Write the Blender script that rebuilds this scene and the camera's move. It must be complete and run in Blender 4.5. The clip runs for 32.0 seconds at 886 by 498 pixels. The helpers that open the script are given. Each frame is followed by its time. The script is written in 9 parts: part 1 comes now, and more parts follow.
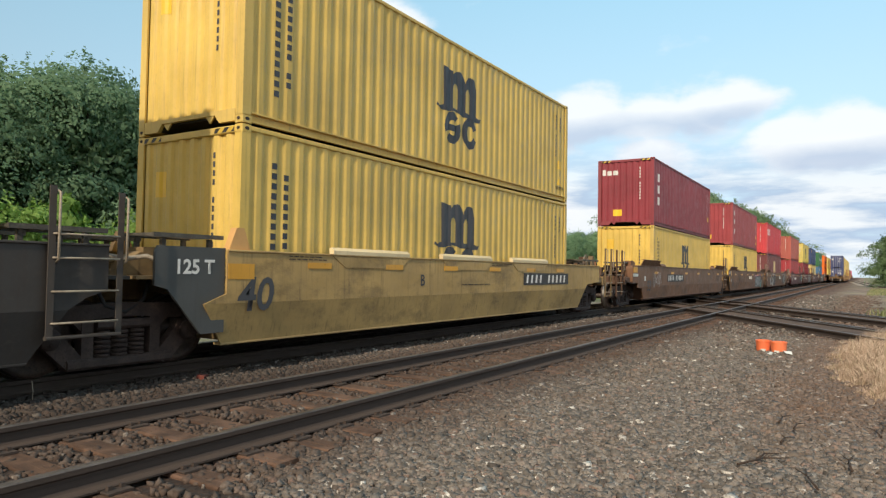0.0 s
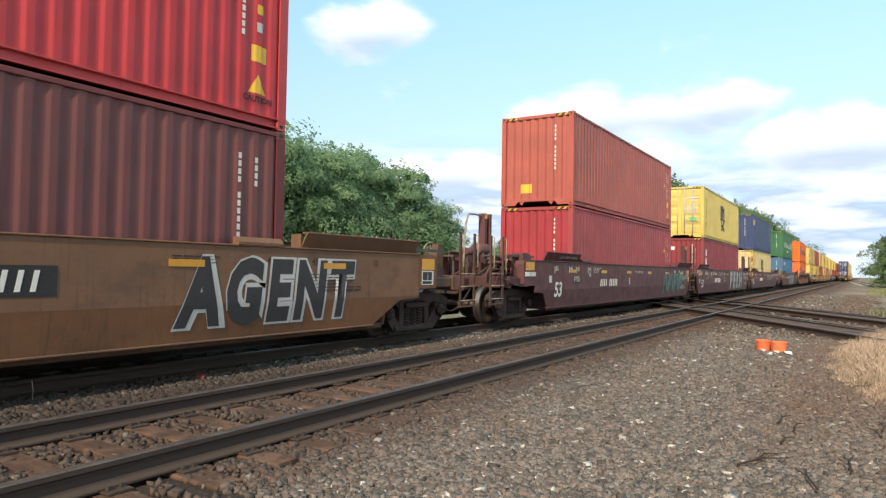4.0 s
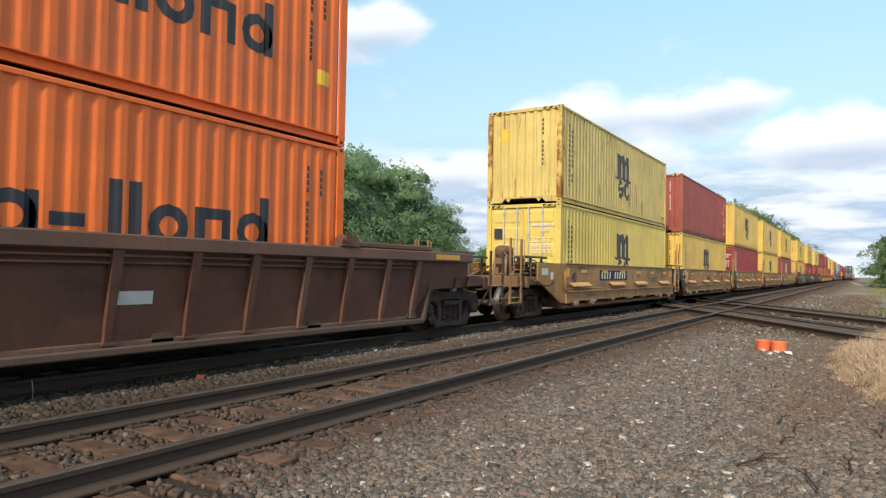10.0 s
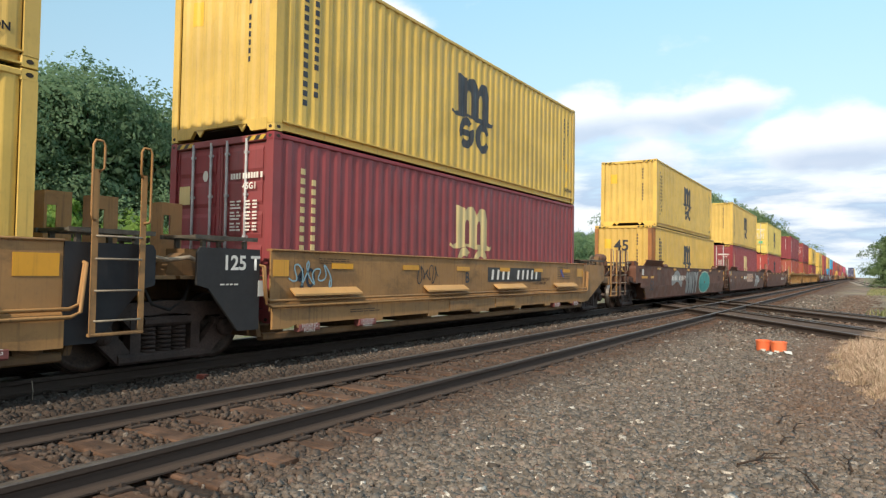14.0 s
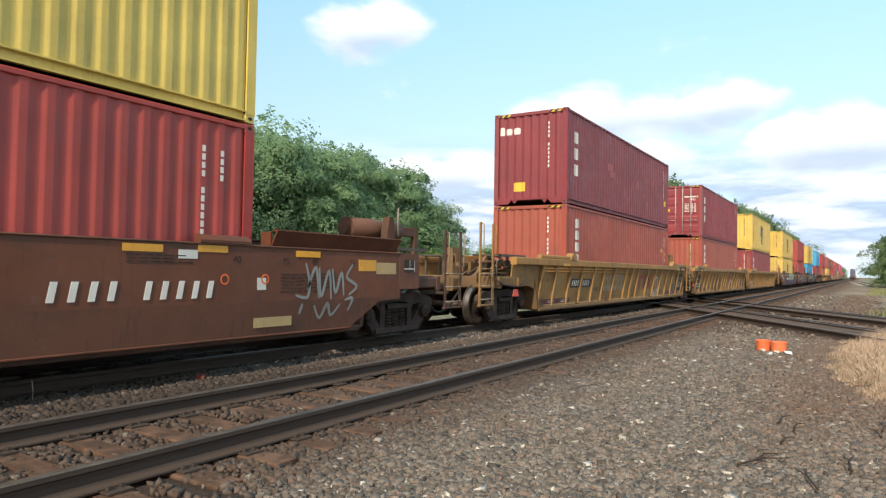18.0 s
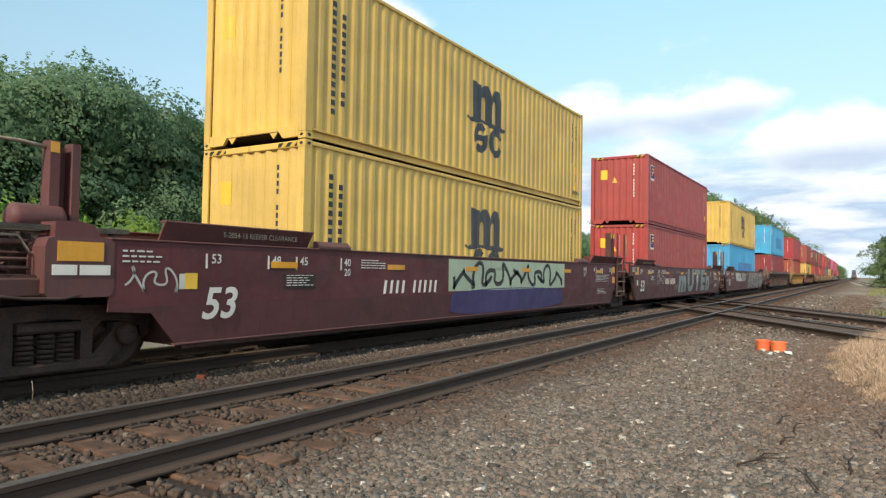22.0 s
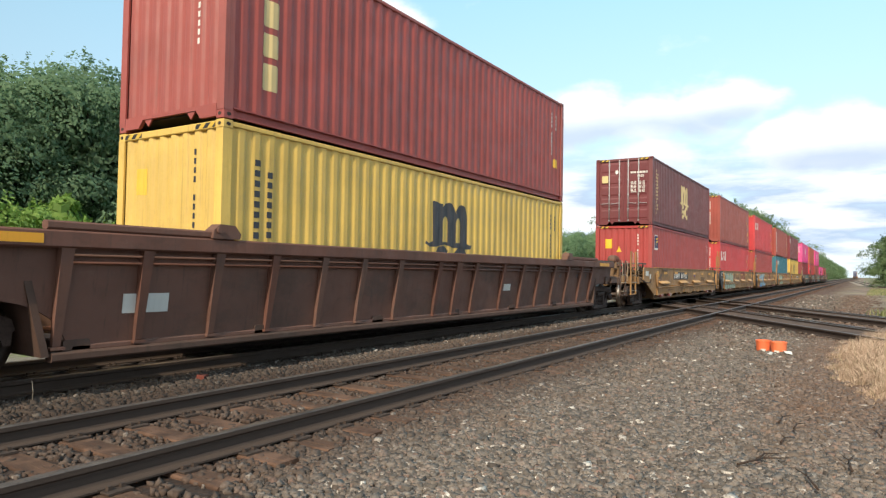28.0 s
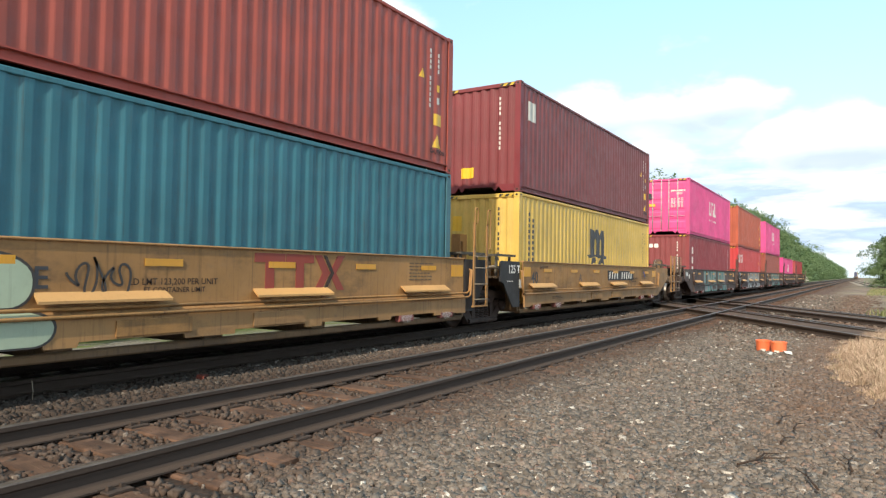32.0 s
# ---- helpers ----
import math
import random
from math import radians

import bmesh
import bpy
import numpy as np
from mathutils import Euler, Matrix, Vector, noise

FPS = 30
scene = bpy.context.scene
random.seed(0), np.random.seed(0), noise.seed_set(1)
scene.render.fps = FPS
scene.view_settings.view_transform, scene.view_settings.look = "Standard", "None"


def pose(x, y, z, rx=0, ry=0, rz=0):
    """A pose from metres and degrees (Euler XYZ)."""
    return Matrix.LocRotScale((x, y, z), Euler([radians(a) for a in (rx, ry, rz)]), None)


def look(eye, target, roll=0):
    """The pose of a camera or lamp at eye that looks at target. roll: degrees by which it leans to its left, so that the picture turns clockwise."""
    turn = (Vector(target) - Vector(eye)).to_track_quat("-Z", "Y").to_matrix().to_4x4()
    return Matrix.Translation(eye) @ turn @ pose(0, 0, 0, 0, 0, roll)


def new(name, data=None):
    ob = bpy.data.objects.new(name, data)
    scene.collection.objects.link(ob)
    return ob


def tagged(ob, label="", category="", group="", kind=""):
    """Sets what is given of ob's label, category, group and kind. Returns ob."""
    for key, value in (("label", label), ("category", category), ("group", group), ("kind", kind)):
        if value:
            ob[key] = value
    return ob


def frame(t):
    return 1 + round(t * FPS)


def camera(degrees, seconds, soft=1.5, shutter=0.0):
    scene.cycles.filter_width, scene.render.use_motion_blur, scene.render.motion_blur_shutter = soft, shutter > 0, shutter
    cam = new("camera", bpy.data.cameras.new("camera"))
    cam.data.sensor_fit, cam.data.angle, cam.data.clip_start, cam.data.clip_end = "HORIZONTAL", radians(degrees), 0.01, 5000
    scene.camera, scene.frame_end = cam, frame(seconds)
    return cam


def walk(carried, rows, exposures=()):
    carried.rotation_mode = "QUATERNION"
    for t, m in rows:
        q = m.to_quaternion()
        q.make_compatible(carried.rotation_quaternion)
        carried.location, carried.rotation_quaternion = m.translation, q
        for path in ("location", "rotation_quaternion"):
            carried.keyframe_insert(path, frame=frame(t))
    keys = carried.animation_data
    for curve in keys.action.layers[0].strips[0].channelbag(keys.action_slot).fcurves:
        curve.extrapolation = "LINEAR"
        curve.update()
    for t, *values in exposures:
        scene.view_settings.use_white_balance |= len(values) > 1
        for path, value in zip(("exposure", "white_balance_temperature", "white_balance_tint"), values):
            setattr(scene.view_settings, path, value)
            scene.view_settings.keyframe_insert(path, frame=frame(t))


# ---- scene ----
import functools

cam = camera(67.44, 32.0, 1.3)
EYE = (0.0, 0.0, 1.288)
YAW, PITCH = radians(32.27), radians(1.827)
AIM = (EYE[0] + math.cos(YAW) * math.cos(PITCH), EYE[1] + math.sin(YAW) * math.cos(PITCH), EYE[2] + math.sin(PITCH))
VIEW = look(EYE, AIM, 0.956)
walk(cam, [(0.0, VIEW), (32.0, VIEW)], exposures=[(0.0, 0.05), (1.0, 0.18), (3.0, 0.27), (6.0, 0.34), (8.0, 0.26), (10.0, 0.13), (14.0, 0.18), (19.0, 0.3), (22.0, 0.2), (24.0, 0.3), (25.0, 0.22), (28.0, 0.3), (32.0, 0.45)])

# ---- world and sun ----
# cumulus seats: azimuth from +x towards +y, height, size in degrees
CLOUDS = [(40.3, 19.4, 4.4), (37.0, 20.4, 4.2), (23.3, 12.6, 4.8), (19.6, 13.2, 5.4), (15.0, 13.0, 5.2), (11.0, 13.0, 4.6), (8.0, 13.6, 3.4), (3.6, 10.0, 4.8), (0.6, 10.2, 5.2),
          (-5.0, 10.0, 6.0), (15.2, 9.6, 4.0), (34.0, 8.0, 4.4), (30.6, 8.2, 4.4), (95.0, 17.0, 9.0), (140.0, 14.0, 12.0), (-50.0, 15.0, 12.0), (-110.0, 20.0, 10.0)]
SUN_ELEV, SUN_AZ = radians(37.0), radians(-168.5)   # azimuth counted from +x towards +y
SUN_DIR = Vector((math.cos(SUN_AZ) * math.cos(SUN_ELEV), math.sin(SUN_AZ) * math.cos(SUN_ELEV), math.sin(SUN_ELEV)))
world = bpy.data.worlds.new("world")
scene.world = world
world.use_nodes = True
wn, wl = world.node_tree.nodes, world.node_tree.links
wn.clear()
w_out = wn.new("ShaderNodeOutputWorld")
w_bg = wn.new("ShaderNodeBackground")
w_sky = wn.new("ShaderNodeTexSky")
w_sky.sky_type = "NISHITA"
w_sky.sun_disc = False
w_sky.sun_elevation = SUN_ELEV
w_sky.sun_rotation = radians(90.0) - SUN_AZ
w_sky.air_density, w_sky.dust_density, w_sky.ozone_density = 1.0, 1.2, 1.0
w_bg.inputs["Strength"].default_value = 0.142
w_co = wn.new("ShaderNodeTexCoord")


def w_math(op, a, b=None, c=None):
    n = wn.new("ShaderNodeMath")
    n.operation = op
    for i, v in enumerate((a, b, c)):
        if v is None:
            continue
        if isinstance(v, (int, float)):
            n.inputs[i].default_value = v
        else:
            wl.new(v, n.inputs[i])
    return n.outputs[0]


def w_noise(scale, stretch, detail=7.0, rough=0.58, offset=0.0):
    mp = wn.new("ShaderNodeMapping")
    mp.inputs["Scale"].default_value = stretch
    mp.inputs["Location"].default_value = (offset, offset * 0.7, offset * 0.3)
    wl.new(w_co.outputs["Generated"], mp.inputs["Vector"])
    n = wn.new("ShaderNodeTexNoise")
    n.inputs["Scale"].default_value = scale
    n.inputs["Detail"].default_value = detail
    n.inputs["Roughness"].default_value = rough
    wl.new(mp.outputs[0], n.inputs["Vector"])
    return n.outputs["Fac"]


def sky_dir(az, el):
    """Direction in the sky, degrees: azimuth from +x towards +y, and height."""
    a, e = radians(az), radians(el)
    return (math.cos(a) * math.cos(e), math.sin(a) * math.cos(e), math.sin(e))


def w_blob(az, el, size):
    """Flat-lying cumulus seat in the sky: 1 in its middle, 0 at its size in degrees; and the height over its middle."""
    c = sky_dir(az, el)
    d = wn.new("ShaderNodeVectorMath")
    d.operation = "DISTANCE"
    wl.new(w_flat.outputs[0], d.inputs[0])
    d.inputs[1].default_value = (c[0], c[1], c[2] * 1.7)
    r = wn.new("ShaderNodeMapRange")
    r.inputs["From Min"].default_value = 2 * math.sin(radians(size) / 2)
    r.inputs["From Max"].default_value = 0.0
    wl.new(d.outputs["Value"], r.inputs["Value"])
    up = w_math("DIVIDE", w_math("SUBTRACT", w_z, c[2]), radians(size))
    return r.outputs[0], w_math("MULTIPLY", r.outputs[0], up)


w_flat = wn.new("ShaderNodeVectorMath")
w_flat.operation = "MULTIPLY"
w_flat.inputs[1].default_value = (1.0, 1.0, 1.7)
wl.new(w_co.outputs["Generated"], w_flat.inputs[0])
# cumulus banks all round, low over the horizon, and a few loose puffs higher up
w_sep = wn.new("ShaderNodeSeparateXYZ")
wl.new(w_co.outputs["Generated"], w_sep.inputs[0])
w_z = w_sep.outputs["Z"]


def w_range(v, a, b, smooth=True):
    r = wn.new("ShaderNodeMapRange")
    r.interpolation_type = "SMOOTHSTEP" if smooth else "LINEAR"
    r.inputs["From Min"].default_value, r.inputs["From Max"].default_value = a, b
    wl.new(v, r.inputs["Value"])
    return r.outputs[0]


bank, lift = w_math("MULTIPLY", w_range(w_z, 0.2, 0.03), 0.1), None
for az, el, size in CLOUDS:
    seat, up = w_blob(az, el, size * 1.15)
    bank = w_math("MAXIMUM", bank, w_math("MULTIPLY", seat, 0.8))
    lift = up if lift is None else w_math("ADD", lift, up)
fluff = w_noise(6.5, (1.0, 1.0, 2.0), 9.0, 0.56, 3.1)
shape = w_math("ADD", bank, w_math("MULTIPLY", w_math("SUBTRACT", fluff, 0.5), 1.3))
mask = w_range(shape, 0.13, 0.45)
tone = wn.new("ShaderNodeValToRGB")
tone.color_ramp.elements[0].position, tone.color_ramp.elements[0].color = 0.25, (4.0, 4.6, 5.6, 1)
tone.color_ramp.elements[1].position, tone.color_ramp.elements[1].color = 0.62, (6.9, 7.0, 7.1, 1)
wl.new(w_math("ADD", 0.56, w_math("ADD", w_math("MULTIPLY", lift, 1.5), w_math("MULTIPLY", w_math("SUBTRACT", fluff, 0.5), 0.5))), tone.inputs["Fac"])
# flat bands of broken cloud low over the horizon
streak = w_noise(5.5, (1.0, 1.0, 5.5), 8.0, 0.55, 8.4)
band = w_math("MULTIPLY", w_range(w_z, 0.22, 0.10), w_range(w_z, -0.02, 0.03))
band_tone = wn.new("ShaderNodeValToRGB")
band_tone.color_ramp.elements[0].position, band_tone.color_ramp.elements[0].color = 0.44, (3.4, 4.3, 5.5, 1)
band_tone.color_ramp.elements[1].position, band_tone.color_ramp.elements[1].color = 0.58, (6.3, 6.6, 6.8, 1)
wl.new(streak, band_tone.inputs["Fac"])
air = wn.new("ShaderNodeValToRGB")
air.color_ramp.elements[0].position, air.color_ramp.elements[0].color = 0.04, (4.5, 5.8, 6.5, 1)
air.color_ramp.elements[1].position, air.color_ramp.elements[1].color = 0.42, (2.7, 4.9, 6.2, 1)
wl.new(w_z, air.inputs["Fac"])
# brighter, paler air towards the side opposite the sun
glow = wn.new("ShaderNodeMapRange")
glow.inputs["From Min"].default_value, glow.inputs["From Max"].default_value = 0.3, 1.0
glow.inputs["To Min"].default_value, glow.inputs["To Max"].default_value = 0.84, 1.2
wl.new(w_sep.outputs["X"], glow.inputs["Value"])
air_lit = wn.new("ShaderNodeVectorMath")
air_lit.operation = "SCALE"
wl.new(air.outputs[0], air_lit.inputs[0])
wl.new(glow.outputs[0], air_lit.inputs["Scale"])
# whiter haze on the sun's side of the sky
sunside = wn.new("ShaderNodeMix")
sunside.data_type = "RGBA"
wl.new(w_range(w_sep.outputs["X"], 0.25, -0.5), sunside.inputs["Factor"])
wl.new(air_lit.outputs[0], sunside.inputs["A"])
sunside.inputs["B"].default_value = (5.1, 5.0, 4.9, 1)
haze = wn.new("ShaderNodeMix")
haze.data_type = "RGBA"
haze.inputs["Factor"].default_value = 0.8
wl.new(w_sky.outputs[0], haze.inputs["A"])
wl.new(sunside.outputs["Result"], haze.inputs["B"])
w_mix = wn.new("ShaderNodeMix")
w_mix.data_type = "RGBA"
w_low = wn.new("ShaderNodeMix")
w_low.data_type = "RGBA"
wl.new(w_math("MULTIPLY", band, w_range(streak, 0.2, 0.45)), w_low.inputs["Factor"])
wl.new(haze.outputs["Result"], w_low.inputs["A"])
wl.new(band_tone.outputs[0], w_low.inputs["B"])
wl.new(w_math("MULTIPLY", mask, 0.85), w_mix.inputs["Factor"])
wl.new(w_low.outputs["Result"], w_mix.inputs["A"])
wl.new(tone.outputs[0], w_mix.inputs["B"])
wl.new(w_mix.outputs["Result"], w_bg.inputs["Color"])
wl.new(w_bg.outputs[0], w_out.inputs[0])

sun = new("sun", bpy.data.lights.new("sun", "SUN"))
sun.data.energy, sun.data.angle, sun.data.color = 3.75, radians(0.8), (1.0, 0.87, 0.7)
sun.matrix_world = look(SUN_DIR * 50, (0, 0, 0))

# ---- materials ----


def lin(h):
    """Linear colour from a hex string."""
    c = [int(h[i:i + 2], 16) / 255 for i in (0, 2, 4)]
    return tuple(x / 12.92 if x <= 0.04045 else ((x + 0.055) / 1.055) ** 2.4 for x in c) + (1.0,)


class Nodes:
    """Short hand for one node material."""

    def __init__(self, name, rough=0.5, metal=0.0):
        self.mat = bpy.data.materials.new(name)
        self.mat.use_nodes = True
        self.n, self.l = self.mat.node_tree.nodes, self.mat.node_tree.links
        self.b = self.n["Principled BSDF"]
        self.b.inputs["Roughness"].default_value = rough
        self.b.inputs["Metallic"].default_value = metal
        self.tc = self.n.new("ShaderNodeTexCoord")

    def noise(self, scale, stretch=(1, 1, 1), detail=5.0, rough=0.6, coords="Object"):
        mp = self.n.new("ShaderNodeMapping")
        mp.inputs["Scale"].default_value = stretch
        self.l.new(self.tc.outputs[coords], mp.inputs["Vector"])
        t = self.n.new("ShaderNodeTexNoise")
        t.inputs["Scale"].default_value, t.inputs["Detail"].default_value = scale, detail
        t.inputs["Roughness"].default_value = rough
        if coords == "Object":
            info = self.n.new("ShaderNodeObjectInfo")
            add = self.n.new("ShaderNodeVectorMath")
            add.operation = "ADD"
            mul = self.n.new("ShaderNodeMath")
            mul.operation = "MULTIPLY"
            mul.inputs[1].default_value = 31.0
            self.l.new(info.outputs["Random"], mul.inputs[0])
            self.l.new(mp.outputs[0], add.inputs[0])
            self.l.new(mul.outputs[0], add.inputs[1])
            self.l.new(add.outputs[0], t.inputs["Vector"])
        else:
            self.l.new(mp.outputs[0], t.inputs["Vector"])
        return t.outputs["Fac"]

    def ramp(self, fac, *stops):
        r = self.n.new("ShaderNodeValToRGB")
        el = r.color_ramp.elements
        while len(el) < len(stops):
            el.new(0.5)
        for e, (p, c) in zip(el, stops):
            e.position, e.color = p, c if len(c) == 4 else (*c, 1)
        self.l.new(fac, r.inputs["Fac"])
        return r.outputs["Color"]

    def step(self, fac, a, b):
        r = self.n.new("ShaderNodeMapRange")
        r.interpolation_type = "SMOOTHSTEP"
        r.inputs["From Min"].default_value, r.inputs["From Max"].default_value = a, b
        self.l.new(fac, r.inputs["Value"])
        return r.outputs[0]

    def mix(self, fac, a, b, mode="MIX"):
        m = self.n.new("ShaderNodeMix")
        m.data_type, m.blend_type = "RGBA", mode
        for sock, v in (("Factor", fac), ("A", a), ("B", b)):
            if isinstance(v, (int, float)):
                m.inputs[sock].default_value = v
            elif isinstance(v, tuple):
                m.inputs[sock].default_value = v
            else:
                self.l.new(v, m.inputs[sock])
        return m.outputs["Result"]

    def calc(self, op, a, b):
        m = self.n.new("ShaderNodeMath")
        m.operation = op
        for i, v in enumerate((a, b)):
            if isinstance(v, (int, float)):
                m.inputs[i].default_value = v
            else:
                self.l.new(v, m.inputs[i])
        return m.outputs[0]

    def bump(self, height, strength=0.3, distance=0.01):
        b = self.n.new("ShaderNodeBump")
        b.inputs["Strength"].default_value, b.inputs["Distance"].default_value = strength, distance
        self.l.new(height, b.inputs["Height"])
        self.l.new(b.outputs[0], self.b.inputs["Normal"])

    def colour(self, c):
        if isinstance(c, tuple):
            self.b.inputs["Base Color"].default_value = c
        else:
            self.l.new(c, self.b.inputs["Base Color"])
        return self.mat


def tint(c, k):
    return (min(1, c[0] * k), min(1, c[1] * k), min(1, c[2] * k), 1.0)


PAINTS = {}


def paint(h, dirt=0.35, rough=0.5, rust=0.1):
    """Weathered steel paint: fading patches, dust, streaks that run down, rust scabs."""
    key = (h, dirt, rough, rust)
    if key in PAINTS:
        return PAINTS[key]
    m = Nodes("paint_" + h, rough)
    c = lin(h)
    wide = 0.72 if dirt >= 0.6 else 0.82
    base = m.ramp(m.noise(0.6, (1, 1, 1.4), 5, 0.6), (0.3, tint(c, wide)), (0.7, tint(c, 1.14)))
    if dirt >= 0.6:
        # soot and road dirt in uneven clouds and thin runs
        soot = m.step(m.noise(0.8, (1.0, 1.0, 1.7), 9, 0.72), 0.48, 0.66)
        base = m.mix(m.calc("MULTIPLY", soot, 0.45), base, lin("2e251d"))
        drip = m.step(m.noise(1.1, (9.0, 9.0, 0.5), 7, 0.7), 0.55, 0.7)
        base = m.mix(m.calc("MULTIPLY", drip, 0.35), base, tint(c, 0.5))
        pale = m.step(m.noise(2.3, (1.0, 1.0, 2.0), 8, 0.7), 0.6, 0.72)
        base = m.mix(m.calc("MULTIPLY", pale, 0.15), base, lin("8a7a64"))
    info = m.n.new("ShaderNodeObjectInfo")
    base = m.mix(m.calc("MULTIPLY", info.outputs["Random"], 0.16), base, lin("8a8378"))
    streak = m.step(m.noise(2.2, (7.0, 7.0, 0.28), 6, 0.65), 0.52, 0.78)
    base = m.mix(m.calc("MULTIPLY", streak, dirt), base, lin("3b3027"))
    fine = m.step(m.noise(26, (1, 1, 0.5), 4), 0.5, 0.85)
    base = m.mix(m.calc("MULTIPLY", fine, dirt * 0.45), base, lin("5a4d40"))
    scab = m.step(m.noise(5.0, (1, 1, 0.6), 8, 0.75), 0.66, 0.72)
    base = m.mix(m.calc("MULTIPLY", scab, rust), base, lin("5b3018"))
    if rust > 0.5:
        # long runs of rust from the seams
        run_down = m.step(m.noise(1.5, (4.5, 4.5, 0.4), 8, 0.72), 0.56, 0.66)
        base = m.mix(m.calc("MULTIPLY", run_down, 0.8), base, lin("6e4322"))
    m.l.new(m.ramp(m.noise(3, (1, 1, 1), 5), (0.3, (rough - 0.1,) * 3), (0.75, (min(1, rough + 0.2),) * 3)), m.b.inputs["Roughness"])
    m.bump(m.noise(7, (1, 1, 1), 4), 0.12, 0.008)
    PAINTS[key] = m.colour(base)
    return PAINTS[key]


def dusty(name, a, b, rough=0.85, scale=3.0, metal=0.0, relief=0.3, dist=0.01, coords="Object"):
    m = Nodes(name, rough, metal)
    base = m.ramp(m.noise(scale, (1, 1, 1), 8, 0.65, coords), (0.3, lin(a)), (0.72, lin(b)))
    base = m.mix(m.step(m.noise(scale * 12, (1, 1, 1), 4, 0.6, coords), 0.45, 0.8), base, tint(lin(a), 0.7))
    m.bump(m.noise(scale * 9, (1, 1, 1), 5, 0.6, coords), relief, dist)
    return m.colour(base)


M_GREASE = dusty("grimy_black_iron", "231e1b", "45392f", 0.75, 3.0, 0.0)
M_TRUCK = dusty("brown_grimy_cast_steel", "2b221d", "52423a", 0.8, 3.5)
M_WHEEL = dusty("rolled_wheel_steel", "2a221d", "5a4a3e", 0.55, 3.0, 0.3)
M_TREAD = dusty("worn_wheel_tread", "77716a", "a9a49c", 0.35, 6.0, 0.9, 0.1)
M_RAIL = dusty("rusty_rail_web", "352b25", "52443a", 0.85, 4.0, 0.0, 0.3, 0.01, "Generated")
M_RAILTOP = dusty("worn_rail_head", "4a423d", "6f655c", 0.5, 3.0, 0.3, 0.1)
M_GALV = dusty("galvanised_bar", "7d705f", "b0a48f", 0.6, 8.0, 0.1)
M_LOCK = dusty("pale_galvanised_bar", "9a9d9f", "c6c9ca", 0.5, 8.0, 0.15)
M_RUBBER = dusty("black_rubber_hose", "141414", "24221f", 0.7, 6.0)
M_GRATE = dusty("grey_steel_grating", "3a3630", "6a6458", 0.7, 6.0)
M_BLACK = paint("1b1c20", 0.2, 0.6, 0.05)
M_WHITE = paint("e4e2da", 0.3, 0.5, 0.05)
M_REFLECT = paint("e0a01c", 0.25, 0.35, 0.0)
M_YELLOWTAG = paint("f2c230", 0.15, 0.4, 0.0)
M_DARKLETTER = paint("262c36", 0.2, 0.5, 0.02)
M_PAPER = paint("cfd2cc", 0.2, 0.6, 0.0)
M_ORANGETAG = paint("e8671f", 0.15, 0.5, 0.0)
M_RED = paint("a5372f", 0.3, 0.5, 0.1)
M_SILL = paint("5e2127", 0.3, 0.55, 0.1)
M_BLUE = paint("2553a8", 0.15, 0.45, 0.02)
M_BLUE2 = paint("2f7fc0", 0.3, 0.5, 0.05)
M_CREAM = paint("dcc68a", 0.2, 0.5, 0.02)
M_GREENTAG = paint("58c48c", 0.1, 0.5, 0.0)


def stripes(name, a, b, pitch):
    m = Nodes(name, 0.5)
    w = m.n.new("ShaderNodeTexWave")
    w.bands_direction = "DIAGONAL"
    w.inputs["Scale"].default_value = pitch
    m.l.new(m.tc.outputs["Object"], w.inputs["Vector"])
    return m.colour(m.ramp(w.outputs["Fac"], (0.48, lin(a)), (0.52, lin(b))))


M_HAZARD = stripes("yellow_black_hazard_stripes", "2a2620", "c9a83a", 3.2)

# ---- building tools ----


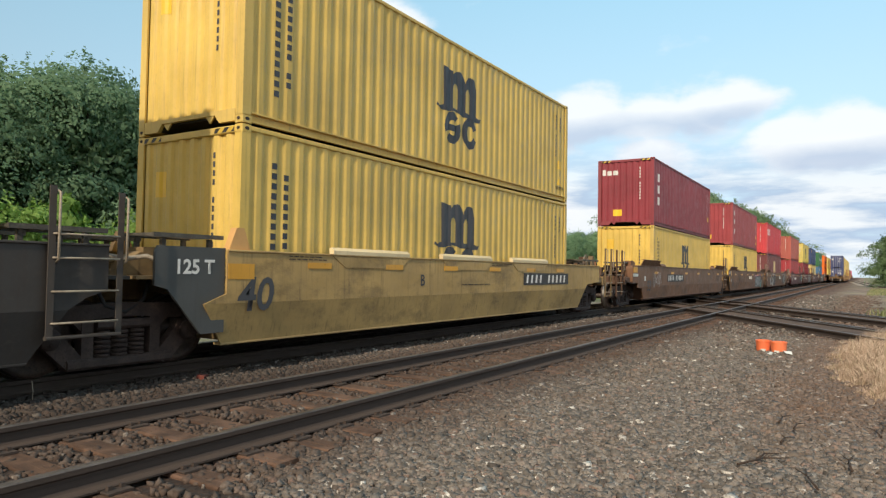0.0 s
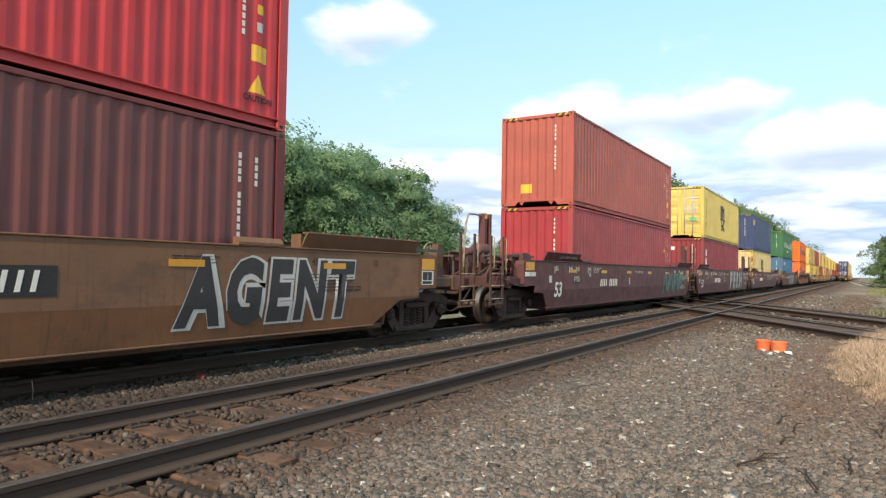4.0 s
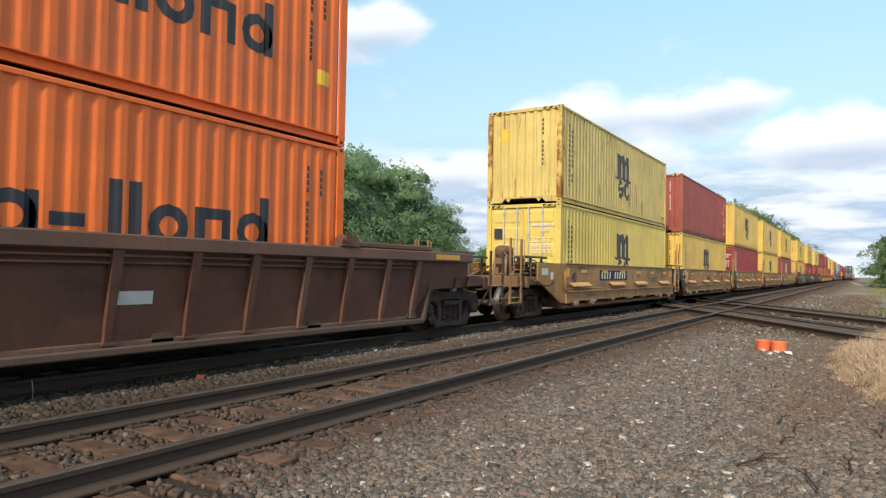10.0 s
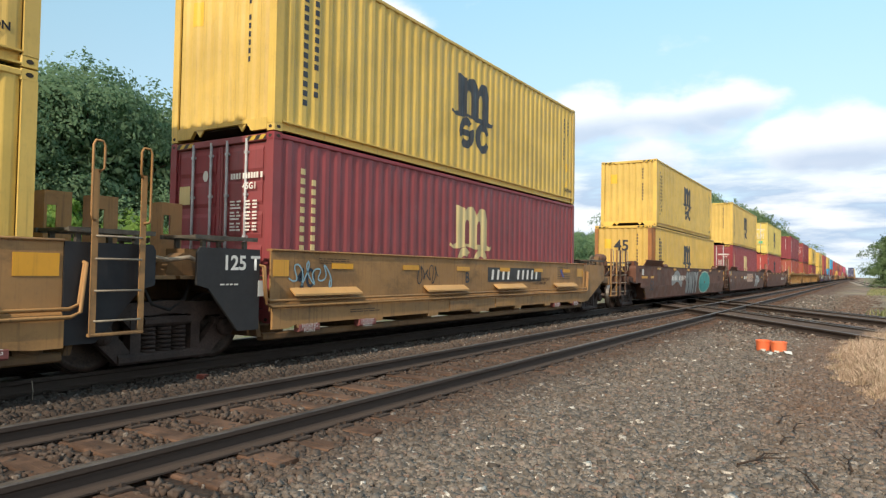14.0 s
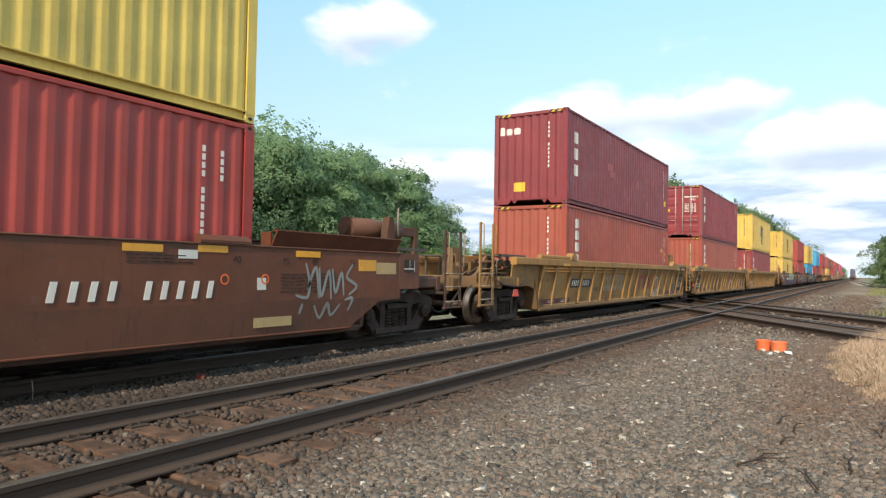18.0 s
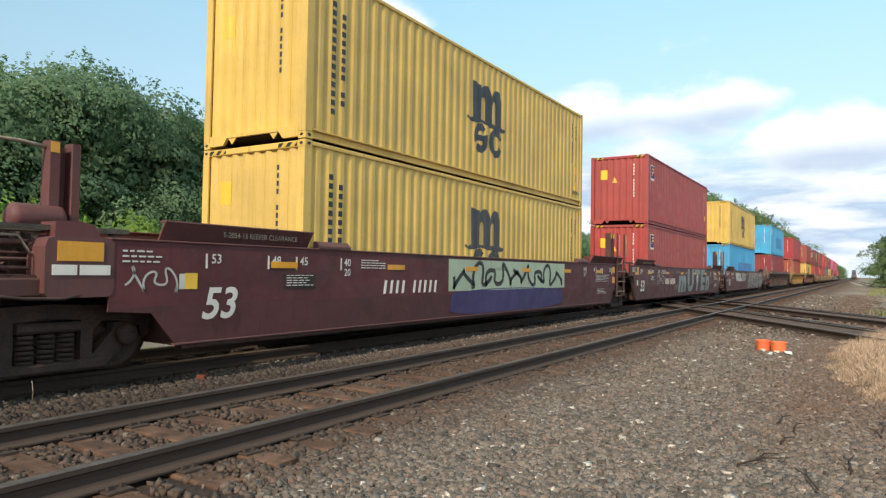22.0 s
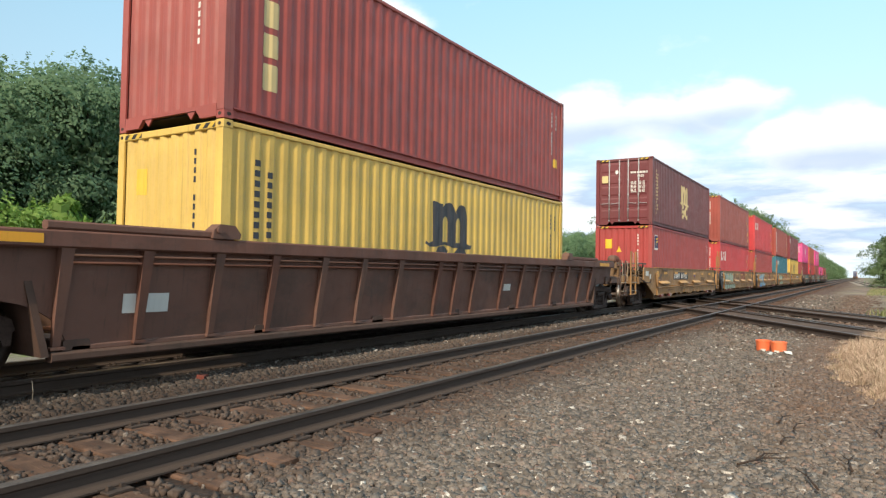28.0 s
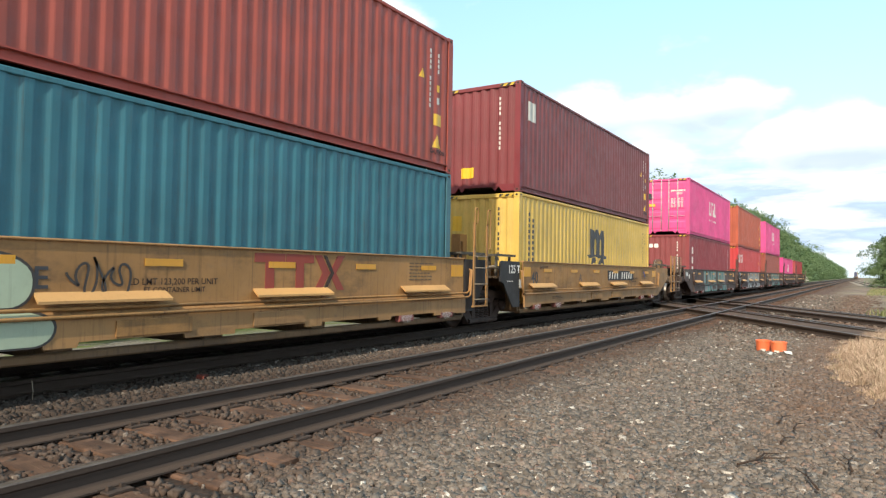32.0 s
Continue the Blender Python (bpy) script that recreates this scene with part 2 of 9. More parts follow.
class MB:
    """Collects faces for one mesh."""

    def __init__(self):
        self.v, self.f, self.m, self.s = [], [], [], []

    def face(self, pts, mi=0, smooth=False):
        i = len(self.v)
        self.v.extend(tuple(p) for p in pts)
        self.f.append(tuple(range(i, i + len(pts))))
        self.m.append(mi)
        self.s.append(smooth)

    def add(self, verts, faces, mi=0, smooth=False):
        i = len(self.v)
        self.v.extend(tuple(p) for p in verts)
        for f in faces:
            self.f.append(tuple(i + k for k in f))
            self.m.append(mi)
            self.s.append(smooth)
        return self

    def box(self, x0, x1, y0, y1, z0, z1, mi=0):
        v = [(x, y, z) for x in (x0, x1) for y in (y0, y1) for z in (z0, z1)]
        return self.add(v, [(0, 1, 3, 2), (4, 6, 7, 5), (0, 4, 5, 1), (2, 3, 7, 6), (0, 2, 6, 4), (1, 5, 7, 3)], mi)

    def prism(self, poly, axis, a, b, mi=0, smooth=False):
        """Outline poly drawn in the plane across axis, from a to b along it."""
        def at(p, q):
            return {"x": (q, p[0], p[1]), "y": (p[0], q, p[1]), "z": (p[0], p[1], q)}[axis]
        n = len(poly)
        v = [at(p, a) for p in poly] + [at(p, b) for p in poly]
        i = len(self.v)
        self.v.extend(v)
        for k in range(n):
            self.f.append((i + k, i + (k + 1) % n, i + n + (k + 1) % n, i + n + k))
            self.m.append(mi)
            self.s.append(smooth)
        for f in (tuple(i + k for k in reversed(range(n))), tuple(i + n + k for k in range(n))):
            self.f.append(f)
            self.m.append(mi)
            self.s.append(False)
        return self

    def bar(self, x0, x1, y0, y1, z0, z1, c=0.01, mi=0):
        """A box with chamfered long edges, long along its longest side."""
        d = {"x": x1 - x0, "y": y1 - y0, "z": z1 - z0}
        ax = max(d, key=d.get)
        (p0, p1), (q0, q1), (a, b) = {"x": ((y0, y1), (z0, z1), (x0, x1)), "y": ((x0, x1), (z0, z1), (y0, y1)), "z": ((x0, x1), (y0, y1), (z0, z1))}[ax]
        c = min(c, (p1 - p0) / 3, (q1 - q0) / 3)
        poly = [(p0 + c, q0), (p1 - c, q0), (p1, q0 + c), (p1, q1 - c), (p1 - c, q1), (p0 + c, q1), (p0, q1 - c), (p0, q0 + c)]
        return self.prism(poly, ax, a, b, mi)

    def rod(self, a, b, r, n=8, mi=0, r2=None, smooth=True):
        a, b = Vector(a), Vector(b)
        d = (b - a).normalized()
        u = d.orthogonal().normalized()
        w = d.cross(u)
        r2 = r if r2 is None else r2
        v = []
        for p, rr in ((a, r), (b, r2)):
            for k in range(n):
                t = 2 * math.pi * k / n
                v.append(p + u * (rr * math.cos(t)) + w * (rr * math.sin(t)))
        i = len(self.v)
        self.v.extend(tuple(p) for p in v)
        for k in range(n):
            self.f.append((i + k, i + (k + 1) % n, i + n + (k + 1) % n, i + n + k))
            self.m.append(mi)
            self.s.append(smooth)
        for f in (tuple(i + k for k in reversed(range(n))), tuple(i + n + k for k in range(n))):
            self.f.append(f)
            self.m.append(mi)
            self.s.append(False)
        return self

    def pipe(self, pts, r, n=6, mi=0):
        """One bent round bar swept along points."""
        pts = [Vector(p) for p in pts]
        i, ref = len(self.v), None
        closed = (pts[0] - pts[-1]).length < 1e-6
        for k, p in enumerate(pts):
            d = (pts[min(k + 1, len(pts) - 1)] - pts[max(k - 1, 0)]).normalized()
            if closed and k in (0, len(pts) - 1):
                d = (pts[1] - pts[-2]).normalized()
            if ref is None:
                ref = d.orthogonal().normalized()
            ref = (ref - d * ref.dot(d)).normalized()
            w = d.cross(ref)
            for j in range(n):
                t = 2 * math.pi * j / n
                self.v.append(tuple(p + (ref * math.cos(t) + w * math.sin(t)) * r))
        for k in range(len(pts) - 1):
            for j in range(n):
                a, b = i + k * n + j, i + k * n + (j + 1) % n
                self.f.append((a, b, b + n, a + n))
                self.m.append(mi)
                self.s.append(True)
        if not closed:
            for f in (tuple(range(i + n - 1, i - 1, -1)), tuple(range(i + (len(pts) - 1) * n, i + len(pts) * n))):
                self.f.append(f)
                self.m.append(mi)
                self.s.append(False)
        return self

    def lathe(self, prof, y_axis=True, n=20, mi=0, centre=(0, 0, 0)):
        """Turn a (radius, offset) outline round the y axis."""
        i = len(self.v)
        for r, o in prof:
            for k in range(n):
                t = 2 * math.pi * k / n
                self.v.append((centre[0] + r * math.cos(t), centre[1] + o, centre[2] + r * math.sin(t)))
        for j in range(len(prof) - 1):
            for k in range(n):
                a, b = i + j * n + k, i + j * n + (k + 1) % n
                self.f.append((a, a + n, b + n, b))
                self.m.append(mi)
                self.s.append(True)
        return self

    def mesh(self, name, slots=1):
        me = bpy.data.meshes.new(name)
        me.from_pydata(self.v, [], self.f)
        me.polygons.foreach_set("material_index", self.m)
        me.polygons.foreach_set("use_smooth", self.s)
        for _ in range(slots):
            me.materials.append(None)
        me.update()
        return me


def dress(ob, mats):
    for slot, mt in zip(ob.material_slots, mats if isinstance(mats, (list, tuple)) else [mats]):
        slot.link = "OBJECT"
        slot.material = mt
    return ob


def part(name, me, mats, parent, label="", m=None):
    """One mesh object under a thing or a part."""
    mats = mats if isinstance(mats, (list, tuple)) else [mats]
    if isinstance(me, MB):
        me = me.mesh(name, len(mats))
    ob = new(name, me)
    dress(ob, mats)
    if parent is not None:
        ob.parent = parent
    if m is not None:
        ob.matrix_local = m
    if label:
        ob["label"] = label
    return ob


def thing(name, label, category, group="", kind="", m=None):
    ob = tagged(new(name), label, category, group, kind)
    ob.empty_display_size = 0.3
    if m is not None:
        ob.matrix_world = m
    return ob


TEXTS = {}


def text_mesh(s, size, bold=0.0, space=1.0, slant=0.0):
    """Lettering from the built-in font as a flat mesh, drawn in x and z and facing -y."""
    key = (s, size, bold, space, slant)
    if key not in TEXTS:
        cu = bpy.data.curves.new("lettering", "FONT")
        cu.body, cu.size, cu.align_x, cu.align_y, cu.resolution_u = s, size, "CENTER", "CENTER", 3
        cu.offset = bold
        cu.space_character, cu.shear = space, slant
        ob = bpy.data.objects.new("lettering", cu)
        scene.collection.objects.link(ob)
        bpy.context.view_layer.update()
        me = bpy.data.meshes.new_from_object(ob.evaluated_get(bpy.context.evaluated_depsgraph_get()))
        bpy.data.objects.remove(ob)
        bpy.data.curves.remove(cu)
        me.transform(pose(0, 0, 0, 90, 0, 0))
        me.materials.clear()
        me.materials.append(None)
        TEXTS[key] = me
    return TEXTS[key]


def rect(x0, x1, z0, z1):
    return [(x0, z0), (x1, z0), (x1, z1), (x0, z1)]


def oval(cx, cz, rx, rz, n=14, a0=0.0, a1=360.0):
    return [(cx + rx * math.cos(radians(a0 + (a1 - a0) * k / n)), cz + rz * math.sin(radians(a0 + (a1 - a0) * k / n))) for k in range(n + (a1 - a0 < 360))]


def clip(poly, lo, hi):
    """The part of an outline between lo and hi of its first coordinate."""
    for sign, lim in ((1, lo), (-1, hi)):
        out = []
        for k, p in enumerate(poly):
            q = poly[(k + 1) % len(poly)]
            pin, qin = sign * (p[0] - lim) >= 0, sign * (q[0] - lim) >= 0
            if pin:
                out.append(p)
            if pin != qin:
                t = (lim - p[0]) / (q[0] - p[0])
                out.append((lim, p[1] + t * (q[1] - p[1])))
        poly = out
        if len(poly) < 3:
            return []
    return poly

# ---- shipping containers ----
L40, W40, HC = 12.192, 2.438, 2.87


def wave(a, b, pitch, y_out, y_in):
    """Trapezoid corrugation from a to b as (along, depth) points."""
    n = max(1, round((b - a) / pitch))
    p = (b - a) / n
    pts = []
    for k in range(n):
        x = a + k * p
        e = (y_in - y_out) * 0.14
        pts += [(x, y_in), (x + p * 0.26, y_in), (x + p * 0.31, y_in - e), (x + p * 0.44, y_out + e), (x + p * 0.49, y_out), (x + p * 0.77, y_out), (x + p * 0.82, y_out + e), (x + p * 0.95, y_in - e)]
    return pts + [(b, y_in)]


def sheet(prof, z0, z1, axis):
    mb = MB()
    for along, depth in prof:
        for z in (z0, z1):
            mb.v.append((along, depth, z) if axis == "x" else (depth, along, z))
    for k in range(len(prof) - 1):
        a = 2 * k
        mb.f.append((a, a + 2, a + 3, a + 1))
        mb.m.append(0)
        mb.s.append(False)
    return mb


def geometry(length):
    """The shared meshes of one container size, origin under its middle."""
    hx, hy = length / 2, W40 / 2
    g = {}
    side = wave(-hx + 0.17, hx - 0.17, 0.279, -hy + 0.014, -hy + 0.036)
    end = wave(-hy + 0.14, hy - 0.14, 0.27, -hx + 0.02, -hx + 0.055)
    g["side_prof"], g["end_prof"] = side, end
    g["side"] = sheet(side, 0.14, HC - 0.08, "x").mesh("side_panel")
    g["far"] = sheet([(x, -y) for x, y in reversed(side)], 0.14, HC - 0.08, "x").mesh("side_panel")
    g["end"] = sheet([(y, x) for y, x in reversed(end)], 0.2, HC - 0.1, "y").mesh("end_panel")
    g["back"] = sheet([(y, -x) for y, x in end], 0.2, HC - 0.1, "y").mesh("end_panel")
    mb = MB()
    roof = wave(-hx + 0.2, hx - 0.2, 0.42, HC - 0.02, HC - 0.045)
    for (xa, za), (xb, zb) in zip(roof, roof[1:]):
        mb.face([(xa, -hy + 0.05, za), (xb, -hy + 0.05, zb), (xb, hy - 0.05, zb), (xa, hy - 0.05, za)])
    g["roof"] = mb.mesh("roof_panel")
    mb = MB()
    for x, y in ((0, 0),):
        mb.prism([(0, 0), (0.16, 0), (0.16, 0.03), (0.045, 0.05), (0.03, 0.15), (0, 0.15)], "z", 0.11, HC - 0.11)
    g["post"] = mb.mesh("corner_post")
    mb = MB()
    c = 0.012
    mb.prism([(c, 0), (0.178 - c, 0), (0.178, c), (0.178, 0.162 - c), (0.178 - c, 0.162), (c, 0.162), (0, 0.162 - c), (0, c)], "z", 0, 0.118)
    # dark ovals laid on the faces: shade of the open holes as colour
    mb.prism([(0.09 + 0.04 * math.cos(a), 0.06 + 0.026 * math.sin(a)) for a in (k * math.pi / 5 for k in range(10))], "y", -0.003, 0.01, 1)
    mb.prism([(0.08 + 0.034 * math.cos(a), 0.06 + 0.026 * math.sin(a)) for a in (k * math.pi / 5 for k in range(10))], "x", -0.003, 0.01, 1)
    g["casting"] = mb.mesh("corner_casting", 2)
    mb = MB()
    mb.bar(-hx + 0.17, hx - 0.17, 0, 0.06, HC - 0.085, HC - 0.012, 0.012)
    g["top_rail"] = mb.mesh("top_rail")
    mb = MB()
    mb.prism([(0.0, 0.02), (0.07, 0.02), (0.07, 0.17), (0.0, 0.17), (0.0, 0.15), (0.055, 0.15), (0.055, 0.04), (0.0, 0.04)], "x", -hx + 0.17, hx - 0.17)
    g["bottom_rail"] = mb.mesh("bottom_rail")
    mb = MB()
    mb.bar(0, 0.07, -hy + 0.16, hy - 0.16, HC - 0.12, HC - 0.012, 0.012)
    g["header"] = mb.mesh("end_header")
    mb = MB()
    w = hy - 0.16
    mb.prism([(-w, 0.03), (-0.72, 0.03), (-0.62, 0.15), (0.62, 0.15), (0.72, 0.03), (w, 0.03), (w, 0.21), (-w, 0.21)], "x", 0.0, 0.06)
    for y in (-0.5, 0.5):
        mb.prism([(y - 0.1, 0.15), (y + 0.1, 0.15), (y, 0.04)], "x", 0.015, 0.04)
    g["sill"] = mb.mesh("end_sill")
    g["floor"] = MB().box(-hx + 0.1, hx - 0.1, -hy + 0.06, hy - 0.06, 0.13, 0.17).mesh("floor_panel")
    # one door leaf, hinged on its outer edge, with two locking bars
    mb = MB()
    y0, y1 = 0.004, hy - 0.15
    mb.box(0.03, 0.06, y0, y1, 0.22, HC - 0.13)
    zs = [0.22 + (HC - 0.35) * k / 5 for k in range(6)]
    for za, zb in zip(zs, zs[1:]):
        mb.prism([(0.03, za + 0.05), (0.012, za + 0.11), (0.012, zb - 0.11), (0.03, zb - 0.05)], "y", y0 + 0.1, y1 - 0.1)
    mb.bar(0.015, 0.03, y0, y0 + 0.05, 0.22, HC - 0.13, 0.005)
    mb.bar(0.015, 0.03, y1 - 0.05, y1, 0.22, HC - 0.13, 0.005)
    for z in (0.45, 1.05, 1.75, 2.4):
        mb.box(0.0, 0.03, y1 - 0.03, y1 + 0.05, z, z + 0.1)
    g["door"] = mb.mesh("door")
    mb = MB().rod((-0.018, 0, 0.16), (-0.018, 0, HC - 0.06), 0.022, 8)
    for z in (0.2, 0.7, 1.3, 1.95, 2.6):
        mb.box(-0.036, 0.02, -0.035, 0.035, z - 0.02, z + 0.02)
    mb.rod((-0.05, 0.0, 0.95), (-0.05, 0.36, 0.92), 0.012, 6)
    g["lock"] = mb.mesh("locking_bar")
    g["stripe"] = MB().box(-0.003, 0.02, -0.21, 0.21, 0, 0.07).mesh("hazard_stripe")
    return g


GEO = {40: geometry(L40), 45: geometry(13.716)}
DECALS = {}


def decal_mesh(key, polys, prof, face, lift=0.004):
    """Paint laid on a corrugated wall: outlines in (along, up) cut at each fold and raised a hair's breadth."""
    if key in DECALS:
        return DECALS[key]
    mb = MB()
    folds = sorted(prof) if face == "side" else sorted((-a, d) for a, d in prof)
    for poly in polys:
        lo, hi = min(p[0] for p in poly), max(p[0] for p in poly)
        for (a, da), (b, db) in zip(folds, folds[1:]):
            if b - a < 1e-6 or b < lo or a > hi:
                continue
            cut = clip(poly, a, b)
            if len(cut) < 3:
                continue
            pts = []
            for u, z in cut:
                d = da + (db - da) * (u - a) / (b - a) - lift
                pts.append((u, d, z) if face == "side" else (d, -u, z))
            mb.face(pts)
    DECALS[key] = mb.mesh("marking")
    return DECALS[key]


def column(x, z_top, n, w, h, gap, skip=()):
    """Characters set one under another, as plain bars."""
    return [rect(x - w / 2, x + w / 2, z_top - k * (h + gap) - h, z_top - k * (h + gap)) for k in range(n) if k not in skip]


def arch_logo():
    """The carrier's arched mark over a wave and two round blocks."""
    p = [[(-0.76, 1.43), (-0.42, 1.43), (-0.42, 1.9), (-0.42, 2.22), (-0.78, 2.26)], rect(-0.2, 0.12, 1.43, 1.86), rect(0.32, 0.62, 1.43, 1.86)]
    p += [[(-0.42, 1.86), (-0.4, 1.92), (-0.36, 1.96), (-0.28, 1.97), (-0.22, 1.94), (-0.2, 1.86), (0.12, 1.86), (0.12, 2.06), (0.08, 2.17), (-0.02, 2.25), (-0.16, 2.27), (-0.3, 2.24), (-0.42, 2.16)],
          [(0.12, 1.86), (0.14, 1.92), (0.18, 1.96), (0.24, 1.97), (0.3, 1.94), (0.32, 1.86), (0.62, 1.86), (0.62, 2.02), (0.57, 2.15), (0.48, 2.24), (0.36, 2.27), (0.22, 2.23), (0.12, 2.12)]]
    p += [[(-1.04, 1.37), (-0.9, 1.31), (-0.62, 1.32), (-0.3, 1.38), (0.0, 1.32), (0.3, 1.32), (0.5, 1.3), (0.74, 1.31), (0.85, 1.42), (0.72, 1.39), (0.62, 1.43), (-0.76, 1.43), (-0.94, 1.38), (-1.02, 1.43)]]
    for cx in (-0.405, 0.34):
        ring_o, ring_i = oval(cx, 1.0, 0.325, 0.35, 16), oval(cx, 1.0, 0.14, 0.17, 16)
        for k in range(16):
            if cx > 0 and k in (0, 15) or cx < 0 and k in (1, 9):
                continue
            j = (k + 1) % 16
            p.append([ring_i[k], ring_o[k], ring_o[j], ring_i[j]])
    p.append(rect(-0.56, -0.25, 0.93, 1.07))
    return p


def blocks(x0, widths, z0, z1, gap, ups=(), downs=()):
    """A word as a row of plain blocks."""
    out, x = [], x0
    for k, w in enumerate(widths):
        t = (w, z0 - (0.22 * (z1 - z0) if k in downs else 0), z1 + (0.28 * (z1 - z0) if k in ups else 0))
        out.append([(x + 0.02, t[1]), (x + w - 0.02, t[1]), (x + w, t[1] + 0.04), (x + w, t[2] - 0.04), (x + w - 0.02, t[2]), (x + 0.02, t[2]), (x, t[2] - 0.04), (x, t[1] + 0.04)])
        x += w + gap
    return out


def open_blocks(x0, n, w, z0, z1, gap):
    """Hollow square characters of plain strokes."""
    out = []
    for k in range(n):
        x, s = x0 + k * (w + gap), w * 0.27
        out += [rect(x, x + s, z0, z1), rect(x + w - s, x + w, z0 if k % 2 else z0, z1 if k % 2 == 0 else (z0 + z1) / 2), rect(x + s, x + w - s, z0, z0 + s) if k % 2 == 0 else rect(x + s, x + w - s, z1 - s, z1)]
    return out


def rings(x0, kinds, z0, z1, w, gap):
    """A word as plain rings, stems and hooks: o ring, l stem, n arch, g ring with tail, d ring with mast, - dash, space."""
    out, x, t = [], x0, w * 0.26
    for k in kinds:
        h = z1 - z0
        if k in "ogd":
            a, b = oval(x + w / 2, (z0 + z1) / 2, w / 2, h / 2, 12), oval(x + w / 2, (z0 + z1) / 2, w / 2 - t, h / 2 - t, 12)
            out += [[b[i], a[i], a[(i + 1) % 12], b[(i + 1) % 12]] for i in range(12)]
        if k == "g":
            out.append(rect(x + w - t, x + w, z0 - 0.35 * h, z1))
        if k == "d":
            out.append(rect(x + w - t, x + w, z0, z1 + 0.4 * h))
        if k == "n":
            out += [rect(x, x + t, z0, z1), rect(x + w - t, x + w, z0, z1), rect(x + t, x + w - t, z1 - t, z1)]
        if k == "H":
            out += [rect(x, x + t, z0, z1 + 0.4 * h), rect(x + w - t, x + w, z0, z1 + 0.4 * h), rect(x + t, x + w - t, z0 + 0.55 * h, z0 + 0.55 * h + t)]
        if k == "l":
            out.append(rect(x, x + t, z0, z1 + 0.4 * h))
        if k == "-":
            out.append(rect(x, x + w * 0.7, (z0 + z1) / 2 - t / 2, (z0 + z1) / 2 + t / 2))
        x += (t if k == "l" else w) + gap
    return out


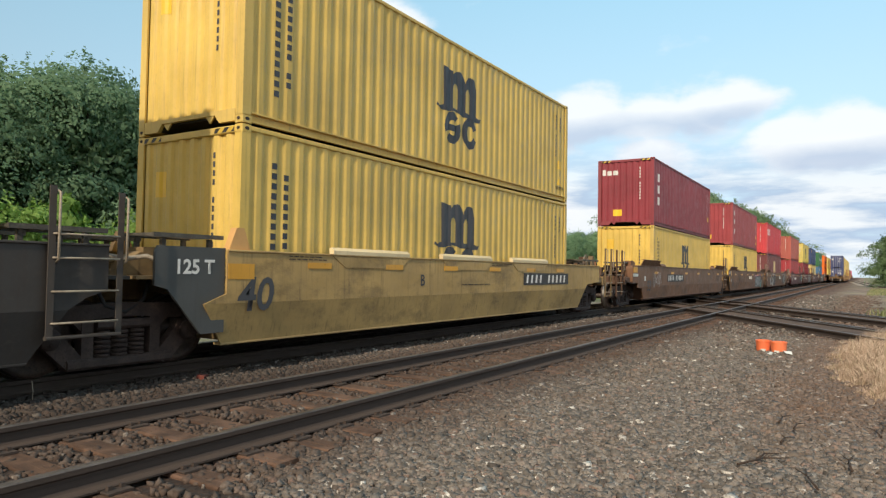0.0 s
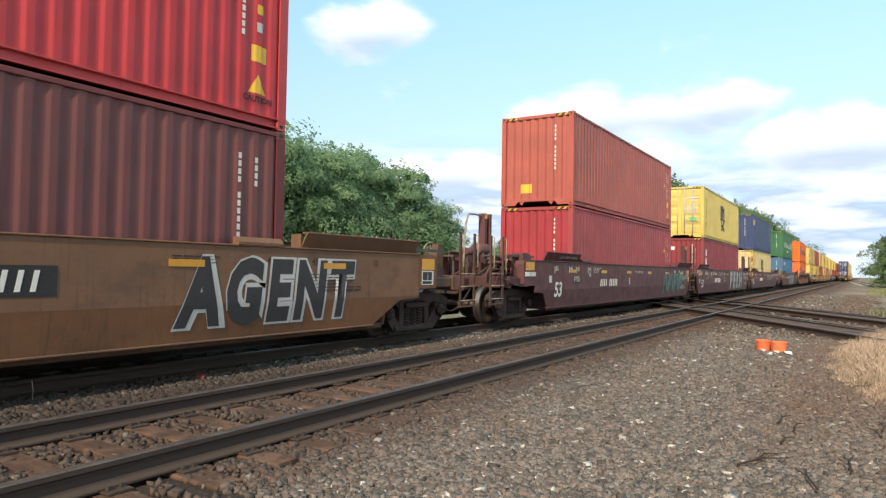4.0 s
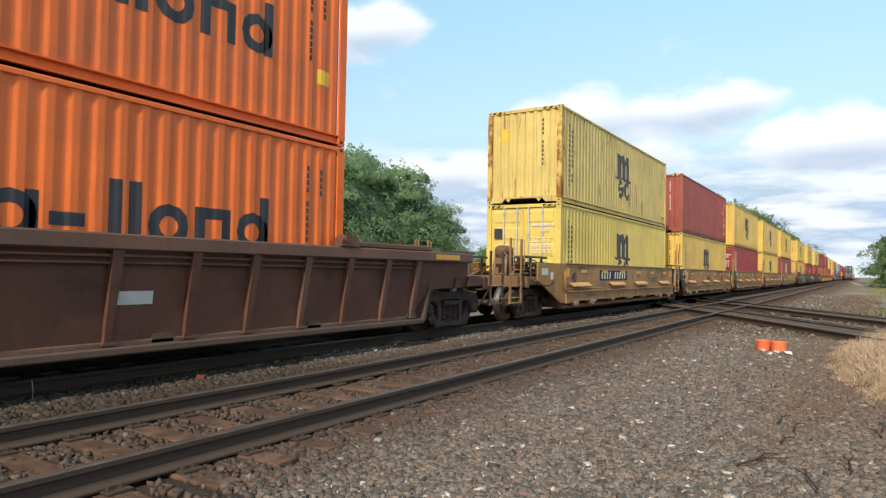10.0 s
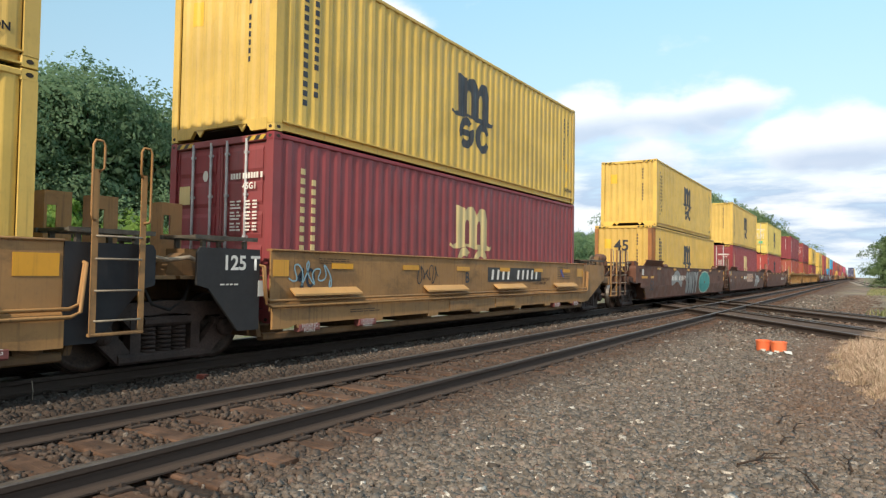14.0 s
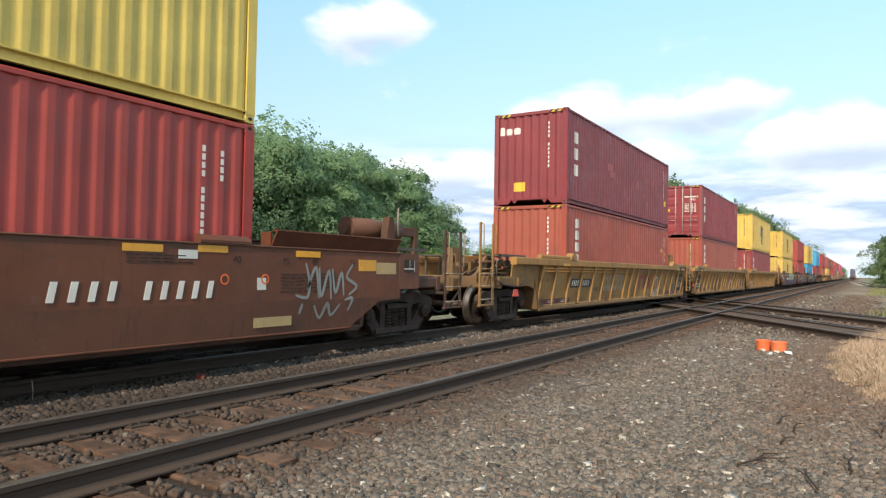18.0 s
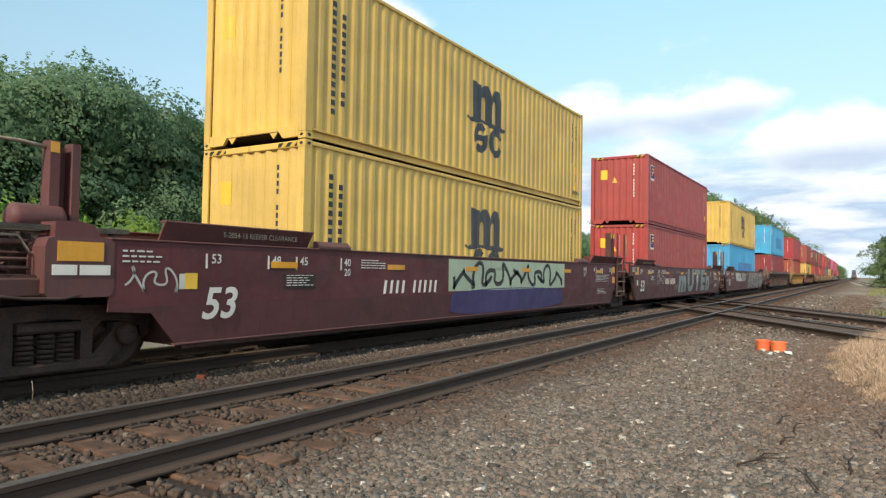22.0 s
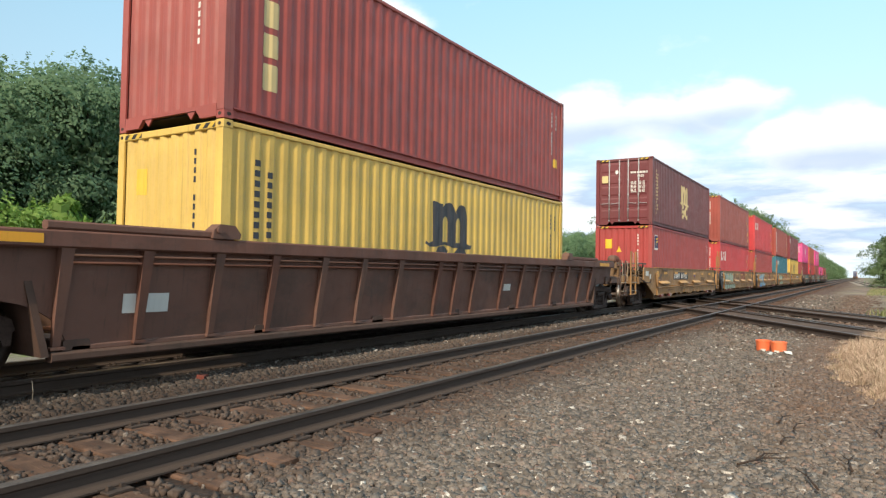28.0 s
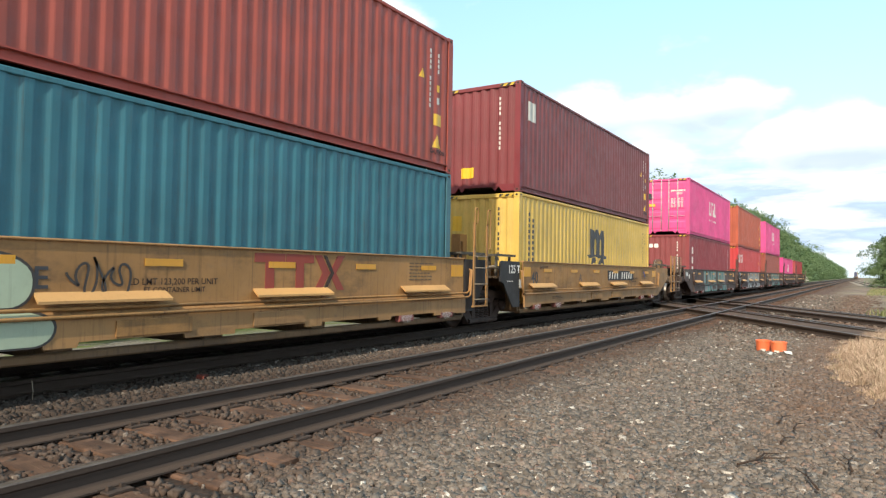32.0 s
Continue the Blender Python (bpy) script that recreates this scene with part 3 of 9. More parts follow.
MARKS = {
    "arch": arch_logo(),
    "arch_words": column(-5.45, 2.39, 13, 0.115, 0.092, 0.058) + column(-5.21, 2.24, 11, 0.088, 0.092, 0.055, (8,)),
    "end_id": column(0.62, 2.5, 11, 0.05, 0.085, 0.045, (4,)),
    "side_id": column(5.25, 2.45, 11, 0.055, 0.082, 0.03, (4,)) + column(5.55, 2.42, 4, 0.055, 0.082, 0.03),
    "word_tall": [p for k in range(3) for p in blocks(-5.5, [0.34], 1.9 - k * 0.5, 2.25 - k * 0.5, 0)],
    "word_end": blocks(-1.02, [0.14, 0.2, 0.22], 2.2, 2.4, 0.06, (0,)),
    "word_wide": open_blocks(-3.7, 1, 0.85, 1.2, 1.75, 0) + open_blocks(-1.45, 1, 0.85, 1.2, 1.72, 0) + open_blocks(0.72, 1, 0.85, 1.2, 1.72, 0)
        + open_blocks(2.75, 1, 0.85, 1.2, 1.72, 0) + [rect(4.3, 4.72, 1.0, 1.95)] + blocks(-0.55, [0.14] * 6, 0.7, 0.88, 0.04),
    "word_long": rings(-2.08, "Hogog-llond", 1.05, 1.62, 0.58, 0.1),
    "leaf_blue": [[(-4.65 + (a + 4.4) * 1.03, 0.82 + (b - 0.85) * 1.24) for a, b in q] for q in ([(-4.38, 0.95), (-3.9, 0.95), (-3.3, 2.0), (-4.0, 2.0), (-4.4, 1.6)], [(-3.7, 0.85), (-3.2, 0.95), (-2.75, 1.35), (-3.1, 1.45)], [(-3.25, 1.5), (-2.7, 1.5), (-2.65, 2.0), (-3.05, 2.0)])],
    "word_sea": rings(-4.85, "oonoo", 2.05, 2.42, 0.38, 0.05),
    "word_sea_red": blocks(-5.6, [0.36, 0.36], 2.05, 2.45, 0.05),
    "word_blocks": open_blocks(-5.6, 2, 0.55, 1.75, 2.3, 0.1) + [rect(-4.25, -4.05, 1.75, 2.35)],
    "word_end_yellow": blocks(-5.4, [0.3], 2.0, 2.4, 0) + blocks(-5.4, [0.3], 1.5, 1.9, 0) + blocks(-5.4, [0.3], 1.05, 1.4, 0) + blocks(-5.4, [0.3], 0.55, 0.95, 0),
    "word_column": [p for k in range(6) for p in blocks(-5.3, [0.3], 2.2 - k * 0.36, 2.48 - k * 0.36, 0)],
    "slashes": [[(-5.5, z), (-5.2, z + 0.1), (-5.12, z + 0.42), (-5.42, z + 0.32)] for z in (2.0, 1.4, 0.75)],
    "word_one": open_blocks(-0.9, 3, 0.62, 1.35, 2.15, 0.12) + blocks(-0.9, [0.16] * 8, 1.0, 1.12, 0.1),
    "repair": [rect(-2.3, -1.7, 1.5, 1.75), rect(-2.0, -1.55, 1.3, 1.5), rect(1.2, 1.5, 1.25, 1.55), rect(2.6, 2.85, 0.7, 0.9), rect(3.4, 3.6, 1.6, 1.8)],
    "badge": [rect(-5.57, -5.13, 1.93, 2.44)],
    "badge_frame": [rect(-5.61, -5.09, 1.85, 2.48)],
    "badge_leaf": [[(x - 0.41, z + 0.08) for x, z in q] for q in ([(-5.1, 1.97), (-4.97, 1.97), (-4.92, 2.08), (-4.76, 2.1), (-4.76, 2.16), (-4.97, 2.15), (-5.07, 2.08)], [(-5.0, 2.17), (-4.78, 2.23), (-4.75, 2.28), (-4.93, 2.28), (-5.05, 2.23)])],
    "patch_dark": [rect(-1.6, 3.6, 0.75, 1.85)],
    "patch_dark_low": [rect(-2.4, 4.6, 0.5, 1.75)],
    "tag_mid": [rect(5.5, 5.62, 1.62, 1.76)],
    "tag_white": [rect(5.5, 5.62, 1.36, 1.5)],
    "tri_mid": [[(4.86, 1.79), (5.06, 1.79), (4.96, 1.98)]],
    "end_stretch": [rect(-6.68, -6.12, 0.15, 2.78)],
    "tag_lo": [rect(-0.55, -0.15, 0.42, 0.7)],
    "tag_hi": [rect(-0.8, -0.5, 1.9, 2.3)],
    "tag_tri": [[(-0.3, 1.75), (-0.08, 1.75), (-0.19, 2.0)]],
    "side_tag": [rect(5.42, 5.7, 0.92, 1.16)],
    "side_tri": [[(5.38, 0.46), (5.7, 0.46), (5.54, 0.74)]],
    "door_block": [rect(a, a + 0.045, 2.19, 2.28) for a in (0.3, 0.36, 0.42, 0.48, 0.57, 0.63, 0.69, 0.75, 0.81, 0.87, 0.96)] + [rect(a, a + w, z, z + 0.026) for k, z in enumerate((1.83, 1.78, 1.73, 1.66, 1.61, 1.56, 1.49, 1.44, 1.39)) for a, w in ((0.3, 0.1 + 0.02 * (k % 3)), (0.45, 0.06 if k % 2 else 0.09), (0.62, 0.12 + 0.02 * (k % 2)), (0.8, 0.1))],
    "door_badge": [oval(-0.3, 2.28, 0.065, 0.09, 12)],
    "door_mark": [rect(-0.95, -0.68, 1.84, 2.14)],
    "door_tag": [rect(-0.9, -0.5, 1.45, 1.58)],
    "door_green": [rect(0.45, 0.8, 0.95, 1.15)],
}

AMBER = [("side", "arch", M_DARKLETTER), ("side", "arch_words", M_DARKLETTER), ("end", "end_id", M_DARKLETTER), ("end", "tag_hi", M_YELLOWTAG), ("side", "side_tag", M_YELLOWTAG), ("side", "side_tri", M_YELLOWTAG), ("side", "side_id", M_DARKLETTER)]
AMBER_RED = [("side", "arch", M_CREAM), ("side", "arch_words", M_CREAM), ("end", "end_id", M_WHITE), ("side", "side_tag", M_YELLOWTAG), ("side", "side_id", M_WHITE), ("side", "side_tri", M_YELLOWTAG)]
GARNET = [("side", "word_tall", M_WHITE), ("end", "word_end", M_WHITE), ("end", "end_id", M_WHITE), ("end", "tag_lo", M_YELLOWTAG), ("side", "side_tag", M_YELLOWTAG), ("side", "side_id", M_WHITE)]
MIDTAGS = [("side", "tag_mid", M_YELLOWTAG), ("side", "tag_white", M_PAPER), ("side", "tri_mid", M_YELLOWTAG)]
PLAIN = MIDTAGS + [("end", "end_id", M_WHITE), ("end", "tag_lo", M_YELLOWTAG), ("side", "side_tag", M_YELLOWTAG), ("side", "side_id", M_WHITE), ("side", "side_tri", M_YELLOWTAG)]
BADGED = [("side", "badge_frame", M_WHITE, 0.003), ("side", "badge", paint("1d2c63", 0.15, 0.5, 0.0), 0.006), ("side", "badge_leaf", M_YELLOWTAG, 0.009), ("end", "end_id", M_WHITE), ("end", "tag_hi", M_YELLOWTAG), ("end", "tag_tri", M_YELLOWTAG), ("side", "side_id", M_WHITE), ("side", "side_tag", M_YELLOWTAG)]
DOORM = [("end", "door_block", M_WHITE, 0.03), ("end", "door_mark", M_DARKLETTER, 0.03), ("end", "door_tag", M_YELLOWTAG, 0.03)]
DOORR = [("end", "door_block", M_WHITE, 0.03), ("end", "door_mark", M_CREAM, 0.03), ("end", "door_badge", M_WHITE, 0.03)]

KINDS = {
    "amber": ("dab85a", "yellow", AMBER), "amberold": ("d6c070", "rust-streaked yellow", AMBER), "amberpale": ("dfc67c", "pale yellow", AMBER),
    "amberbrown": ("6e2f30", "dark red-brown", AMBER_RED), "amberred": ("8c3038", "red", AMBER_RED), "amberdoor": ("dcc564", "yellow", AMBER[:2] + DOORM + [("end", "door_green", M_GREENTAG, 0.03)]),
    "amberpaledoor": ("e2cb84", "pale yellow", AMBER[:2] + DOORM), "amberbrowndoor": ("6e2c31", "dark red", AMBER_RED[:2] + DOORR), "amberreddoor": ("8c3038", "red", AMBER_RED[:2] + DOORR),
    "garnet": ("8a3038", "dark red", GARNET), "garnetorange": ("a34b3a", "orange-red", [("side", "word_column", M_WHITE)] + PLAIN), "garnetdoor": ("8c343a", "red", [GARNET[0], GARNET[5]] + DOORM),
    "garnetpatch": ("84303a", "patched dark red", GARNET + [("side", "repair", paint("a5545a", 0.4, 0.6, 0.1))]),
    "slash": ("98363a", "dark red", [("side", "slashes", M_WHITE)] + PLAIN), "scarlet": ("c4363c", "bright red", [("side", "word_blocks", M_WHITE)] + PLAIN),
    "salmon": ("b35445", "faded orange-red", PLAIN), "red": ("a4343a", "red", PLAIN), "brown": ("9a4438", "brown-red", PLAIN), "darkred": ("7a2c33", "dark red", [("side", "badge", M_PAPER)] + PLAIN),
    "blue": ("273d6c", "dark blue", [("side", "word_sea_red", M_YELLOWTAG), ("end", "end_id", M_WHITE), ("side", "side_id", M_WHITE), ("end", "tag_tri", M_YELLOWTAG)]),
    "green": ("1f6a3c", "green", [("side", "word_wide", M_WHITE), ("end", "end_id", M_WHITE)]), "steel": ("3a6f95", "grey-blue", [("side", "word_sea", M_WHITE), ("side", "word_sea_red", M_RED), ("end", "end_id", M_WHITE)]),
    "teal": ("35707f", "teal", [("side", "word_sea", M_WHITE), ("side", "word_sea_red", M_RED), ("end", "end_id", M_WHITE)]),
    "orange": ("ee7018", "bright orange", [("side", "leaf_blue", M_BLUE), ("side", "word_long", M_DARKLETTER), ("end", "tag_tri", M_YELLOWTAG), ("side", "side_id", M_DARKLETTER), ("side", "side_tag", M_YELLOWTAG)]),
    "umber": ("a04034", "red", [("side", "word_column", M_WHITE)] + PLAIN), "umberdoor": ("93332f", "red", [("side", "word_column", M_WHITE)] + DOORM),
    "badged": ("a43a38", "red", BADGED), "badgedarch": ("a33a34", "red", BADGED + [("side", "arch", M_DARKLETTER)]),
    "sky": ("3fa3d6", "light blue", [("side", "patch_dark_low", M_BLUE2), ("end", "end_id", M_WHITE), ("end", "tag_lo", M_ORANGETAG)]),
    "skypatch": ("46a6d4", "light blue", [("side", "patch_dark", M_BLUE2), ("side", "badge", M_PAPER), ("end", "end_id", M_WHITE)]),
    "gold": ("9c4942", "brown-red", [("side", "word_end_yellow", M_CREAM), ("end", "end_id", M_WHITE), ("side", "side_tag", M_YELLOWTAG), ("side", "side_id", M_WHITE)]),
    "pinkdoor": ("e2478f", "magenta pink", [("side", "word_one", M_WHITE)] + DOORM), "pink": ("e2478f", "magenta pink", [("side", "word_one", M_WHITE), ("end", "end_id", M_WHITE)]),
    "rust": ("b4553a", "orange-brown", PLAIN), "amberorange": ("dcb556", "warm yellow", [("side", "end_stretch", paint("a8692c", 0.6, 0.7, 0.4))] + AMBER),
    "navy": ("33406e", "dark blue", [("end", "door_block", M_WHITE, 0.03), ("end", "door_mark", M_WHITE, 0.03)]),
}


@functools.lru_cache(None)
def dusty_post():
    m = Nodes("rusted_yellow_post", 0.8)
    eaten = m.step(m.noise(2.6, (1, 1, 0.7), 9, 0.75), 0.42, 0.58)
    rusty = m.ramp(m.noise(9.0, (1, 1, 0.5), 6, 0.7), (0.3, lin("5e3418")), (0.7, lin("a0662f")))
    return m.colour(m.mix(eaten, lin("d3b768"), rusty))


def container(kind, x, z, level, group, y=0.0, size=40, beside="a well car"):
    h, colour, marks = KINDS[kind]
    doors = "door" in kind or kind == "navy"
    g, hx, hy = GEO[size], (L40 if size == 40 else 13.716) / 2, W40 / 2
    rust = 0.55 if kind in ("amberold", "amberpaledoor") else 0.3 if kind in ("steel", "green", "blue", "teal") else 0.16
    pm = paint(h, 0.5 if rust > 0.25 else 0.36, 0.5, rust)
    ob = thing("shipping_container", "%s %s-foot container with %s, %s" % (colour, size, "door end" if doors else "ribbed end", level), "container", group, "", pose(x, y, z))
    part("side_panel", g["side"], pm, ob)
    part("side_panel", g["far"], pm, ob)
    part("roof_panel", g["roof"], pm, ob)
    part("floor_panel", g["floor"], M_GREASE, ob)
    part("end_panel", g["back"], pm, ob)
    if doors:
        for sy in (1, -1):
            d = part("door", g["door"], pm, ob, "", pose(-hx + 0.02, 0, 0) @ Matrix.Diagonal((1, sy, 1, 1)))
            for yy in (0.19, 0.63):
                part("locking_bar", g["lock"], M_LOCK, d, "pale galvanised bar", pose(0, yy, 0))
    else:
        part("end_panel", g["end"], pm, ob)
    worn = dusty_post() if rust > 0.3 else pm
    front_post = paint("a8692c", 0.6, 0.7, 0.4) if size == 45 else pm
    if size == 45:
        tagged(part("lettering", text_mesh("45", 0.64, 0.012), M_DARKLETTER, ob, "", pose(-hx + 0.012, 0.05, 2.0, 0, 0, -90)), kind="stuff")
    for sx, sy in ((1, 1), (1, -1), (-1, 1), (-1, -1)):
        at = Matrix.Diagonal((sx, sy, 1, 1))
        part("corner_post", g["post"], front_post if sx > 0 and size == 45 else worn if sx > 0 else pm, ob, "corner post eaten by brown rust" if rust > 0.3 and sx > 0 else "", pose(-hx * sx, -hy * sy, 0) @ at)
        part("corner_casting", g["casting"], [pm, M_GREASE], ob, "", pose(-hx * sx, -hy * sy, 0) @ at)
        part("corner_casting", g["casting"], [pm, M_GREASE], ob, "", pose(-hx * sx, -hy * sy, HC - 0.118) @ at)
    for sy in (1, -1):
        part("top_rail", g["top_rail"], pm, ob, "", pose(0, -hy * sy, 0) @ Matrix.Diagonal((1, sy, 1, 1)))
        part("bottom_rail", g["bottom_rail"], pm, ob, "", pose(0, -hy * sy, 0) @ Matrix.Diagonal((1, sy, 1, 1)))
        part("end_header", g["header"], pm, ob, "", pose(-hx * sy, 0, 0) @ Matrix.Diagonal((sy, 1, 1, 1)))
        part("end_sill", g["sill"], pm, ob, "", pose(-hx * sy, 0, 0) @ Matrix.Diagonal((sy, 1, 1, 1)))
        if kind not in ("orange", "pink", "navy"):
            part("hazard_stripe", g["stripe"], M_HAZARD, ob, "", pose(-hx, sy * 0.84, HC - 0.1))
    if doors:
        tagged(part("lettering", text_mesh("45G1", 0.14, 0.004), M_WHITE, ob, "", pose(-hx - 0.014, -0.73, 2.07, 0, 0, -90)), kind="stuff")
    for mark in marks:
        face, key, mt = mark[:3]
        lift = mark[3] if len(mark) > 3 else 0.004
        prof = g["side_prof"] if face == "side" else [(-hy, -hx + 0.022), (hy, -hx + 0.022)] if doors else g["end_prof"]
        mk = part("marking", decal_mesh((size, face, key, doors), MARKS[key], prof, face, lift), mt, ob)
        if len(MARKS[key]) > 4:
            mk["kind"] = "stuff"
        if key == "side_tri":
            tagged(part("lettering", text_mesh("CAUTION", 0.12, 0.004), M_BLACK, ob, "", pose(5.54, -hy + 0.006, 0.37)), kind="stuff")
    return ob

# ---- well cars ----
CAR_CACHE = {}
WHEELS = []


def cached(key, make, slots=1):
    if key not in CAR_CACHE:
        CAR_CACHE[key] = make().mesh(key[0], slots)
    return CAR_CACHE[key]


def bogie_frame():
    mb = MB()
    for s in (1, -1):
        y0, y1 = (0.93, 1.08) if s > 0 else (-1.08, -0.93)
        # cast side frame: straight top chord, tapering legs round a three-cornered window, wide spring seat
        for q in (1, -1):
            mb.prism([(0, 0.68), (q * 0.86, 0.62), (q * 1.1, 0.56), (q * 1.24, 0.58), (q * 1.2, 0.7), (q * 0.95, 0.8), (0, 0.84)], "y", y0, y1)
            mb.prism([(q * 0.84, 0.622), (q * 1.06, 0.565), (q * 1.0, 0.44), (q * 0.66, 0.1), (q * 0.5, 0.1), (q * 0.5, 0.24)], "y", y0 + 0.012, y1 - 0.012)
            mb.prism([(q * 0.36, 0.1), (q * 0.5, 0.1), (q * 0.5, 0.65), (q * 0.36, 0.66)], "y", y0 + 0.004, y1 - 0.004)
            mb.prism([(q * 0.5, 0.645), (q * 0.62, 0.638), (q * 0.5, 0.52)], "y", y0 + 0.02, y1 - 0.02)
            mb.prism([(q * 1.08, 0.56), (q * 1.22, 0.58), (q * 1.2, 0.42), (q * 1.13, 0.42)], "y", y0 + 0.01, y1 - 0.01)
            ya = 1.12 if s > 0 else -1.12
            mb.lathe([(0.0, -0.06), (0.1, -0.06), (0.125, -0.03), (0.125, 0.03), (0.1, 0.06), (0.0, 0.06)], n=14, centre=(q * 0.89, ya, 0.46))
            for k in range(3):
                a = 2.1 * k + 0.5
                mb.rod((q * 0.89 + 0.06 * math.cos(a), ya - 0.08, 0.46 + 0.06 * math.sin(a)), (q * 0.89 + 0.06 * math.cos(a), ya + 0.08, 0.46 + 0.06 * math.sin(a)), 0.018, 6)
            mb.box(min(q * 0.74, q * 1.04), max(q * 0.74, q * 1.04), y0, y1, 0.52, 0.6)
        mb.bar(-0.66, 0.66, y0 - 0.03, y1 + 0.03, 0.08, 0.2, 0.03)
        for xx in (-0.22, 0.0, 0.22):
            for k in range(6):
                mb.rod((xx, (y0 + y1) / 2, 0.2 + k * 0.055), (xx, (y0 + y1) / 2, 0.235 + k * 0.055), 0.095, 10, 0, 0.09)
        mb.bar(-0.34, 0.34, y0 - 0.05, y1 + 0.05, 0.53, 0.64, 0.03)
        ym = y0 + 0.03 if s > 0 else y1 - 0.03
        mb.box(-0.35, 0.35, ym - 0.01, ym + 0.01, 0.18, 0.55)
    mb.bar(-0.22, 0.22, -0.93, 0.93, 0.5, 0.74, 0.05)
    mb.rod((0, 0, 0.7), (0, 0, 0.82), 0.2, 14)
    for q in (0.42, -0.42):
        mb.bar(q - 0.05, q + 0.05, -0.9, 0.9, 0.36, 0.46, 0.02)
    return mb


def wheelset():
    mb = MB()
    for s in (1, -1):
        prof = [(0.1, -0.09), (0.13, -0.08), (0.17, -0.03), (0.33, -0.02), (0.37, -0.06), (0.45, -0.06), (0.455, 0.05), (0.485, 0.065), (0.485, 0.085), (0.44, 0.09), (0.38, 0.06), (0.33, 0.02), (0.17, 0.03), (0.13, 0.09), (0.1, 0.1)]
        mb.lathe([(r, o if s > 0 else -o) for r, o in prof], n=28, centre=(0, -0.77 * s, 0))
        mb.lathe([(0.452, -0.055 * s), (0.458, 0.045 * s)], n=28, mi=1, centre=(0, -0.77 * s, 0))
    mb.rod((0, -1.12, 0), (0, 1.12, 0), 0.085, 12)
    return mb


def bogie(car, x, label="grimy three-piece freight truck"):
    t = part("truck", cached(("truck",), bogie_frame), M_TRUCK, car, label, pose(x, 0, 0))
    for q in (0.89, -0.89):
        w = part("wheelset", cached(("wheelset",), wheelset, 2), [M_WHEEL, M_TREAD], t, "dark steel wheels with worn treads", pose(q, 0, 0.46))
        WHEELS.append((w, car, x + q, q))
    return t


def end_x(size, kind):
    """Half length to the pulling point, side wall end, and truck place for an articulated or coupled end."""
    if size == 53:
        return (9.75, 9.32, 9.75) if kind == "A" else (11.76, 10.0, 9.82)
    return (7.7, 7.38, 7.7) if kind == "A" else (9.82, 8.2, 7.85)


def smooth_wall(f, r, s, lf, lr, what):
    """Bent plate side wall of a well: f and r its upper ends, lf and lr its lower ones, s the side of the car."""
    mb = MB()
    yo, yl = 1.5 * s, 1.40 * s
    if what == "side_wall":
        mb.prism([(-f, 1.0), (-min(f, lf + 0.55), 0.93), (-lf - 0.35, 0.8), (lr + 0.35, 0.8), (min(r, lr + 0.55), 0.93), (r, 1.0), (r, 1.49), (-f, 1.49)], "y", yo, yo - 0.03 * s)
    elif what == "lower_plate":
        v = [(-lf - 0.35, yo, 0.799), (lr + 0.35, yo, 0.799), (lr, yl, 0.27), (-lf, yl, 0.27)]
        w = [(x, y - 0.03 * s, z) for x, y, z in v]
        mb.add(v + w, [(0, 1, 2, 3), (7, 6, 5, 4), (3, 2, 6, 7), (1, 0, 4, 5), (0, 3, 7, 4), (2, 1, 5, 6)])
    elif what == "top_flange":
        mb.bar(-f, r, *sorted((yo + 0.02 * s, yo - 0.12 * s)), 1.485, 1.515, 0.008)
    else:
        mb.bar(-lf, lr, *sorted((yl + 0.004 * s, yl - 0.14 * s)), 0.24, 0.275, 0.008)
    return mb


def plate_end(kind, q):
    """Outline of one end of a 53-foot plate wall, from its top down to the bottom sill."""
    if kind == "A":
        return [(9.4, 1.57), (9.4, 1.2), (9.05, 1.19), (8.55, 0.33)] if q < 0 else [(9.35, 1.57), (9.35, 1.2), (8.72, 1.19), (8.25, 0.33)]
    return [(9.4, 1.57), (9.4, 0.76), (8.86, 0.72), (8.5, 0.33)] if q < 0 else [(9.35, 1.57), (9.35, 0.76), (8.75, 0.73), (8.02, 0.33)]


def plate_wall(front, rear, s, what):
    """Bent plate side wall of a 53-foot well: its upper plate, the lower one that leans in, and the flanges; s the side of the car."""
    a, b = plate_end(front, -1), plate_end(rear, 1)
    mb = MB()
    if what == "top_flange":
        return mb.bar(-9.4, 9.35, *sorted((1.52 * s, 1.38 * s)), 1.566, 1.592, 0.008)
    if what == "bottom_flange":
        return mb.bar(-a[-1][0], b[-1][0], *sorted((1.46 * s, 1.31 * s)), 0.305, 0.335, 0.008)
    poly = [(z, -x) for x, z in a] + [(z, x) for x, z in reversed(b)]
    cut = clip(poly, 0.8, 2.0) if what == "side_wall" else clip(poly, 0.0, 0.8)
    n = len(cut)

    def skin(z):
        return 1.5 if z > 0.8 else 1.5 - 0.05 * (0.8 - z) / 0.47
    v = [(x, skin(z) * s, z) for z, x in cut] + [(x, (skin(z) - 0.03) * s, z) for z, x in cut]
    return mb.add(v, [tuple(range(n)), tuple(reversed(range(n, 2 * n)))] + [(k, n + k, n + (k + 1) % n, (k + 1) % n) for k in range(n)])


def corner_box(x0, x1, s):
    """Rounded steel box that closes the corner of a well over its truck."""
    c = 0.05
    poly = [(x0 + c, 0.93), (x1 - c, 0.93), (x1, 0.93 + c), (x1, 1.57 - c), (x1 - c, 1.575), (x0 + 2 * c, 1.575), (x0 + 0.5 * c, 1.55), (x0, 1.57 - 2 * c), (x0, 0.93 + c)]
    return MB().prism(poly, "y", *sorted((1.508 * s, 1.14 * s)))


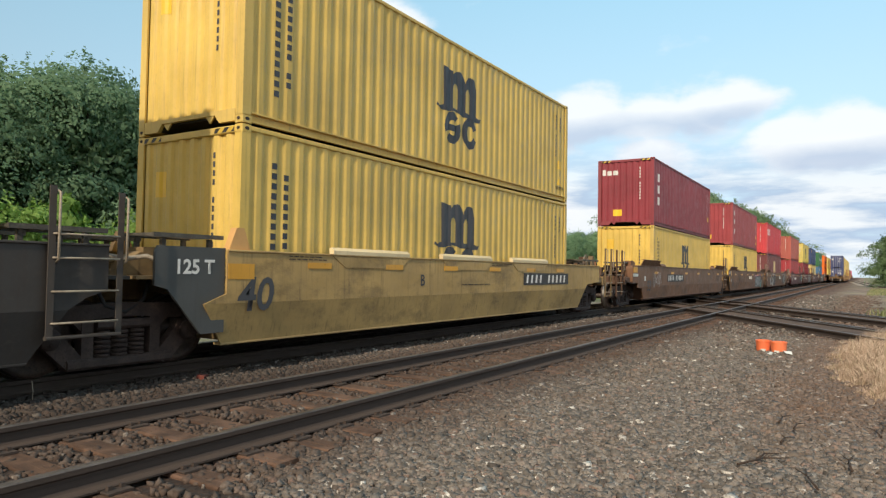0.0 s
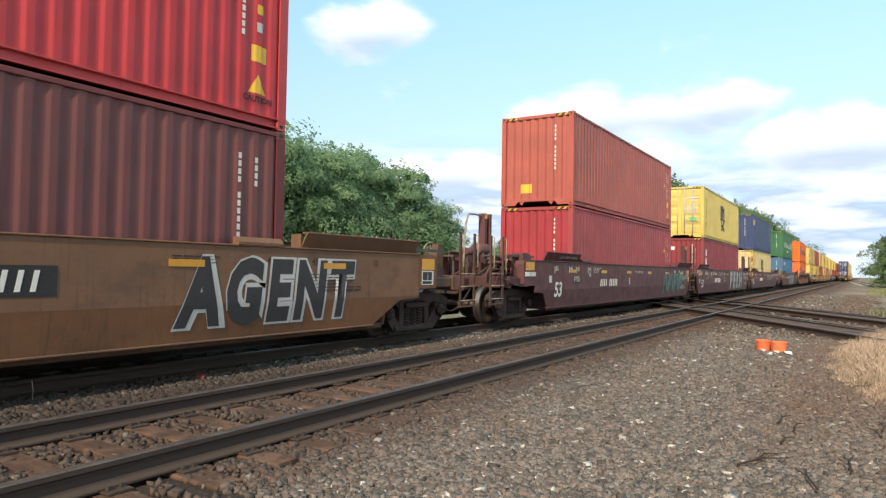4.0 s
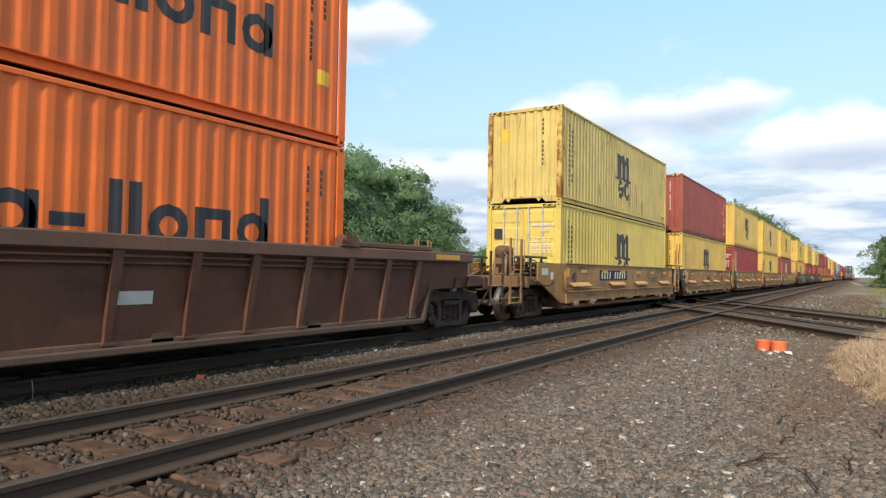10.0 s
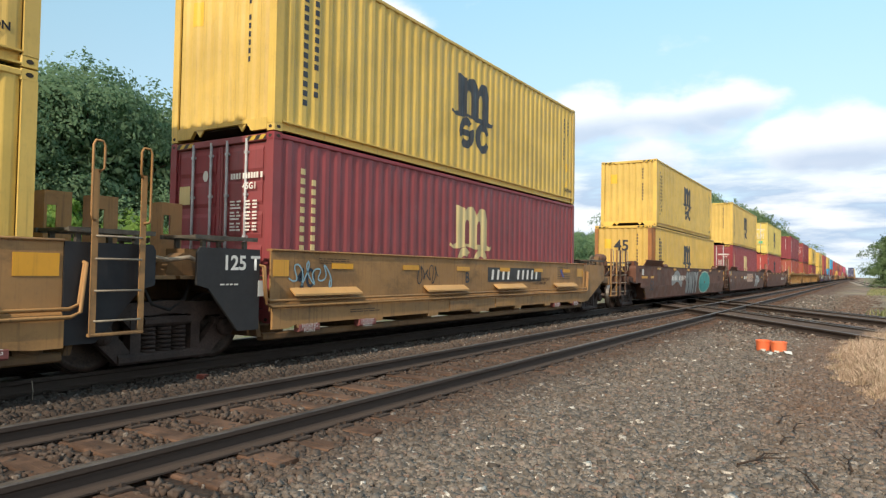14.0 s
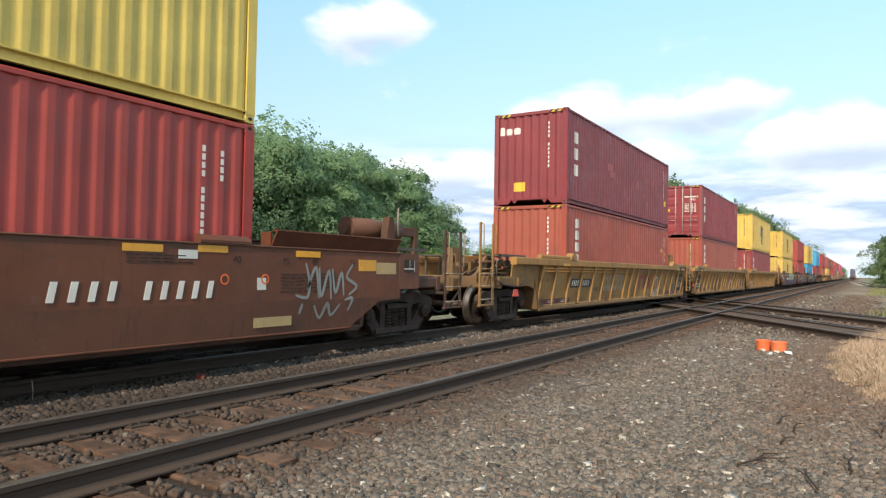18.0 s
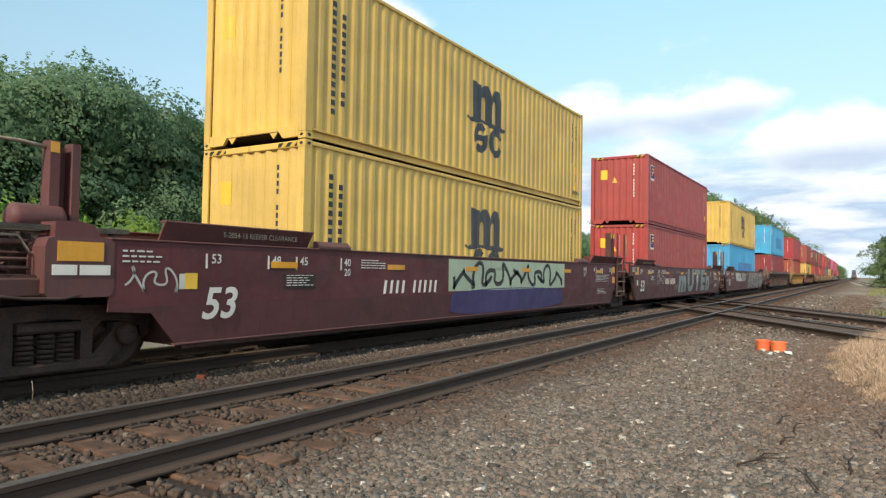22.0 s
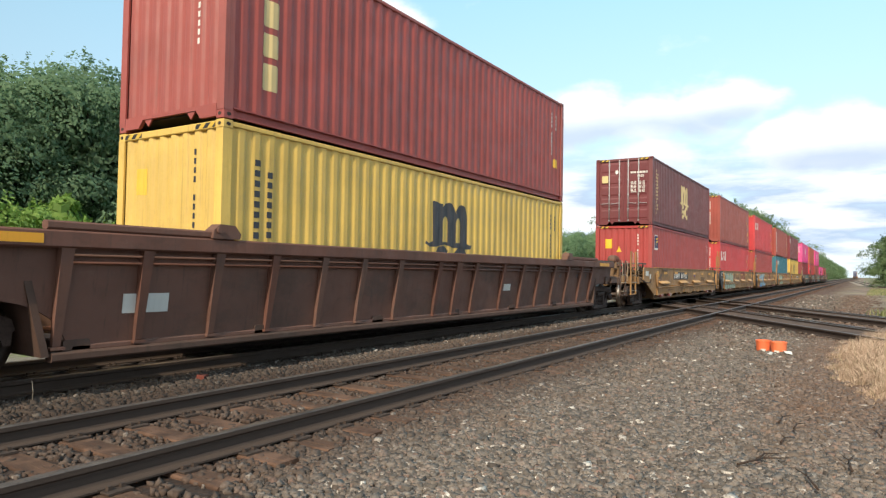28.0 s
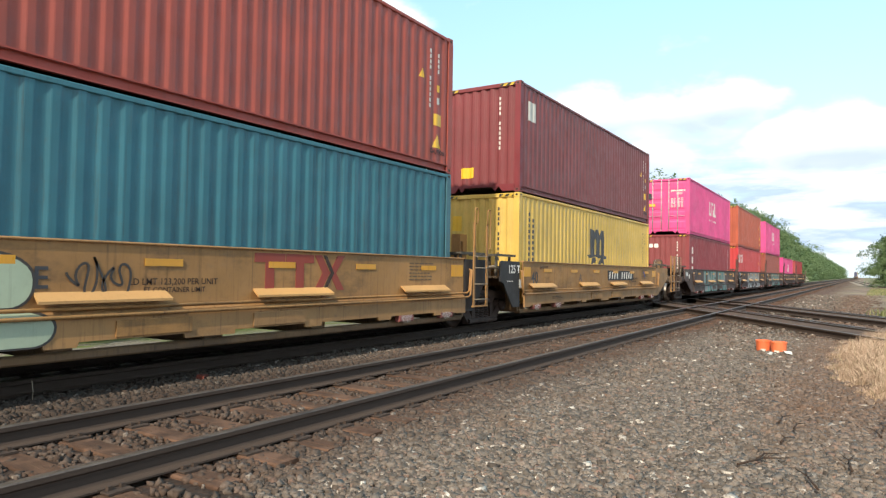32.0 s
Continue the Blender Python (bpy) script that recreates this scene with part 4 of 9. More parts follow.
def rib_wall(f, r, s):
    """Recessed plate side wall with arched wheel cut-outs."""
    mb = MB()
    arch = [(9.05 - 0.9 * math.cos(a), 0.34 + 0.58 * math.sin(a)) for a in (k * math.pi / 14 for k in range(8))]
    poly = [(-x, z) for x, z in reversed(arch)] + [(x, z) for x, z in arch]
    poly = [(-f, 0.92)] + poly + [(r, 0.92), (r, 1.46), (-f, 1.46)]
    n = len(poly)
    v = [(x, -rib_y(z) * s, z) for x, z in poly] + [(x, (-rib_y(z) - 0.03) * s, z) for x, z in poly]
    return mb.add(v, [tuple(range(n)), tuple(reversed(range(n, 2 * n)))] + [(k, n + k, n + (k + 1) % n, (k + 1) % n) for k in range(n)])


def rib_y(z):
    """Side sheet of a rib-sided car, leaning in towards its bottom."""
    return -1.27 - 0.117 * (z - 0.34)


def rib_piece(s, w=0.07):
    mb = MB()
    a, b = -rib_y(1.46), -rib_y(0.38)
    mb.add([(-w, a * s, 1.46), (w, a * s, 1.46), (w * 0.7, b * s, 0.38), (-w * 0.7, b * s, 0.38), (-w, (a + 0.1) * s, 1.46), (w, (a + 0.1) * s, 1.46), (w * 0.6, (b + 0.045) * s, 0.4), (-w * 0.6, (b + 0.045) * s, 0.4)],
           [(0, 1, 2, 3), (4, 7, 6, 5), (0, 4, 5, 1), (1, 5, 6, 2), (2, 6, 7, 3), (3, 7, 4, 0)])
    mb.box(-w * 1.1, w * 1.1, *sorted((b * s, (b + 0.08) * s)), 0.365, 0.395)
    return mb


def chord(f, r, s):
    y0, y1 = sorted((1.52 * s, 1.34 * s))
    mb = MB().bar(-f, r, y0, y1, 1.455, 1.645, 0.02)
    mb.box(-0.14, -0.12, *sorted((1.524 * s, 1.5 * s)), 1.46, 1.64)
    return mb


def flat_wall(s):
    """Upper plate of a 40-foot well's side."""
    y0, y1 = sorted((1.44 * s, 1.41 * s))
    return MB().prism([(-6.3, 0.66), (6.3, 0.66), (6.3, 1.525), (-6.3, 1.525)], "y", y0, y1)


def flat_skirt(s):
    """Lower skirt with shallow notches and a sloping top."""
    poly = [(-6.3, 0.7), (-6.3, 0.4), (-6.0, 0.4)]
    for x, w in ((-5.6, 0.2), (-3.9, 0.17), (-2.1, 0.17), (-0.2, 0.38), (1.7, 0.17), (3.5, 0.17), (5.3, 0.2)):
        poly += [(x - w - 0.02, 0.45), (x - w, 0.395), (x + w, 0.395), (x + w + 0.02, 0.45)]
    poly += [(6.0, 0.4), (6.3, 0.4), (6.3, 0.7)]
    mb = MB()
    n = len(poly)
    mb.add([(x, 1.5 * s, z) for x, z in poly] + [(x, 1.46 * s, z) for x, z in poly] + [(-6.3, 1.443 * s, 0.78), (6.3, 1.443 * s, 0.78)],
           [tuple(range(n)), tuple(reversed(range(n, 2 * n)))] + [(k, k + 1, n + k + 1, n + k) for k in range(n - 1)] + [(n - 1, 0, 2 * n, 2 * n + 1)])
    return mb


def side_pipe(s, z, y):
    return MB().pipe([(-6.55, 1.3 * s, 1.35), (-6.5, y * s, 1.3), (-6.45, y * s, z + 0.05), (-6.35, y * s, z), (6.35, y * s, z), (6.45, y * s, z + 0.05), (6.5, y * s, 1.3), (6.55, 1.3 * s, 1.35)], 0.022, 6)


def ledge_plate(s):
    y = 1.44 * s
    mb = MB()
    mb.add([(-0.76, y, 0.99), (0.76, y, 0.99), (0.78, y + 0.13 * s, 0.9), (-0.78, y + 0.13 * s, 0.9), (-0.76, y, 0.96), (0.76, y, 0.96), (0.78, y + 0.13 * s, 0.87), (-0.78, y + 0.13 * s, 0.87)],
           [(0, 1, 2, 3), (7, 6, 5, 4), (3, 2, 6, 7), (0, 3, 7, 4), (1, 5, 6, 2)])
    return mb


def end_plate(x0, x1, s):
    """End of a side wall, cut slantwise over the truck; x0 the outer end."""
    q = 1 if x1 > x0 else -1
    y0, y1 = sorted((1.46 * s, 1.42 * s))
    return MB().prism([(x0, 1.05), (x0 + 0.18 * q, 1.0), (x1 - 0.36 * q, 0.42), (x1, 0.42), (x1, 1.53), (x0 + 0.04 * q, 1.53), (x0, 1.46)], "y", y0, y1)


def well_frame(lo):
    """Bulkheads, floor beams and inner bottom sills."""
    mb = MB()
    for q in (1, -1):
        mb.prism([(q * (lo + 0.02), 0.3), (q * (lo + 0.1), 0.3), (q * (lo + 0.35), 1.3), (q * (lo + 0.27), 1.3)], "y", -1.36, 1.36)
        mb.bar(-lo, lo, *sorted((q * 1.24, q * 1.38)), 0.24, 0.34, 0.02)
    n = 7
    for k in range(n):
        x = -lo + 0.3 + (2 * lo - 0.6) * k / (n - 1)
        mb.bar(x - 0.15, x + 0.15, -1.3, 1.3, 0.26, 0.46, 0.02)
    return mb


def end_deck(q, inner, wall, pull, coupled):
    """Shear plate, centre sill and braces from the well's bulkhead to the truck."""
    mb = MB()
    a, b = sorted((q * inner, q * (pull - (0.75 if coupled else 0.1))))
    mb.bar(a, b, -0.33, 0.33, 0.8, 1.12, 0.03)
    a, b = sorted((q * inner, q * (wall + 0.35)))
    mb.box(a, b, -1.36, 1.36, 1.12, 1.16)
    for y in (-1.0, 1.0):
        mb.rod((q * (inner + 0.05), y, 1.42), (q * (wall + 0.3), y * 0.4, 1.16), 0.045, 6)
    a, b = sorted((q * (wall - 0.5), q * (wall - 0.35)))
    mb.bar(a, b, -1.4, 1.4, 0.92, 1.14, 0.02)
    if coupled:
        a, b = sorted((q * (pull - 1.1), q * (pull - 0.98)))
        mb.bar(a, b, -1.45, 1.45, 0.88, 1.16, 0.02)
        a, b = sorted((q * wall, q * (pull - 1.0)))
        for y in (-1.42, 1.34):
            mb.bar(a, b, y, y + 0.08, 0.94, 1.14, 0.02)
        mb.box(a, b, -1.34, -0.75, 1.14, 1.17)
        mb.box(a, b, 0.75, 1.34, 1.14, 1.17)
    return mb


def coupler_mesh(q):
    mb = MB()
    a, b = sorted((q * 0.0, q * 0.8))
    mb.bar(a - 0.0, b, -0.09, 0.09, 0.8, 0.97, 0.03)
    mb.prism([(q * 0.72, -0.13), (q * 0.95, -0.2), (q * 1.06, -0.14), (q * 1.06, 0.02), (q * 0.96, 0.05), (q * 0.98, 0.2), (q * 0.86, 0.2), (q * 0.72, 0.12)], "z", 0.74, 1.02)
    mb.rod((q * 0.9, 0.12, 0.7), (q * 0.9, 0.12, 1.06), 0.05, 8)
    return mb


def hose(q):
    pts = [(q * 0.0, -0.4, 0.85)] + [(q * (0.15 + 0.85 * t), -0.4 + 0.25 * t, 0.72 - 0.42 * math.sin(math.pi * min(1, t * 0.8))) for t in (0, 0.2, 0.4, 0.6, 0.8, 1.0)]
    return MB().pipe(pts, 0.028, 6)


def ladder(w, z0, z1, n=4):
    """Two angle-iron posts with round rungs, foot at the origin, facing -y."""
    mb = MB()
    for x in (0, w):
        mb.prism([(x - 0.035, -0.03), (x + 0.035, -0.03), (x + 0.035, 0.03), (x + 0.02, 0.03), (x + 0.02, -0.015), (x - 0.035, -0.015)], "z", z0, z1)
    mb.bar(-0.03, w + 0.03, -0.04, 0.03, z0, z0 + 0.035, 0.008)
    return mb


def rungs(w, z0, z1, n):
    mb = MB()
    for k in range(n):
        z = z0 + (z1 - z0) * (k + 0.5) / n
        mb.pipe([(0, 0.0, z), (0.03, -0.06, z), (w - 0.03, -0.06, z), (w, 0.0, z)], 0.013, 6)
    return mb


def grab(z0, z1):
    return MB().pipe([(0, 0, z0), (0, -0.07, z0 + 0.03), (0, -0.07, z1 - 0.03), (0, 0, z1)], 0.014, 6)


def hoop(z0, zm, z1, q):
    """Tall closed handrail hoop on a ladder post; its long leg stands on the side q."""
    w = 0.065 * q
    return MB().pipe([(0.0, -0.03, z0), (w * 0.8, -0.06, z0 + 0.01), (w, -0.06, z0 + 0.05), (w, -0.06, z1 - 0.05), (w * 0.6, -0.06, z1), (-w * 0.6, -0.06, z1), (-w, -0.06, z1 - 0.05), (-w, -0.06, zm + 0.04), (-w * 0.4, -0.03, zm)], 0.014, 6)


def upright():
    """Folded plate stanchion with a square hole on one side of its face."""
    mb = MB()
    mb.box(-0.17, -0.135, -0.1, -0.08, 1.16, 2.2).box(-0.02, 0.17, -0.1, -0.08, 1.16, 2.2)
    mb.box(-0.135, -0.02, -0.1, -0.08, 1.16, 1.74).box(-0.135, -0.02, -0.1, -0.08, 2.02, 2.2)
    mb.box(-0.17, -0.15, -0.08, 0.15, 1.16, 2.2).box(0.15, 0.17, -0.08, 0.15, 1.16, 2.17)
    return mb


def reservoir():
    mb = MB()
    i = mb.lathe([(0.0, -0.42), (0.12, -0.42), (0.2, -0.36), (0.21, -0.3), (0.21, 0.3), (0.2, 0.36), (0.12, 0.42), (0.0, 0.42)], n=16)
    mb.v = [(y, x, z) for x, y, z in mb.v]
    mb.box(-0.25, -0.17, -0.24, 0.24, -0.32, -0.1)
    mb.box(0.17, 0.25, -0.24, 0.24, -0.32, -0.1)
    return mb


def valve():
    """Control valve: a cast body with flanges, caps and a bracket."""
    mb = MB()
    mb.bar(-0.14, 0.14, -0.12, 0.12, 0.0, 0.3, 0.03)
    mb.bar(0.1, 0.34, -0.1, 0.1, 0.06, 0.22, 0.03)
    mb.bar(-0.3, -0.1, -0.09, 0.09, 0.1, 0.36, 0.03)
    mb.rod((0, 0, 0.28), (0, 0, 0.42), 0.08, 10)
    mb.rod((0.3, 0, 0.14), (0.46, 0, 0.14), 0.07, 10)
    mb.rod((-0.2, 0, 0.34), (-0.2, 0, 0.44), 0.06, 8)
    mb.box(-0.2, 0.25, -0.16, -0.12, -0.06, 0.2)
    return mb


def brake_gear(car, c, pm, old, tanks):
    """Air cylinders, valve, rods and pipes on the deck at the head of a car; c is the middle of the large cylinder."""
    if tanks:
        part("air_reservoir", cached(("air_reservoir",), reservoir), old, car, "rust-coloured air cylinder", pose(c + 0.08, 0.1, 1.85) @ Matrix.Diagonal((0.8, 0.85, 0.85, 1)))
        for dx in (-0.24, 0.24):
            part("cradle", cached(("cradle",), lambda: MB().prism([(-0.25, 1.15), (0.25, 1.15), (0.2, 1.74), (0.1, 1.67), (-0.1, 1.67), (-0.2, 1.74)], "x", -0.03, 0.03)), pm, car, "", pose(c + 0.08 + dx, 0.1, 0))
    else:
        part("upright", cached(("upright",), upright), pm, car, "plate stanchion with a square hole", pose(c - 0.2, 0.5, 0) @ Matrix.Diagonal((1, 1, 0.86, 1)))
    if tanks > 1:
        part("small_reservoir", cached(("small_reservoir",), lambda: MB().rod((-0.27, 0, 0), (0.27, 0, 0), 0.105, 14).rod((-0.33, 0, 0), (0.33, 0, 0), 0.05, 10)), old, car, "small air cylinder", pose(c - 0.72, 0.0, 1.78))
        part("small_cradle", cached(("small_cradle",), lambda: MB().box(-0.2, 0.2, -0.08, 0.08, 1.15, 1.69)), pm, car, "", pose(c - 0.72, 0.0, 0))
    for k, (dx, y, z) in enumerate(((-0.2, -0.5, 1.52), (-0.75, -0.3, 1.44), (0.1, -1.0, 1.46))):
        part("rigging", cached(("rigging", k), lambda: MB().bar(-0.55, 0.5, -0.05, 0.05, -0.05, 0.05, 0.01).rod((-0.4, 0, -0.3), (0.3, 0, 0.02), 0.035, 6).box(-0.1, 0.1, -0.12, 0.12, -0.3, 0.06)), pm if k else M_TRUCK, car, "", pose(c + dx, y, z))
    part("control_valve", cached(("control_valve",), valve), M_TRUCK, car, "grimy cast control valve", pose(c - 0.45, -0.72, 1.2))
    part("lever", cached(("lever",), lambda: MB().prism([(-0.5, 1.16), (-0.42, 1.16), (0.12, 1.6), (0.08, 1.66), (0.0, 1.64)], "y", -0.03, 0.03)), pm, car, "", pose(c - 1.0, -0.9, 0))
    part("lever", cached(("lever_low",), lambda: MB().prism([(-0.35, 1.2), (-0.3, 1.15), (0.35, 1.38), (0.33, 1.45)], "y", -0.03, 0.03)), M_TRUCK, car, "", pose(c - 0.9, -0.55, 0))
    for dz, y in ((1.24, -1.2), (1.33, -1.12)):
        part("pipe_run", cached(("pipe_run", dz), lambda: MB().pipe([(-1.55, 0, dz), (-0.4, 0, dz), (-0.3, 0, dz + 0.05), (0.4, 0, dz + 0.05)], 0.022, 6)), pm, car, "", pose(c - 0.1, y, 0))
    part("hand_rail", cached(("deck_rail",), lambda: MB().pipe([(-0.5, 0, 1.16), (-0.5, 0, 1.52), (-0.44, 0, 1.58), (-0.2, 0, 1.58), (-0.08, 0, 1.4), (0.3, 0, 1.4)], 0.017, 6)), M_GALV, car, "", pose(c - 0.55, -1.25, 0))
    part("hand_rail", cached(("deck_rail_low",), lambda: MB().pipe([(-0.4, 0, 1.16), (-0.38, 0, 1.36), (-0.3, 0, 1.4), (0.1, 0, 1.4), (0.2, 0, 1.16)], 0.015, 6)), pm, car, "", pose(c - 0.6, -1.05, 0))
    part("brake_hose", cached(("brake_hose",), lambda: MB().pipe([(-1.1, 0, 1.1), (-0.8, -0.03, 0.98), (-0.4, -0.05, 0.93), (0.0, -0.05, 0.92), (0.3, -0.02, 0.98), (0.36, 0, 1.1)], 0.019, 6)), M_TRUCK, car, "bent brake pipe", pose(c - 0.4, -1.46, 0))
    part("release_rod", cached(("release_rod",), lambda: MB().rod((-1.3, 0, 1.5), (0.5, 0, 1.53), 0.035, 8)), old, car, "", pose(c - 0.1, -0.95, 0))


def brake_stand():
    mb = MB()
    mb.prism([(-0.14, 1.14), (0.14, 1.14), (0.12, 1.62), (0.06, 1.84), (-0.06, 1.84), (-0.12, 1.62)], "y", -0.1, 0.06)
    return mb


def brake_wheel():
    mb = MB()
    n = 18
    pts = [(0.28 * math.cos(2 * math.pi * k / n), 0.0, 0.28 * math.sin(2 * math.pi * k / n)) for k in range(n + 1)]
    mb.pipe(pts, 0.016, 5)
    for k in range(4):
        a = math.pi * k / 4
        mb.rod((-0.27 * math.cos(a), 0, -0.27 * math.sin(a)), (0.27 * math.cos(a), 0, 0.27 * math.sin(a)), 0.01, 5)
    return mb


def hood(x0, x1, s):
    """Raised guide plate on the side wall over the end of the well, flaring outwards."""
    mb = MB()
    y = 1.43 * s
    v = [(x0, y, 1.585), (x1, y, 1.585), (x1, y + 0.13 * s, 1.81), (x0, y + 0.13 * s, 1.81)]
    w = [(px, py - 0.03 * s, pz) for px, py, pz in v]
    mb.add(v + w, [(0, 1, 2, 3), (7, 6, 5, 4), (0, 4, 5, 1), (1, 5, 6, 2), (2, 6, 7, 3), (3, 7, 4, 0)])
    mb.bar(min(x0, x1), max(x0, x1), *sorted((y + 0.14 * s, y + 0.02 * s)), 1.805, 1.83, 0.006)
    inner = x1 if abs(x1) < abs(x0) else x0
    mb.box(inner - 0.015, inner + 0.015, *sorted((y, y - 0.2 * s)), 1.585, 1.8)
    return mb


def walkway(q, wall, wide, side):
    """Grating of cross bars on two rails with legs, over the end of a well."""
    mb = MB()
    a, b = sorted((q * (wall - 0.95), q * (wall + (0.5 if wide else 0.1))))
    y0, y1 = sorted((side * 0.55, side * 1.3))
    for y in (y0, y1 - 0.04):
        mb.box(a, b, y, y + 0.04, 1.645, 1.7)
    n = int((b - a) / 0.09)
    for k in range(n):
        x = a + 0.03 + (b - a - 0.09) * k / (n - 1)
        mb.box(x, x + 0.035, y0 + 0.041, y1 - 0.041, 1.66, 1.695)
    for x in (q * (wall - 0.8), q * (wall - 0.1)):
        for y in (y0 + 0.08, y1 - 0.12):
            mb.box(x - 0.03, x + 0.03, y, y + 0.05, 1.14, 1.644)
    return mb


def panel(x0, x1, z0, z1, y, th=0.004):
    return MB().box(x0, x1, y - th, y + 0.002, z0, z1)


def bars(x0, x1, z0, z1, rows, y, seed=0):
    """Small print that cannot be read, as plain bars."""
    rnd = random.Random(seed)
    mb = MB()
    h = (z1 - z0) / (rows * 3.0)
    for k in range(rows):
        z = z1 - k * (z1 - z0) / rows
        x = x0
        end = x0 + (x1 - x0) * rnd.uniform(0.6, 1.0)
        while x < end:
            w = rnd.uniform(0.05, 0.16) * (x1 - x0) + 0.02
            mb.box(x, min(x + w, x1), y - 0.003, y + 0.002, z - h, z)
            x += w + 0.03
    return mb


def number_bars(x0, n, w, h, z, y, gap):
    mb = MB()
    for k in range(n):
        if k == 4:
            continue
        x = x0 + k * (w + gap)
        mb.prism([(x + w * 0.2, z), (x + w * 0.68, z), (x + w * 0.68 + 0.04, z + h), (x + w * 0.2 + 0.04, z + h)], "y", y - 0.004, y + 0.002)
    return mb


def fit_mesh(me, x0, x1, z0, z1, y, lift, slant=0.0, grow=0.0):
    """A flat lettering mesh stretched into a box and laid on a bent side wall."""
    co = np.empty(len(me.vertices) * 3)
    me.vertices.foreach_get("co", co)
    co = co.reshape(-1, 3)
    a, b = co.min(0), co.max(0)
    u, w = (co[:, 0] - a[0]) / (b[0] - a[0]), (co[:, 2] - a[2]) / (b[2] - a[2])
    co[:, 0] = x0 - grow + u * (x1 - x0 + 2 * grow) + slant * (w - 0.5)
    co[:, 2] = z0 - grow + w * (z1 - z0 + 2 * grow)
    me.vertices.foreach_set("co", co.ravel())
    bm = bmesh.new()
    bm.from_mesh(me)
    for z in (0.8, 0.78, 0.74, 0.7):
        bmesh.ops.bisect_plane(bm, geom=bm.verts[:] + bm.edges[:] + bm.faces[:], plane_co=(0, 0, z), plane_no=(0, 0, 1))
    for v in bm.verts:
        v.co.y = y(v.co.z) - lift
    bm.to_mesh(me)
    bm.free()
    me.update()
    return me


def spray_shape(car, polys, mt, y, lift, label="sprayed shape"):
    """Flat sprayed outlines in (x, z), laid on a bent side wall."""
    bm = bmesh.new()
    for poly in polys:
        bm.faces.new([bm.verts.new((x, 0, z)) for x, z in poly])
    for z in (0.8, 0.78, 0.74, 0.7):
        bmesh.ops.bisect_plane(bm, geom=bm.verts[:] + bm.edges[:] + bm.faces[:], plane_co=(0, 0, z), plane_no=(0, 0, 1))
    for v in bm.verts:
        v.co.y = y(v.co.z) - lift
    me = bpy.data.meshes.new("graffiti_shape")
    bm.to_mesh(me)
    bm.free()
    me.materials.append(None)
    part("graffiti_shape", me, mt, car, label)


def bubble(x0, x1, z0, z1, top=0.5, low=0.25):
    """Round-cornered bubble: top and low are the corner radii as shares of its width."""
    w, h = x1 - x0, z1 - z0
    out = []
    for cx, cz, r, a in ((x1, z1, top, 0), (x0, z1, top, 90), (x0, z0, low, 180), (x1, z0, low, 270)):
        rx, rz = r * w, min(r * w, 0.48 * h)
        sx, sz = (-1 if cx == x1 else 1), (-1 if cz == z1 else 1)
        out += [(cx + sx * rx + rx * math.cos(radians(a + 15 * k)), cz + sz * rz + rz * math.sin(radians(a + 15 * k))) for k in range(7)]
    return [p for k, p in enumerate(out) if math.dist(p, out[k - 1]) > 1e-4]


def bubbles(car, y, fill, edge, cells):
    """Two rows of fat bubble letters with thin dark outlines."""
    for k, (x0, x1, z0, z1) in enumerate(cells):
        up = 0.0004 * k
        spray_shape(car, [bubble(x0, x1, z0, z1)], edge, y, 0.004 + up, "dark sprayed outline")
        spray_shape(car, [bubble(x0 + 0.03, x1 - 0.03, z0 + 0.02, z1 - 0.03)], fill, y, 0.0062 + up, "pale sprayed bubble letter")


def graffiti(car, word, x0, x1, z0, z1, fill, edge, y, slant=0.0, bold=0.09, halo=0.07):
    """Fat sprayed lettering: an outline behind a lighter fill."""
    space = 1 + max(0.0, 2 * (bold + halo) - 0.06) / 0.62
    part("graffiti_outline", fit_mesh(text_mesh(word, 1.0, bold + halo, space).copy(), x0, x1, z0, z1, y, 0.005, slant, halo * 0.5), edge, car, "sprayed outline")
    part("graffiti_fill", fit_mesh(text_mesh(word, 1.0, bold, space).copy(), x0, x1, z0, z1, y, 0.0082, slant), fill, car, "sprayed lettering")


def swash(car, pts, width, mt, y, lift=0.007, label="sprayed stroke"):
    """A broad sprayed stroke with round joints along points (x, z), drawn as one ribbon with changing width."""
    mb = MB()
    fine = []
    n = len(pts)
    for k in range(n - 1):
        p0, p1, p2, p3 = (Vector(pts[max(0, k - 1)]), Vector(pts[k]), Vector(pts[k + 1]), Vector(pts[min(n - 1, k + 2)]))
        for j in range(6):
            t = j / 6
            fine.append(0.5 * ((2 * p1) + (p2 - p0) * t + (2 * p0 - 5 * p1 + 4 * p2 - p3) * t * t + (3 * p1 - p0 - 3 * p2 + p3) * t ** 3))
    fine.append(Vector(pts[-1]))
    edges = []
    for k, p in enumerate(fine):
        d = (fine[min(k + 1, len(fine) - 1)] - fine[max(k - 1, 0)]).normalized()
        w = width * (0.35 + 0.65 * math.sin(math.pi * (0.12 + 0.76 * k / (len(fine) - 1)))) / 2
        edges.append((p + Vector((-d.y, d.x)) * w, p - Vector((-d.y, d.x)) * w))
    for (a, b), (c, d) in zip(edges, edges[1:]):
        quad = [(q.x, max(0.35, min(1.54, q.y))) for q in (b, d, c, a)]
        mb.face([(q[0], y(q[1]) - lift, q[1]) for q in quad])
    part("graffiti_stroke", mb, mt, car, label)


